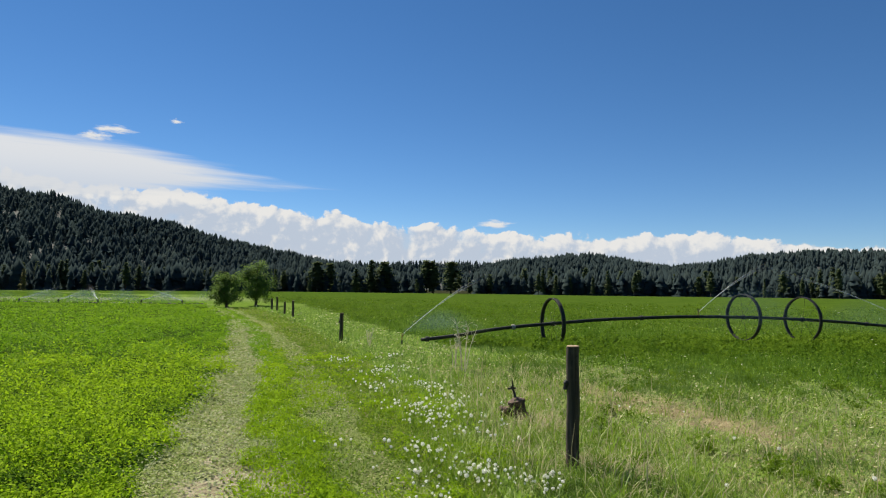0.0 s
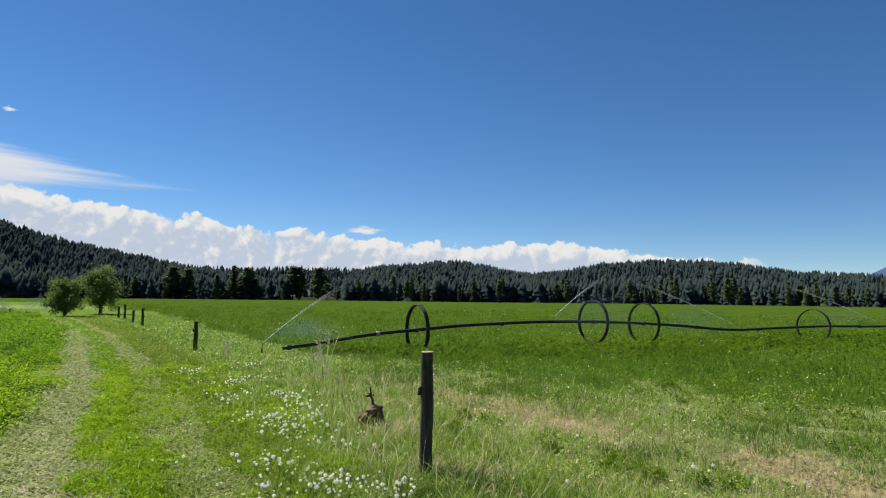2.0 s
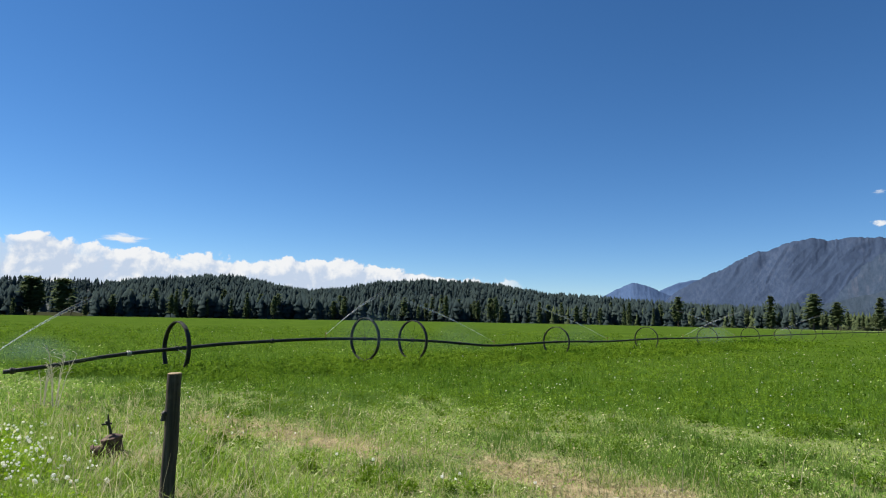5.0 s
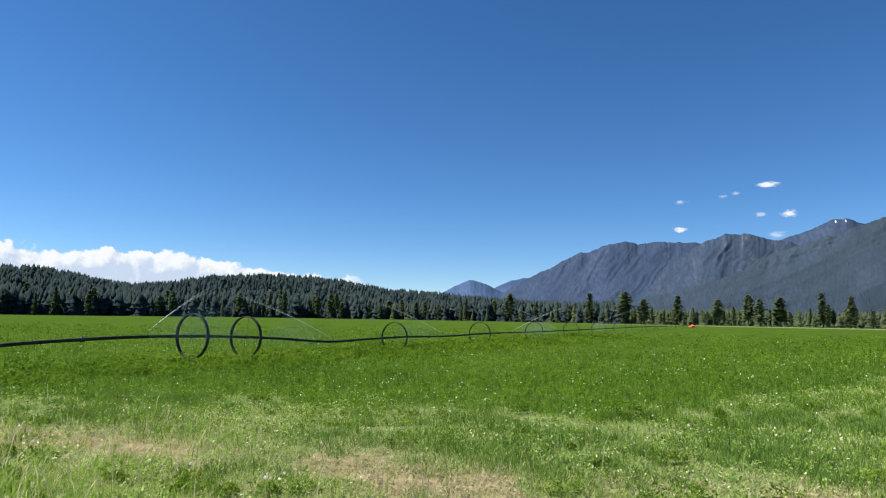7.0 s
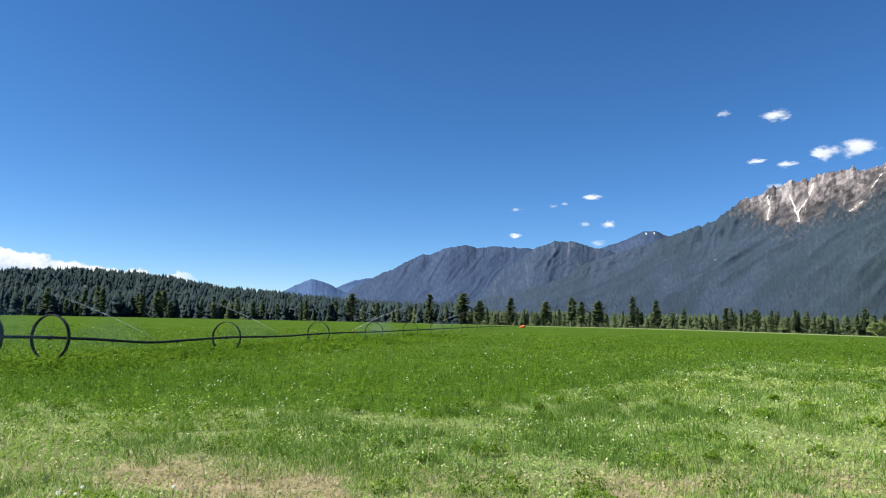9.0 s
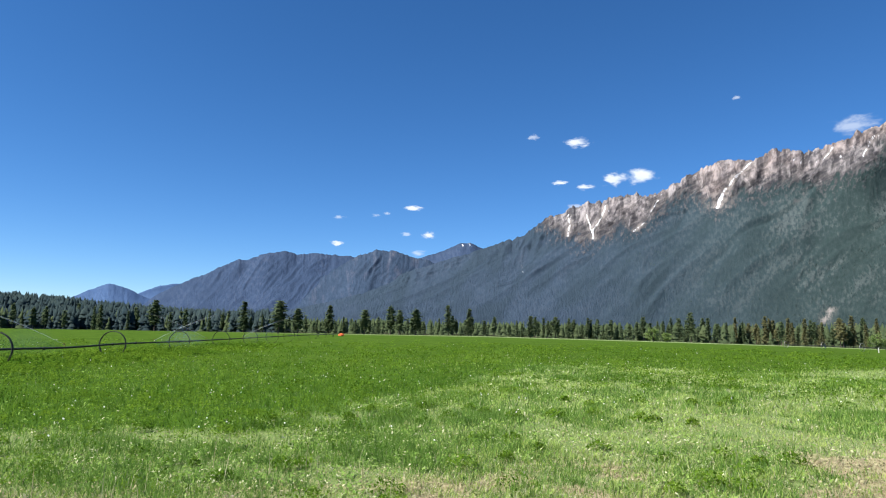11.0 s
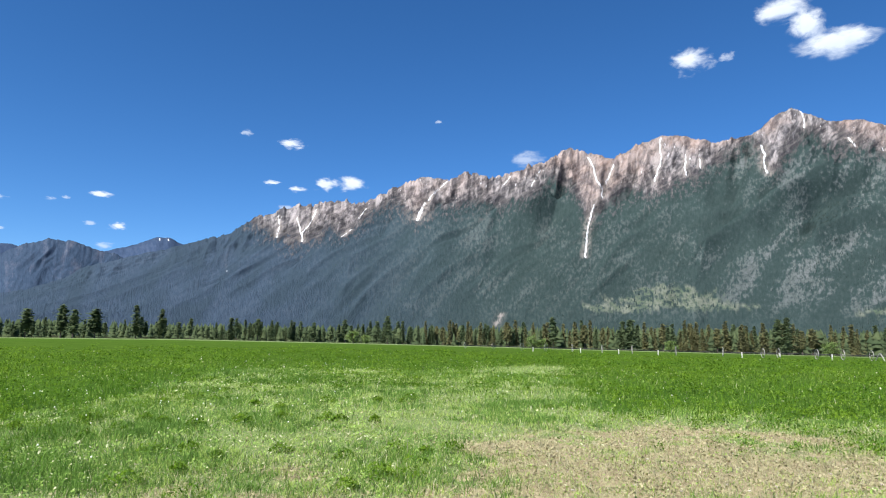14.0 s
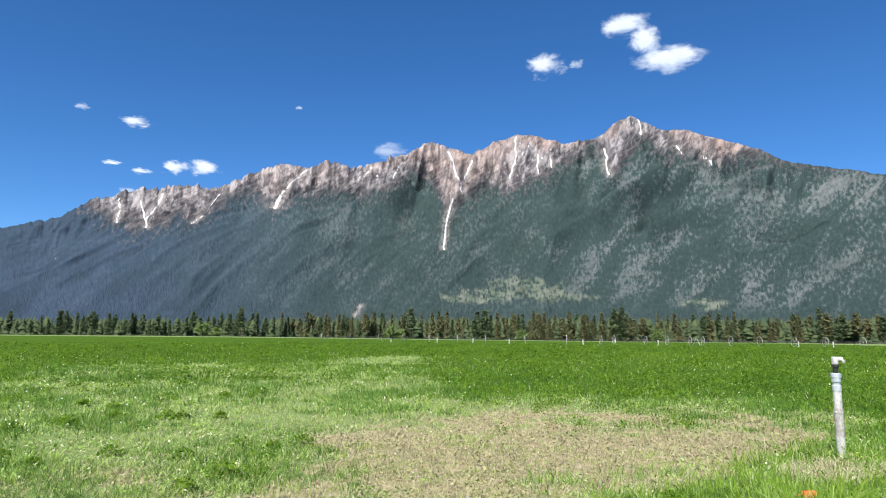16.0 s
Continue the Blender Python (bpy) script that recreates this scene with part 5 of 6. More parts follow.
for (x, y, z), turn, s in zip(hand_line(), (20, 0, 130, 15, 175), (0.8, 0.8, 1.0, 0.7, 0.9)):
    jet(x, y, z, turn, 3.2, 0.70, 0.10, s)
    across = math.degrees(math.atan2(-x, y))
    mist(x, y, z, across, 3.4, 0.35, 0.48 * s)
    mist(x + 0.3, y, z, across + 180, 2.6, 0.35, 0.35 * s)


def far_wheel_line():
    """The pale wheel line and its posts along the far side of the field."""
    thing = tagged(new("galvanised_wheel_line"), "pale galvanised wheel line along the far edge of the field", "irrigation line")
    meshes = wheel_meshes(0.70, GALVANISED, 0.035)
    bearings = (-104.5, -107.0, -109.5, -111.6, -113.9, -116.4, -118.9, -122.4, -126.0, -128.9, -130.0, -132.6, -134.3, -136.1, -137.1, -139.2, -141.3, -143.7, -145.8, -148.2, -151)
    pts = []
    for a in bearings:
        r = float(curve([(-104, 150), (-112, 122), (-126, 106), (-140, 104), (-152, 108)], a))
        x, y = spot(a, r)
        pts.append((x, y, float(land(x, y))))
    for k, (x, y, z) in enumerate(pts):
        q = pts[min(k + 1, len(pts) - 1)]
        p = pts[max(k - 1, 0)]
        add_wheel(meshes, thing, pose(x, y, z + 0.70, 17 * k, 0, math.degrees(math.atan2(q[1] - p[1], q[0] - p[0])) + 24))
    bm = bmesh.new()
    tube(bm, [(x, y, z + 0.70) for x, y, z in pts], 0.045, 8)
    part("pipe", bm, STEEL, thing)
    a, b = pts[13], pts[14]
    bm = bmesh.new()
    c = [0.5 * (a[i] + b[i]) for i in range(3)]
    tube(bm, [(c[0] - 0.7, c[1], c[2]), (c[0] - 0.1, c[1], c[2] + 1.0), (c[0] + 0.1, c[1], c[2] + 1.0), (c[0] + 0.7, c[1], c[2])], 0.06, 8)
    part("mover_frame", bm, GALVANISED, thing)


far_wheel_line()
stake = tagged(new("boundary_post"), "short bleached wooden post at the field's edge", "post", "posts at the field's edge")
bm = bmesh.new()
lathe(bm, [(0.075, -0.3), (0.072, 0.4), (0.068, 0.72), (0.05, 0.75)], 12)
part("shaft", bm, PALE_WOOD, stake)
stake_spots = [(-127.4, 101), (-130.1, 100), (-133.6, 100), (-144.0, 99), (-146.3, 99), (-110.5, 118), (-114.6, 112), (-117.8, 108), (-121.0, 105)]
for k, (a, r) in enumerate(stake_spots):
    x, y = spot(a, r)
    if k == 0:
        stake.matrix_basis = pose(x, y, float(land(x, y)))
    else:
        copy_thing(stake, pose(x, y, float(land(x, y)), 0, 0, 40 * k))


def valve():
    """A rusty field valve: squat body with a flanged side mouth, and a bent opening key."""
    thing = tagged(new("irrigation_valve"), "small rusty iron irrigation valve in dry grass", "valve")
    thing.matrix_basis = pose(0.965, 7.74, float(land(0.965, 7.74)) - 0.005, 0, -14, -6) @ Matrix.Scale(1.02, 4)
    bm = bmesh.new()
    lathe(bm, [(0.085, -0.1), (0.085, 0.05), (0.11, 0.055), (0.11, 0.085), (0.088, 0.09), (0.092, 0.22), (0.105, 0.225), (0.105, 0.255), (0.06, 0.275), (0.03, 0.29)], 18)
    part("body", bm, RUST, thing, smooth=False)
    bm = bmesh.new()
    rings = lathe(bm, [(0.064, -0.05), (0.064, -0.17), (0.082, -0.175), (0.082, -0.21), (0.058, -0.211)], 16, "x")
    inner = [bm.verts.new((-0.15, 0.05 * math.cos(2 * math.pi * k / 16), 0.05 * math.sin(2 * math.pi * k / 16))) for k in range(16)]
    bmesh.ops.delete(bm, geom=[bm.faces[len(bm.faces) - 1]] if bm.faces.ensure_lookup_table() is None else [], context="FACES_ONLY")
    for k in range(16):
        bm.faces.new((rings[-1][k], rings[-1][(k + 1) % 16], inner[(k + 1) % 16], inner[k]))
    bm.faces.new(inner)
    o = part("outlet", bm, RUST, thing, "flanged rusty outlet")
    o.matrix_basis = pose(0, 0, 0.15)
    bm = bmesh.new()
    tube(bm, [(0, 0, 0.27), (0.0, 0, 0.37), (-0.02, 0, 0.43)], [0.016, 0.012, 0.012], 8)
    tube(bm, [(-0.065, 0, 0.41), (0.03, 0, 0.395)], 0.011, 8)
    tube(bm, [(0.0, 0, 0.40), (0.01, 0, 0.50)], [0.012, 0.007], 8)
    part("stem", bm, STEEL, thing, "dark threaded stem with a bent handle")


valve()


def standpipe():
    """A white riser pipe with couplings and an elbow on top."""
    thing = tagged(new("standpipe"), "weathered white irrigation standpipe with an elbow on top", "standpipe")
    thing.matrix_basis = pose(5.95, -8.76, float(land(5.95, -8.76)), 0.0, 0.0, 33) @ Matrix.Diagonal((0.66, 0.66, 1.0, 1.0))
    bm = bmesh.new()
    lathe(bm, [(0.078, -0.3), (0.078, 0.55), (0.086, 0.555), (0.086, 0.575), (0.078, 0.58), (0.074, 0.86)], 24)
    part("pipe", bm, PVC, thing)
    bm = bmesh.new()
    lathe(bm, [(0.074, 0.84), (0.084, 0.845), (0.084, 0.91), (0.066, 0.92), (0.066, 0.95), (0.084, 0.955), (0.084, 1.01), (0.096, 1.015), (0.096, 1.06), (0.055, 1.07)], 24)
    part("coupling", bm, PVC_GREY, thing, "grey ribbed pipe coupling")
    bm = bmesh.new()
    lathe(bm, [(0.048, 1.06), (0.048, 1.14), (0.068, 1.145), (0.068, 1.18), (0.05, 1.19)], 20)
    part("valve_neck", bm, STEEL, thing, "dark metal neck")
    bm = bmesh.new()
    lathe(bm, [(0.05, 1.14), (0.062, 1.15), (0.062, 1.262), (0.056, 1.278), (0.02, 1.28)], 18)
    tube(bm, [(-0.04, 0, 1.252), (-0.10, 0, 1.253), (-0.135, 0, 1.25), (-0.15, 0, 1.235), (-0.152, 0, 1.20)], [0.028, 0.028, 0.028, 0.029, 0.032], 12)
    part("elbow", bm, PVC, thing, smooth=True)
    bm = bmesh.new()
    tube(bm, [(0.075, 0.0, 1.04), (0.115, 0.0, 1.05), (0.12, 0, 1.09)], [0.012, 0.012, 0.016], 8)
    part("lever", bm, STEEL, thing)


standpipe()
cap = tagged(new("orange_cap"), "faded orange plastic pipe cap lying in dry grass", "cap")
cap.matrix_basis = pose(4.80, -6.50, float(land(4.80, -6.50)) + 0.02, 18, 8, 30) @ Matrix.Scale(0.62, 4)
bm = bmesh.new()
lathe(bm, [(0.11, -0.04), (0.115, 0.0), (0.11, 0.07), (0.09, 0.085), (0.0401, 0.09)], 20)
part("shell", bm, ORANGE, cap)
bm = bmesh.new()
tube(bm, [(0.10, 0, 0.02), (0.15, 0.02, 0.03), (0.16, 0.05, 0.0)], 0.012, 6)
part("tab", bm, ORANGE, cap)


# ------------------------------------------------------------------ shrubs, dead weeds
def leafy_tree(x, y, height, spread, leaves, seed, label, leaf=0.09, material=None, name="broadleaf_tree", lift=0.12, group=""):
    """Trunk with forking limbs, and a crown of clumped leaves with gaps."""
    r = np.random.default_rng(seed)
    thing = tagged(new(name), label, "tree" if name == "broadleaf_tree" else "shrub", group)
    thing.location = (x, y, float(land(x, y)))
    bm = bmesh.new()
    clumps = []
    tube(bm, [(0, 0, -0.1), (0.03, 0, 0.3 * height), (0.0, 0.03, 0.75 * height)], [0.035 * height, 0.025 * height, 0.008 * height], 8)
    for k in range(26):
        a, h0 = r.uniform(0, 6.28), r.uniform(0.08, 0.7) * height
        t = h0 / height
        reach = spread * (0.55 + 0.45 * math.sin(math.pi * min(0.25 + t, 1))) * r.uniform(0.4, 1.0)
        tip = (reach * math.cos(a), reach * math.sin(a), min(h0 + r.uniform(0.1, 0.3) * height, 0.95 * height))
        tube(bm, [(0, 0, h0), (0.5 * tip[0], 0.5 * tip[1], 0.5 * (h0 + tip[2]) + 0.03 * height), tip], [0.012 * height, 0.007 * height, 0.003 * height], 5)
        clumps += [(tip, r.uniform(0.13, 0.24) * height), ((0.6 * tip[0], 0.6 * tip[1], 0.6 * tip[2] + 0.4 * h0 + 0.04 * height), r.uniform(0.10, 0.18) * height)]
    clumps += [((r.uniform(-0.1, 0.1) * spread, r.uniform(-0.1, 0.1) * spread, q * height), 0.12 * height) for q in (0.45, 0.6, 0.75, 0.88)]
    clumps += [((spread * q * math.cos(a), spread * q * math.sin(a), z * height), 0.13 * height) for a, q, z in zip(r.uniform(0, 6.28, 16), r.uniform(0.1, 0.75, 16), r.uniform(0.10, 0.32, 16))]
    part("trunk", bm, BARK, thing, "thin brown forking trunk")
    per = leaves // len(clumps)
    P = []
    for c, q in clumps:
        d = r.normal(size=(per, 3))
        d /= np.linalg.norm(d, axis=1)[:, None]
        P.append(np.array(c) + d * q * r.uniform(0.3, 1.05, (per, 1)) * (1, 1, 0.8))
    P = np.vstack(P)
    P = P[P[:, 2] > lift * height]
    crown = new("crown", leaf_mesh("crown", P, np.full(len(P), leaf) * r.uniform(0.6, 1.3, len(P)), r, material or BUSH_LEAF, 0.9))
    crown.parent = thing
    return thing


def leaf_mesh(name, P, size, r, material, wild=0.6):
    """Rhombic leaves, turned every way about the horizontal."""
    n = len(P)
    a, tilt, roll = r.uniform(0, 6.283, n), r.normal(0.25, wild * 0.6, n), r.normal(0, wild * 0.6, n)
    u = np.stack([np.cos(a) * np.cos(tilt), np.sin(a) * np.cos(tilt), np.sin(tilt)], -1)
    s = np.stack([-np.sin(a) * np.cos(roll), np.cos(a) * np.cos(roll), np.sin(roll)], -1)
    L, W = (size * 0.5)[:, None], (size * 0.30)[:, None]
    v = np.stack([P - u * L, P + s * W, P + u * L, P - s * W], 1).reshape(-1, 3)
    f = np.arange(4 * n).reshape(n, 4)
    return mesh_of(name, v, f, material)


leafy_tree(-14.85, 43.6, 2.5, 1.3, 9000, 3, "young broad-leaved tree with drooping foliage beside the track", 0.12, lift=0.02, group="young trees beside the track")
leafy_tree(-14.3, 48.6, 3.3, 1.25, 11000, 4, "young broad-leaved tree with a dense rounded crown beside the track", 0.12, lift=0.05, group="young trees beside the track")
for az, r0, h in ((-94.5, 214, 4.2), (-95.6, 216, 3.0), (-110.4, 200, 4.2), (-111.2, 201, 3.2), (-133.5, 190, 3.6), (-122.0, 200, 3.5)):
    x, y = spot(az, r0)
    leafy_tree(x, y, h, h * 0.6, 1400, int(-az), "pale green rounded shrub before the conifers", 0.42, PALE_BUSH, "shrub", 0.02, "shrubs at the wood's edge")


def dead_weed(x, y, height, seed, stalks=5):
    """A dry branching weed, bleached white."""
    r = np.random.default_rng(seed)
    thing = tagged(new("dead_weed"), "tall bleached dead weed with bare branching stems", "weed")
    thing.location = (x, y, float(land(x, y)))
    for k in range(stalks):
        bm = bmesh.new()
        a, h = r.uniform(0, 6.28), height * r.uniform(0.6, 1.0)
        out = 0.25 * h * r.uniform(0.3, 1.4)
        tip = Vector((out * math.cos(a), out * math.sin(a), h))
        mid = tip * 0.5 + Vector((0, 0, 0.08 * h))
        tube(bm, [(0.03 * math.cos(a), 0.03 * math.sin(a), -0.03), mid, tip], [0.008, 0.006, 0.003], 5)
        for j in range(7):
            t = r.uniform(0.4, 1.0)
            b = mid.lerp(tip, (t - 0.4) / 0.6) if t > 0.4 else mid
            d = Vector((r.uniform(-1, 1), r.uniform(-1, 1), r.uniform(0.1, 0.9))).normalized() * h * r.uniform(0.08, 0.24)
            tube(bm, [b, b + d * 0.6 + Vector((0, 0, 0.02)), b + d], [0.004, 0.003, 0.002], 4)
        part("stalk", bm, BLEACHED, thing)
    return thing


dead_weed(0.42, 12.3, 0.98, 5, 6)
dead_weed(0.25, 12.7, 0.75, 6, 4)
dead_weed(-2.1, 18.3, 0.5, 7, 6)


# ------------------------------------------------------------------ grass and crop
def blade_mesh(name, x, y, z, h, w, lean, r, material, fine=True):
    """Blades of grass: each bends over to its own side."""
    n = len(x)
    a = r.uniform(0, 6.283, n)
    b = a + r.normal(1.57, 0.5, n)
    dx, dy = np.cos(a) * lean * h, np.sin(a) * lean * h
    wx, wy = np.cos(b) * w * 0.5, np.sin(b) * w * 0.5
    P = lambda ox, oy, oz: np.stack([x + ox, y + oy, z + oz], -1)
    up = h * np.sqrt(np.clip(1 - 0.6 * lean ** 2, 0.1, 1))
    if fine:
        v = np.stack([P(-wx, -wy, -0.01), P(wx, wy, -0.01), P(0.3 * dx + 0.8 * wx, 0.3 * dy + 0.8 * wy, 0.6 * up), P(0.3 * dx - 0.8 * wx, 0.3 * dy - 0.8 * wy, 0.6 * up), P(dx, dy, up), P(dx, dy, up)], 1)
        k = np.arange(n)[:, None] * 6
        f = np.concatenate([k + np.array([[0, 1, 2, 3]]), k + np.array([[3, 2, 4, 5]])])
        v = v.copy()
        v[:, 5] += np.stack([-0.25 * wx, -0.25 * wy, 0 * wx], -1)
        return mesh_of(name, v.reshape(-1, 3), f, material)
    v = np.stack([P(-wx, -wy, -0.01), P(wx, wy, -0.01), P(dx, dy, up)], 1)
    return mesh_of(name, v.reshape(-1, 3), np.arange(3 * n).reshape(n, 3), material)


def scatter(n, r, lo, hi, az0=-164.0, az1=44.0, power=1.0):
    """Places in the ring that the walk overlooks, thickest near to it."""
    a = r.uniform(az0, az1, n)
    t = r.uniform(0, 1, n) ** power
    d = lo * (hi / lo) ** t
    x, y = spot(a, d)
    return x, y, d


def stuff(name, me, label, category):
    return tagged(new(name, me), label, category, kind="stuff")


def tufts(x, y, seed, f=4.2):
    """Grass grows in hand-wide tufts with gaps between them: 0 in a gap, 1 in a tuft."""
    return step(fbm(x * f, y * f, 3, seed), 0.36, 0.60)


g = np.random.default_rng(77)

# crop: bushy plants, each a dome of leaves, taller and shorter in patches
px, py, pd = (np.concatenate(q) for q in zip(scatter(10500, g, 4.3, 90, power=0.95), scatter(4200, g, 4.3, 60, 8, 44, 1.0)))
crop = zones(px, py)[0]
ok = g.random(len(px)) < crop
px, py, pd = px[ok], py[ok], pd[ok]
per = 36
patch = step(fbm(px * 0.7, py * 0.7, 3, 61), 0.30, 0.70)
left = track_side(px, py) < 0.6
grow = np.maximum(pd / 8.0, 0.85) ** 0.62
tall = np.where(left, 0.25, 0.22 + 0.11 * step(pd, 14, 24)) * (0.35 + 1.25 * patch) * g.uniform(0.55, 1.5, len(px))
wide = 0.15 * grow * (0.75 + 0.5 * patch) * g.uniform(0.6, 1.6, len(px))
u, ang = np.sqrt(g.random((len(px), per))), g.uniform(0, 6.283, (len(px), per))
x = (px[:, None] + wide[:, None] * u * np.cos(ang)).ravel()
y = (py[:, None] + wide[:, None] * u * np.sin(ang)).ravel()
z = (land(px, py)[:, None] + tall[:, None] * (1.05 - 0.85 * u ** 2) * (0.45 + 0.6 * g.random((len(px), per)) ** 0.7)).ravel()
size = (0.034 * np.repeat(grow, per) ** 0.95) * g.uniform(0.7, 1.4, len(x))
side = np.repeat(left, per)
P = np.stack([x, y, z], -1)
deep = np.repeat(pd * g.uniform(0.75, 1.3, len(px)) > 15, per)
stuff("alfalfa_crop", leaf_mesh("alfalfa_crop", P[side & ~deep], size[side & ~deep], g, ALFALFA_BRIGHT, 0.85), "bright green leafy alfalfa crop beside the track", "crop")
stuff("alfalfa_crop", leaf_mesh("alfalfa_crop", P[side & deep], size[side & deep], g, ALFALFA_MID, 0.85), "green alfalfa crop farther out in the field", "crop")
stuff("alfalfa_crop", leaf_mesh("alfalfa_crop", P[~side], size[~side], g, ALFALFA_DARK, 0.9), "deep green alfalfa crop in the irrigated field", "crop")

# the crop stands thickest along the wheel line
n = 3000
along = -1.0 + 62 * g.random(n) ** 1.5
px, py = along + g.normal(0, 0.2, n), LINE_Y0 + LINE_K * along + g.normal(-0.6, 1.9, n)
ok = zones(px, py)[0] > 0.3
px, py = px[ok], py[ok]
pd = np.hypot(px, py)
per = 26
wide = np.repeat(g.uniform(0.16, 0.34, len(px)) * (pd / 20) ** 0.5, per)
q, ang = np.sqrt(g.random(len(wide))), g.uniform(0, 6.283, len(wide))
x, y = np.repeat(px, per) + wide * q * np.cos(ang), np.repeat(py, per) + wide * q * np.sin(ang)
z = land(x, y) + 0.02 + np.repeat(g.uniform(0.17, 0.34, len(px)) + 0.05 * step(px, 3, 6), per) * (1 - 0.5 * q ** 2) * g.random(len(x)) ** 0.5
stuff("alfalfa_crop", leaf_mesh("alfalfa_crop", np.stack([x, y, z], -1), 0.085 * np.repeat(pd / 20, per) ** 0.6 * g.uniform(0.7, 1.4, len(x)), g, ALFALFA_DARK, 0.9), "tall alfalfa growing along the wheel line", "crop")

# upright blades among the crop
x, y, d = scatter(190000, g, 5, 70, power=0.9)
crop = zones(x, y)[0]
clump = fbm(x * 1.1, y * 1.1, 4, 61)
tuft = tufts(x, y, 95, 2.6)
ok = (g.random(len(x)) < crop * clump * 1.9 * (0.15 + 0.85 * tuft)) & (track_side(x, y) > 2)
x, y, d, clump = x[ok], y[ok], d[ok], clump[ok] * (0.5 + 0.7 * tuft[ok])
stuff("field_grass", blade_mesh("field_grass", x, y, land(x, y), (0.09 + 0.18 * clump) * g.uniform(0.6, 1.3, len(x)), 0.0085 * np.maximum(d / 6, 1) ** 0.85, g.uniform(0.1, 0.8, len(x)), g, FIELD_GRASS, False),
      "dark green grass among the crop", "grass")

# lush verge along the track and by the standpipe
x, y, d = scatter(330000, g, 4.2, 48, power=1.05)
crop, dry, track, lush = zones(x, y)
clump = fbm(x * 1.6, y * 1.6, 4, 63)
ok = g.random(len(x)) < np.where(((x - 5.35) / 0.6) ** 2 + ((y + 7.6) / 1.0) ** 2 < 1, 0.2, 1.0) * np.where(y < 0, 1.6, 1.0) * lush * (1 - crop) * (1 - 0.6 * np.clip(track, 0, 1)) * (0.3 + 1.0 * clump) * (0.25 + 1.1 * tufts(x, y, 96))
x, y, d, clump = x[ok], y[ok], d[ok], clump[ok]
s = track_side(x, y)
tall = np.where(y < 0, 0.19, np.where(s < 2.6, 0.06, 0.125)) * (0.4 + 1.3 * clump) * g.uniform(0.6, 1.5, len(x)) * (0.55 + 0.65 * tufts(x, y, 96))
near = d < 11
weedy = g.random(len(x)) < 0.6
for sel, fine, mat, label in ((near, True, VERGE, "fresh yellow-green grass on the track's verge"), (~near & ~weedy, False, VERGE, "yellow-green grass farther along the verge"), (~near & weedy, False, TUSSOCK, "darker weedy grass farther along the verge")):
    stuff("verge_grass", blade_mesh("verge_grass", x[sel], y[sel], land(x[sel], y[sel]), tall[sel], 0.0065 * np.maximum(d[sel] / 6, 1) ** 0.85, g.uniform(0.3, 1.25, sel.sum()), g, mat, fine), label, "grass")

# low clover and trodden plants on the track
x, y, d = scatter(420000, g, 4.2, 45, -5, 44, 1.0)
crop, dry, track, lush = zones(x, y)
s = track_side(x, y)
bare = fbm(x * 2.2, y * 2.2, 4, 67)
ok = (s > -0.3) & (s < 3.2) & (g.random(len(x)) < (1 - crop) * (0.35 + 1.0 * bare) * (1 - 0.45 * np.clip(track * step(bare * -1, -0.62, -0.40), 0, 1)))
ok &= g.random(len(x)) > 0.9 * np.clip(track - 0.55, 0, 0.5) * 2
x, y, d, s = x[ok], y[ok], d[ok], s[ok]
P = np.stack([x, y, land(x, y) + 0.012 + 0.05 * g.random(len(x)) ** 2], -1)
size = 0.024 * np.maximum(d / 6.5, 0.9) ** 0.75 * g.uniform(0.7, 1.5, len(x))
s2 = s * (1 + 0.018 * np.maximum(y - 6, 0)) + 0.9 * (fbm(x * 1.2, y * 0.7, 3, 68) - 0.5)
crown = (s2 > 0.95) & (s2 < 1.6)
rut = ~crown & ((s2 < 0.95) | ((s2 > 1.7) & (s2 < 2.3)))
sward = ~crown & ~rut
stuff("clover", leaf_mesh("clover", P[rut], size[rut], g, CLOVER, 0.45), "low dull green clover on the wheel ruts", "clover")
stuff("clover", leaf_mesh("clover", P[sward], size[sward], g, SWARD, 0.6), "low olive-green clover on the verge", "clover")
for sel, mat, label in ((crown & (d < 13), ALFALFA_BRIGHT, "bright low clover between the wheel ruts"), (crown & (d >= 13), ALFALFA_MID, "green low clover farther along between the ruts")):
    stuff("clover", leaf_mesh("clover", P[sel], size[sel] * 1.1, g, mat, 0.5), label, "clover")

# meadow grass on the headland
x, y, d = scatter(560000, g, 4.2, 50, -164, 16, 1.0)
crop, dry, track, lush = zones(x, y)
clump = fbm(x * 1.3, y * 1.3, 4, 65)
s = track_side(x, y)
ok = (s > 3.1) & (g.random(len(x)) < (1 - 0.92 * crop) * (1 - 0.55 * dry) * (1 - 0.75 * lush) * np.where(bearing(x, y) < -72, 0.6 + 0.7 * step(clump, 0.30, 0.66), 0.26 + 1.1 * step(clump, 0.30, 0.66)) * (np.where(bearing(x, y) < -72, 0.5, 0.22) + 1.0 * tufts(x, y, 97)))
x, y, d, clump, dr = x[ok], y[ok], d[ok], clump[ok], dry[ok]
tall = 0.068 * np.where(bearing(x, y) > -75, 1 - 0.45 * step(d, 5.5, 8), 1.0) * (0.35 + 1.3 * clump) * (1 - 0.65 * dr) * g.uniform(0.55, 1.5, len(x)) * (1 + 0.5 * step(d, 9, 20)) * (0.5 + 0.75 * tufts(x, y, 97))
near = d < 10
rank = (d > 9) & (bearing(x, y) > -9 - 5 * g.random(len(x)))
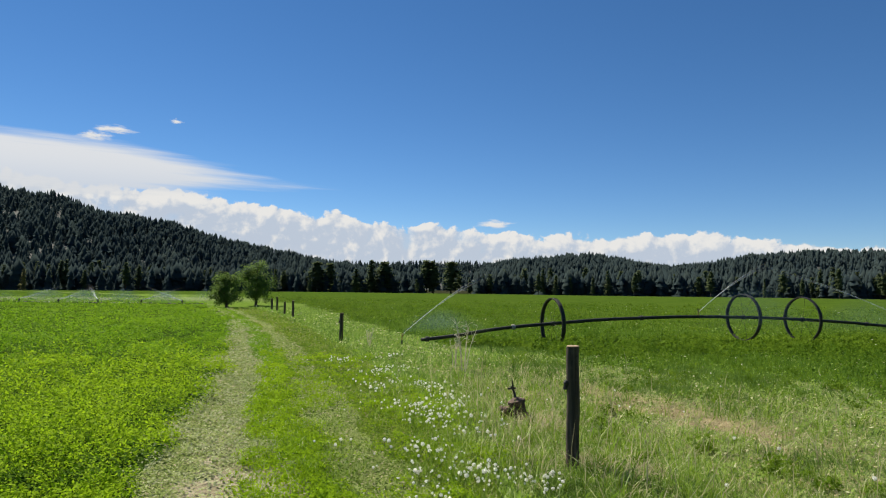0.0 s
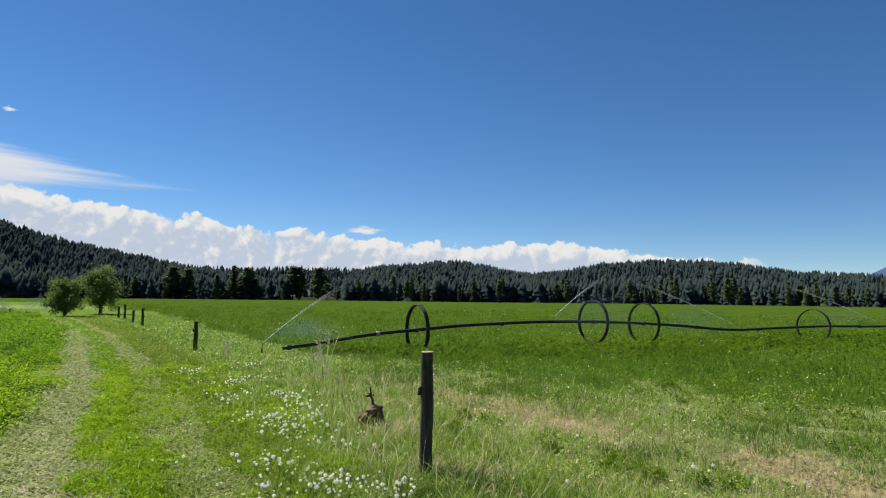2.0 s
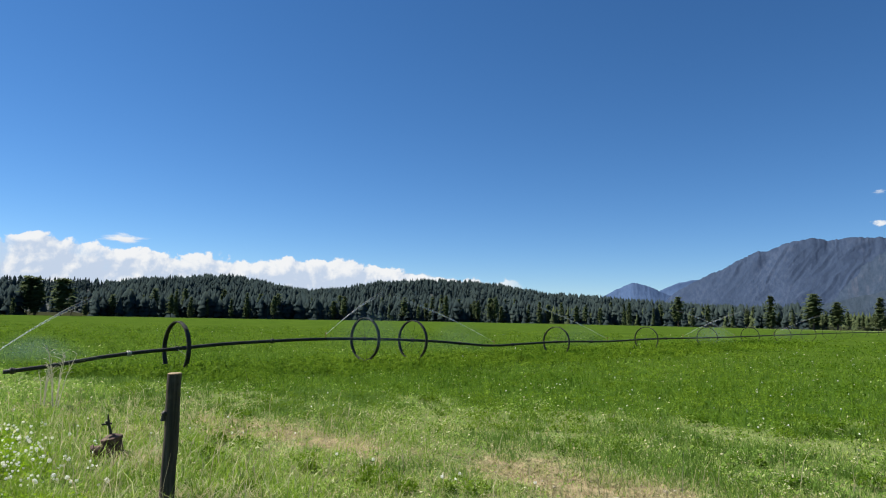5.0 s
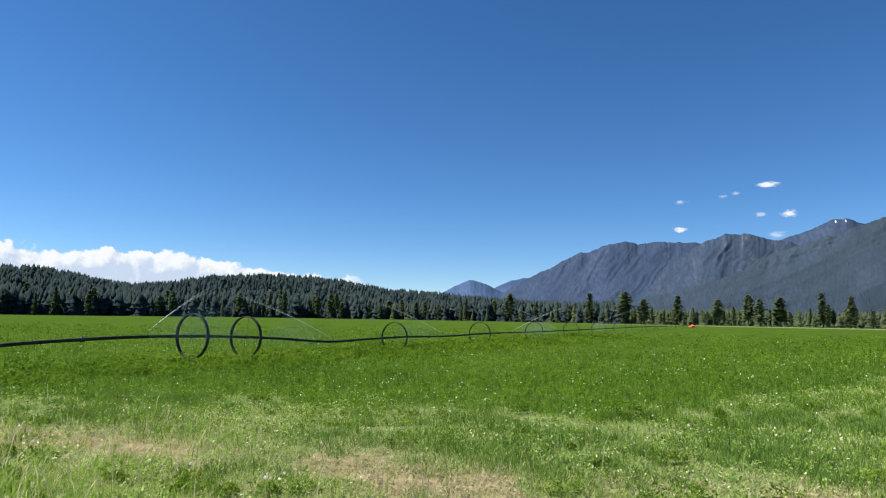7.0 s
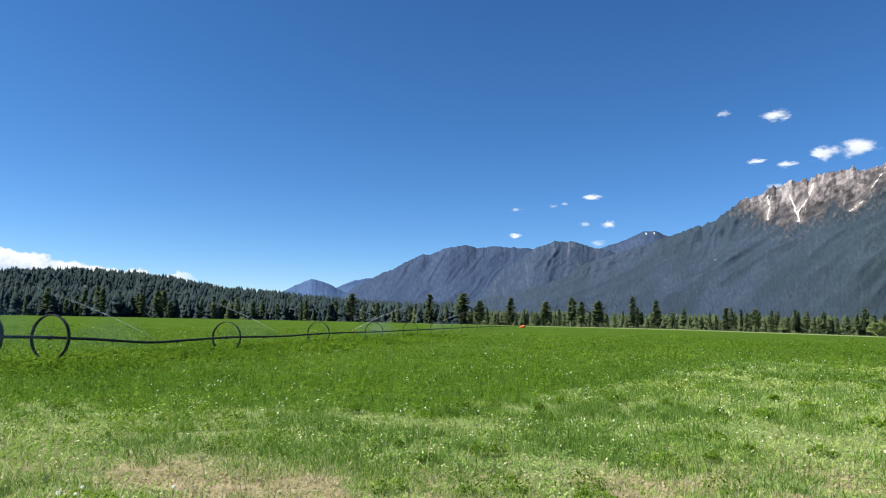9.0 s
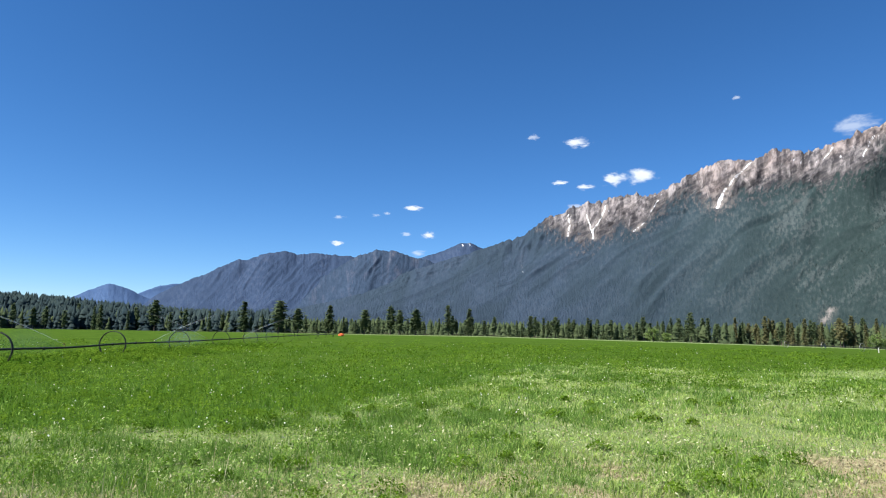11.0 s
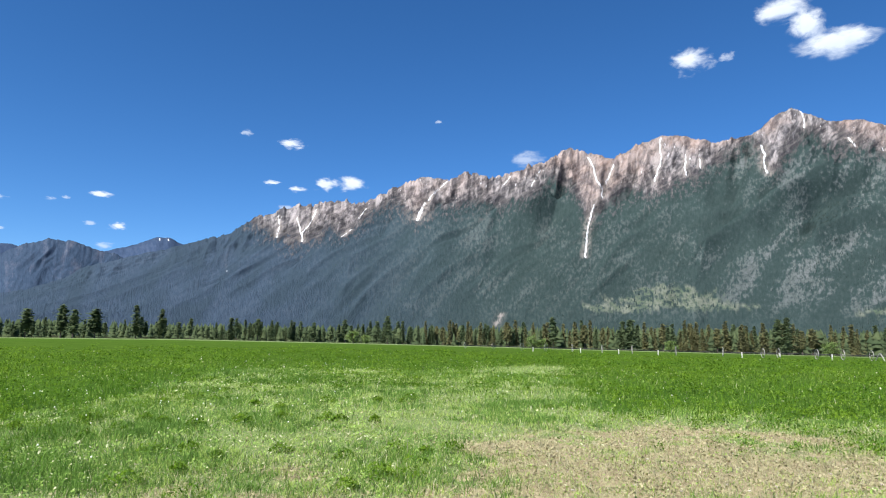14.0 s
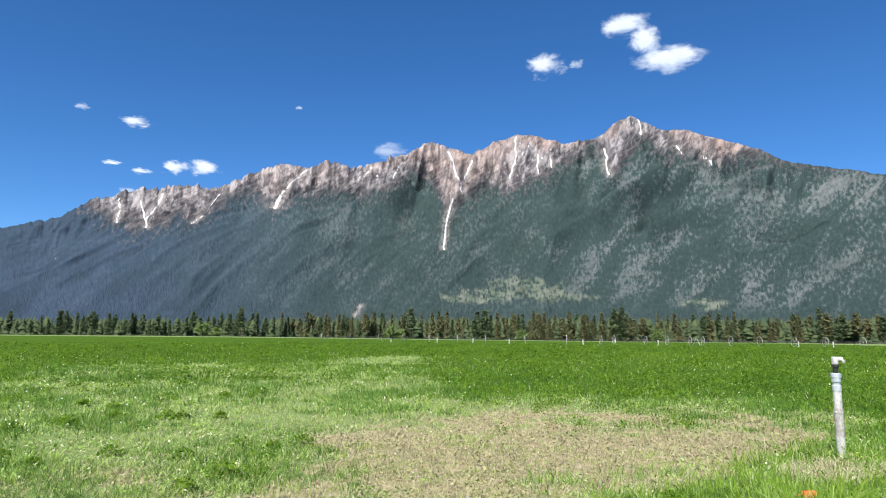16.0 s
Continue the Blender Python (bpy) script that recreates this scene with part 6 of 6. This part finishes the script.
for sel, fine, mat, label in ((near & ~rank, True, MEADOW, "pale green meadow grass on the headland"), (~near & ~rank, False, MEADOW, "pale green meadow grass before the crop"), (rank, False, TUSSOCK, "rank green grass along the fence")):
    stuff("meadow_grass", blade_mesh("meadow_grass", x[sel], y[sel], land(x[sel], y[sel]), tall[sel], 0.0085 * np.maximum(d[sel] / 6, 1) ** 0.85, g.uniform(0.3, 1.5, sel.sum()), g, mat, fine), label, "grass")

# broad-leaved weeds in the headland's grass
x, y, d = scatter(430000, g, 4.2, 40, -164, 16, 0.95)
crop, dry, track, lush = zones(x, y)
weeds = fbm(x * 0.9, y * 0.9, 4, 69)
ok = (track_side(x, y) > 3.0) & (g.random(len(x)) < (1 - 0.9 * crop) * (1 - 0.85 * dry) * step(weeds, 0.33, 0.62) * curve([(-180, 0.3), (-100, 0.35), (-75, 0.95), (180, 0.95)], bearing(x, y)) * (0.2 + 0.9 * tufts(x, y, 98, 3.2)))
x, y, d = x[ok], y[ok], d[ok]
P = np.stack([x, y, land(x, y) + 0.015 + 0.075 * g.random(len(x)) ** 1.5], -1)
stuff("low_weeds", leaf_mesh("low_weeds", P, 0.026 * np.maximum(d / 6.5, 0.9) ** 0.75 * g.uniform(0.6, 1.7, len(x)), g, WEED, 0.7), "low pale clover and weeds among the grass", "weeds")

# straw lying and standing on the dry belt
x, y, d = scatter(280000, g, 4.2, 24, -164, 10, 1.0)
crop, dry, track, lush = zones(x, y)
ok = (track_side(x, y) > 3.4) & (g.random(len(x)) < 0.07 * (1 - crop) + 0.75 * dry)
x, y, d = x[ok], y[ok], d[ok]
stuff("dry_straw", blade_mesh("dry_straw", x, y, land(x, y), g.uniform(0.04, 0.13, len(x)), 0.006 * np.maximum(d / 6, 1) ** 0.85, g.uniform(0.5, 1.25, len(x)), g, STRAW, False),
      "dry straw strewn over bare soil", "straw")

# pale dead leaves matted over the dry ground
x, y, d = scatter(230000, g, 4.2, 20, -164, 6, 1.0)
crop, dry, track, lush = zones(x, y)
ok = (track_side(x, y) > 3.6) & (g.random(len(x)) < (1 - crop) * (0.06 + 0.75 * dry + 0.22 * (d < 7.5) * (bearing(x, y) < -24)) * (0.4 + 0.9 * tufts(x, y, 99, 3.0)))
x, y, d = x[ok], y[ok], d[ok]
stuff("leaf_litter", leaf_mesh("leaf_litter", np.stack([x, y, land(x, y) + 0.008 + 0.03 * g.random(len(x)) ** 2], -1), 0.026 * np.maximum(d / 6, 0.9) ** 0.75 * g.uniform(0.5, 1.7, len(x)), g, LITTER, 0.7), "pale dead leaves and stubble matted over dry ground", "litter")

# darker, taller clumps that thin out at their edges
cx, cy, cd = scatter(5200, g, 4.4, 32, -162, -4, 1.0)
crop, dry, track, lush = zones(cx, cy)
herd = fbm(cx * 0.45, cy * 0.45, 4, 62)
ok = (crop < 0.7) & (track_side(cx, cy) > 3.4) & (g.random(len(cx)) < step(herd, 0.36, 0.58) * (1 - np.clip(1.5 * dry, 0, 0.95)) * np.where((cd < 6.8) & (bearing(cx, cy) < -28) & (bearing(cx, cy) > -80), 0.3, 1.0))
cx, cy, cd = cx[ok], cy[ok], cd[ok]
per = 80
rad = np.repeat(g.uniform(0.05, 0.32, len(cx)) * (1 + 0.03 * cd), per)
x, y = np.repeat(cx, per) + rad * g.normal(0, 0.75, len(rad)), np.repeat(cy, per) + rad * g.normal(0, 0.75, len(rad))
dd = np.repeat(cd, per)
stuff("tussocks", blade_mesh("tussocks", x, y, land(x, y), (0.065 + 0.30 * rad) * g.uniform(0.5, 1.35, len(x)), 0.008 * np.maximum(dd / 6, 1) ** 0.85, g.uniform(0.2, 1.2, len(x)), g, TUSSOCK, False),
      "darker green tussocks in the thin grass", "grass")

# single leafy clumps standing out of the short grass
cx, cy, cd = scatter(620, g, 4.5, 18, -162, -12, 0.9)
crop, dry, track, lush = zones(cx, cy)
ok = (crop < 0.5) & (dry < 0.35) & (track_side(cx, cy) > 4.0) & (g.random(len(cx)) < np.where(bearing(cx, cy) < -112, 0.2, 0.75) * step(fbm(cx * 0.35, cy * 0.35, 3, 60), 0.35, 0.6))
cx, cy, cd = cx[ok], cy[ok], cd[ok]
per = 170
rad = np.repeat(g.uniform(0.08, 0.26, len(cx)), per)
q, ang = np.sqrt(g.random(len(rad))) * (1 + 0.25 * np.sin(np.repeat(g.uniform(0, 6.28, len(cx)), per))), g.uniform(0, 6.283, len(rad))
x, y = np.repeat(cx, per) + rad * q * np.cos(ang), np.repeat(cy, per) + rad * q * np.sin(ang)
z = land(x, y) + 0.01 + (0.05 + 0.55 * rad) * (1.05 - 0.8 * q ** 2) * g.random(len(x)) ** 0.6
stuff("alfalfa_strays", leaf_mesh("alfalfa_strays", np.stack([x, y, z], -1), 0.034 * np.maximum(np.repeat(cd, per) / 7, 0.9) ** 0.7 * g.uniform(0.6, 1.4, len(x)), g, ALFALFA_DARK, 0.9), "single leafy deep green clumps in the short grass", "crop")

# stray crop plants along the field's ragged edge
cx, cy, cd = scatter(4600, g, 5.0, 32, -160, -6, 0.9)
crop, dry, track, lush = zones(cx, cy)
r_edge = curve(FIELD_EDGE, bearing(cx, cy))
ok = (crop < 0.8) & (track_side(cx, cy) > 3.8) & (g.random(len(cx)) < 0.85 * step(cd - 0.56 * r_edge + 5 * (fbm(cx * 0.5, cy * 0.5, 3, 64) - 0.5), -0.5, 4.5) * (1 - np.clip(1.3 * dry, 0, 1)))
cx, cy, cd = cx[ok], cy[ok], cd[ok]
per = 46
wide = np.repeat(g.uniform(0.07, 0.34, len(cx)) * np.maximum(cd / 8, 1) ** 0.5, per)
q, ang = np.sqrt(g.random(len(wide))), g.uniform(0, 6.283, len(wide))
x, y = np.repeat(cx, per) + wide * q * np.cos(ang), np.repeat(cy, per) + wide * q * np.sin(ang)
z = land(x, y) + 0.02 + np.repeat(g.uniform(0.06, 0.24, len(cx)), per) * (1 - 0.7 * q ** 2) * g.random(len(x)) ** 0.6
stuff("alfalfa_strays", leaf_mesh("alfalfa_strays", np.stack([x, y, z], -1), 0.03 * np.maximum(np.repeat(cd, per) / 8, 0.9) ** 0.7 * g.uniform(0.7, 1.4, len(x)), g, ALFALFA_DARK, 0.9), "stray alfalfa plants at the field's ragged edge", "crop")

# long arching grass along the fence
n = 5200
a, d = g.uniform(-34, 1, n), 4.6 + 6.5 * g.random(n) ** 1.4
x, y = spot(a, d)
ok = (track_side(x, y) > 3.3) & (g.random(n) < step(fbm(x * 0.9, y * 0.9, 3, 66), 0.38, 0.6)) & ((np.abs(a + 11.5) > 2.2) | (d > 6.4))
x, y = x[ok], y[ok]
straw = g.random(len(x)) < 0.30
for sel, mat, label in ((straw, STRAW, "long bleached grass blades along the fence"), (~straw, VERGE, "long fresh grass blades along the fence")):
    stuff("long_grass", blade_mesh("long_grass", x[sel], y[sel], land(x[sel], y[sel]), g.uniform(0.16, 0.42, sel.sum()), np.full(sel.sum(), 0.0085), g.uniform(0.5, 1.5, sel.sum()), g, mat, True), label, "grass")

# lush fringe beside the dry belt
n = 1800
a, d = g.uniform(-82, -34, n), g.uniform(4.25, 5.3, n)
x, y = spot(a, d)
ok = g.random(n) < step(fbm(x * 1.1, y * 1.1, 3, 72), 0.42, 0.6)
x, y = x[ok], y[ok]
stuff("long_grass", blade_mesh("long_grass", x, y, land(x, y), g.uniform(0.10, 0.26, len(x)), np.full(len(x), 0.008), g.uniform(0.3, 1.2, len(x)), g, VERGE, True), "tufts of long fresh grass beside the dry belt", "grass")

# bright leafy clumps on the track's crown and verge
cx, cy, cd = scatter(4400, g, 4.3, 16, -8, 40, 0.9)
sx = track_side(cx, cy)
s2 = sx + 0.9 * (fbm(cx * 1.2, cy * 0.7, 3, 68) - 0.5)
w1 = fbm(cx * 1.5, cy * 1.5, 3, 70)
ok = (sx > 0.9) & (sx < 3.6) & (g.random(len(cx)) < np.where((s2 > 0.95) & (s2 < 1.65), 0.9, 0.9 * step(w1, 0.40, 0.58)))
cx, cy, cd = cx[ok], cy[ok], cd[ok]
per = 36
wide = np.repeat(g.uniform(0.05, 0.15, len(cx)) * np.maximum(cd / 7, 1) ** 0.5, per)
q, ang = np.sqrt(g.random(len(wide))), g.uniform(0, 6.283, len(wide))
x, y = np.repeat(cx, per) + wide * q * np.cos(ang), np.repeat(cy, per) + wide * q * np.sin(ang)
z = land(x, y) + 0.02 + np.repeat(g.uniform(0.03, 0.13, len(cx)), per) * (1 - 0.7 * q ** 2) * g.random(len(x)) ** 0.6
stuff("clover", leaf_mesh("clover", np.stack([x, y, z], -1), 0.026 * np.maximum(np.repeat(cd, per) / 7, 0.9) ** 0.7 * g.uniform(0.7, 1.4, len(x)), g, ALFALFA_BRIGHT, 0.8), "bright leafy clover clumps on the track's crown", "clover")

# the same cover underfoot and behind the walk
n = 170000
a, d = g.uniform(-180, 180, n), np.where(g.random(n) < 0.75, 0.3 + 4.1 * np.sqrt(g.random(n)), 4.2 * (16 / 4.2) ** g.random(n))
ok = (d < 4.4) | (a > 44) | (a < -164)
x, y = spot(a[ok], d[ok])
d = d[ok]
crop, dry, track, lush = zones(x, y)
ok = g.random(len(x)) < (1 - crop) * (1 - 0.7 * np.clip(track, 0, 1)) * (0.25 + 0.9 * tufts(x, y, 97))
x, y, d = x[ok], y[ok], d[ok]
stuff("short_grass", blade_mesh("short_grass", x, y, land(x, y), g.uniform(0.03, 0.12, len(x)), 0.011 * np.maximum(d / 5, 1), g.uniform(0.4, 1.4, len(x)), g, VERGE, False), "short trodden grass round the track", "grass")
n = 3600
a, d = g.uniform(-180, 180, n), np.where(g.random(n) < 0.5, 0.4 + 4.0 * np.sqrt(g.random(n)), 4.2 * (16 / 4.2) ** g.random(n))
ok = (d < 4.4) | (a > 44) | (a < -164)
px, py = spot(a[ok], d[ok])
ok = g.random(len(px)) < zones(px, py)[0]
px, py = px[ok], py[ok]
per = 30
wide = np.repeat(g.uniform(0.10, 0.22, len(px)), per)
q, ang = np.sqrt(g.random(len(wide))), g.uniform(0, 6.283, len(wide))
x, y = np.repeat(px, per) + wide * q * np.cos(ang), np.repeat(py, per) + wide * q * np.sin(ang)
z = land(x, y) + 0.02 + np.repeat(g.uniform(0.12, 0.30, len(px)), per) * (1 - 0.6 * q ** 2) * g.random(len(x)) ** 0.6
stuff("alfalfa_crop", leaf_mesh("alfalfa_crop", np.stack([x, y, z], -1), 0.045 * g.uniform(0.7, 1.4, len(x)), g, ALFALFA_BRIGHT, 0.85), "bright alfalfa crop close beside the track", "crop")

# tall dry stems near the fence and on the headland
a = np.concatenate([g.normal(-7, 6, 60), g.uniform(-70, -12, 100), g.uniform(-160, -70, 90)])
d = np.concatenate([g.uniform(5.2, 13, 60), g.uniform(4.6, 8.0, 100), g.uniform(5.5, 11, 90)])
x, y = spot(a, d)
tall = np.concatenate([g.uniform(0.25, 0.7, 60), g.uniform(0.2, 0.55, 100), g.uniform(0.12, 0.34, 90)])
ok = track_side(x, y) > 3.0
stuff("dry_stems", blade_mesh("dry_stems", x[ok], y[ok], land(x[ok], y[ok]), tall[ok], np.full(ok.sum(), 0.0075), g.uniform(0.05, 0.5, ok.sum()), g, STRAW, True), "thin bleached grass stems standing singly", "grass")
n = 800
a, d = g.normal(-7.0, 3.0, n), g.uniform(5.4, 12.5, n)
x, y = spot(a, d)
ok = track_side(x, y) > 3.2
stuff("dry_stems", blade_mesh("dry_stems", x[ok], y[ok], land(x[ok], y[ok]), g.uniform(0.10, 0.34, ok.sum()), np.full(ok.sum(), 0.007), g.uniform(0.5, 1.3, ok.sum()), g, STRAW, True), "dead grass round the valve and the posts", "grass")


n = 1300
a, d = g.uniform(0, 6.283, n), 0.6 * np.sqrt(g.random(n))
x, y = 5.35 + d * np.cos(a) * 0.8, -7.75 + d * np.sin(a) * 1.2
stuff("dry_stems", blade_mesh("dry_stems", x, y, land(x, y), g.uniform(0.07, 0.20, n), np.full(n, 0.010), g.uniform(0.7, 1.5, n), g, DEAD_GRASS, True), "clump of dead grass at the standpipe's foot", "grass")


for cx, cy, rad, n, high in ((1.15, 7.45, 0.30, 420, 0.26), (1.78, 5.55, 0.16, 260, 0.16), (1.30, 5.75, 0.20, 240, 0.22)):
    a, d = g.uniform(0, 6.283, n), rad * np.sqrt(g.random(n))
    x, y = cx + d * np.cos(a), cy + d * np.sin(a)
    stuff("dry_stems", blade_mesh("dry_stems", x, y, land(x, y), g.uniform(0.4, 1.0, n) * high, np.full(n, 0.0065), g.uniform(0.6, 1.5, n), g, DEAD_GRASS, True), "bleached dead grass lying in the green", "grass")


# ------------------------------------------------------------------ dandelions gone to seed
def seed_head(bm, radius):
    """A globe of thin parachutes round a small core."""
    bmesh.ops.create_icosphere(bm, subdivisions=1, radius=0.6 * radius)
    for k in range(46):
        z = 1 - 2 * (k + 0.5) / 46
        d = Vector((math.sqrt(1 - z * z) * math.cos(2.4 * k), math.sqrt(1 - z * z) * math.sin(2.4 * k), z))
        a = d.orthogonal().normalized() * 0.24 * radius
        b = d.cross(a)
        tip = d * radius * (0.92 + 0.12 * math.sin(5.1 * k))
        bm.faces.new([bm.verts.new(q) for q in (d * 0.5 * radius, tip + a, tip + 0.15 * radius * d + b, tip - a)])


bm = bmesh.new()
seed_head(bm, 0.020)
head_mesh = bpy.data.meshes.new("head")
bm.to_mesh(head_mesh)
bm.free()
head_mesh.materials.append(FLUFF)
bm = bmesh.new()
tube(bm, [(0, 0, -0.02), (0.008, 0, 0.07), (0, 0, 0.13)], [0.0035, 0.003, 0.0025], 5)
stem_mesh = bpy.data.meshes.new("stem")
bm.to_mesh(stem_mesh)
bm.free()
stem_mesh.materials.append(STEM)


def dandelion(x, y, scale, lean):
    thing = tagged(new("dandelion"), "white fluffy dandelion seed head on a thin stem", "flower", "dandelions gone to seed along the verge")
    thing.matrix_basis = Matrix.LocRotScale((x, y, float(land(x, y))), Euler((lean[0], lean[1], lean[0] * 9)), (scale,) * 3)
    s = new("stem", stem_mesh)
    s.parent = thing
    h = new("head", head_mesh)
    h.parent = thing
    h.location = (0, 0, 0.145)


near_n = 0
tries = g.uniform(0, 1, (6000, 2))
for u, w in tries:
    yy = 4.4 + 10 * u ** 2.1
    s = 2.95 + 0.3 * float(step(-yy, -7.0, -5.0)) + 0.2 * math.sin(yy * 0.9) + (w - 0.5) * 1.6
    xx = s + 0.12 + (-1.5 - 0.19 * yy - 0.0028 * yy * yy)
    dens = float(fbm(xx * 1.7, yy * 1.7, 3, 81)) + 0.14 * math.exp(-((xx - 0.45) ** 2 + (yy - 4.9) ** 2) / 0.4)
    if dens < 0.52 or g.random() > (dens - 0.48) * 5.0:
        continue
    dandelion(xx, yy, g.uniform(0.55, 0.95), g.uniform(-0.3, 0.3, 2))
    near_n += 1
    if near_n >= 282:
        break
for xx, yy in ((-0.95, 6.2), (-0.88, 6.3), (-1.0, 6.05), (-0.55, 6.2), (-0.5, 6.1), (-0.47, 6.0), (2.3, 8.3), (2.45, 8.35), (3.0, 6.6), (3.25, 6.2), (3.5, 5.2), (3.6, 5.15), (3.75, 5.3), (4.2, 4.7), (2.2, 5.0)):
    dandelion(xx, yy, g.uniform(0.65, 0.95), g.uniform(-0.12, 0.12, 2))

# leaf litter and clods trodden into the rut
x, y, d = scatter(80000, g, 4.2, 30, 2, 30, 1.0)
s = track_side(x, y)
ok = (g.random(len(x)) < np.exp(-((s - 0.62) / 0.55) ** 4) * (0.25 + 1.1 * step(fbm(x * 3.1, y * 3.1, 3, 74), 0.4, 0.6))) & (g.random(len(x)) < 0.35 + 0.65 * step(y, 5.0, 6.2))
x, y, d = x[ok], y[ok], d[ok]
stuff("leaf_litter", leaf_mesh("leaf_litter", np.stack([x, y, land(x, y) + 0.01 + 0.03 * g.random(len(x))], -1), 0.03 * np.maximum(d / 6, 0.9) ** 0.7 * g.uniform(0.6, 1.6, len(x)), g, RUT_LITTER, 0.5), "grey-green trodden leaves and litter in the wheel rut", "litter")

ball = bmesh.new()
bmesh.ops.create_icosphere(ball, subdivisions=1, radius=1.0)
bv = np.array([v.co[:] for v in ball.verts])
bf = np.array([[v.index for v in f.verts] for f in ball.faces])
ball.free()
x, y, d = scatter(1900, g, 7, 85, -160, 20, 0.7)
crop, dry, track, lush = zones(x, y)
patch = fbm(x * 0.12, y * 0.12, 3, 83)
ok = (g.random(len(x)) < curve([(-180, 0.15), (-112, 0.12), (-98, 0.45), (-45, 0.7), (-20, 0.2), (180, 0.1)], bearing(x, y)) * step(patch, 0.40, 0.62)) & (track_side(x, y) > 2.2) & (dry < 0.4)
x, y, d = x[ok], y[ok], d[ok]
n = 800
yy = 4.4 + 9 * g.random(n) ** 2.0
sx = 2.75 + 0.35 * step(-yy, -7.0, -5.0) + 0.2 * np.sin(yy * 0.9) + g.normal(0, 0.42, n)
xx = sx + 0.15 + (-1.5 - 0.19 * yy - 0.0028 * yy * yy)
ok = g.random(n) < step(fbm(xx * 1.7, yy * 1.7, 3, 81) + 0.14 * np.exp(-((xx - 0.45) ** 2 + (yy - 4.9) ** 2) / 0.4), 0.44, 0.64)
xx, yy = xx[ok], yy[ok]
many("dandelions", [(bv, bf)], np.stack([xx, yy, land(xx, yy) + g.uniform(0.07, 0.15, len(xx))], -1), g.uniform(0.007, 0.014, len(xx)), FLUFF, "small white dandelion seed heads crowding the verge", "flower")
many("dandelions", [(bv, bf)], np.stack([x, y, land(x, y) + g.uniform(0.16, 0.36, len(x))], -1), 0.013 * np.maximum(d / 14, 0.9) ** 0.5, FLUFF, "white dandelion seed heads scattered through the field", "flower")


# ------------------------------------------------------------------ clods and pebbles
n = 900
a, d = g.uniform(-150, 26, n), 4.3 * (14 / 4.3) ** g.random(n)
x, y = spot(a, d)
crop, dry, track, lush = zones(x, y)
ok = g.random(n) < np.maximum(dry, 0.8 * np.clip(track, 0, 1)) * (crop < 0.4)
x, y = x[ok], y[ok]
rough = [(bv * (1, 0.8, 0.55) * (1 + 0.25 * g.uniform(-1, 1, (len(bv), 1))), bf) for _ in range(4)]
many("pebbles", rough, np.stack([x, y, land(x, y) + 0.004], -1), g.uniform(0.008, 0.032, len(x)), plain_material("clod", (0.24, 0.19, 0.14), (0.46, 0.41, 0.34), 8.0, 0.95), "small stones and clods on the bare soil", "stones")
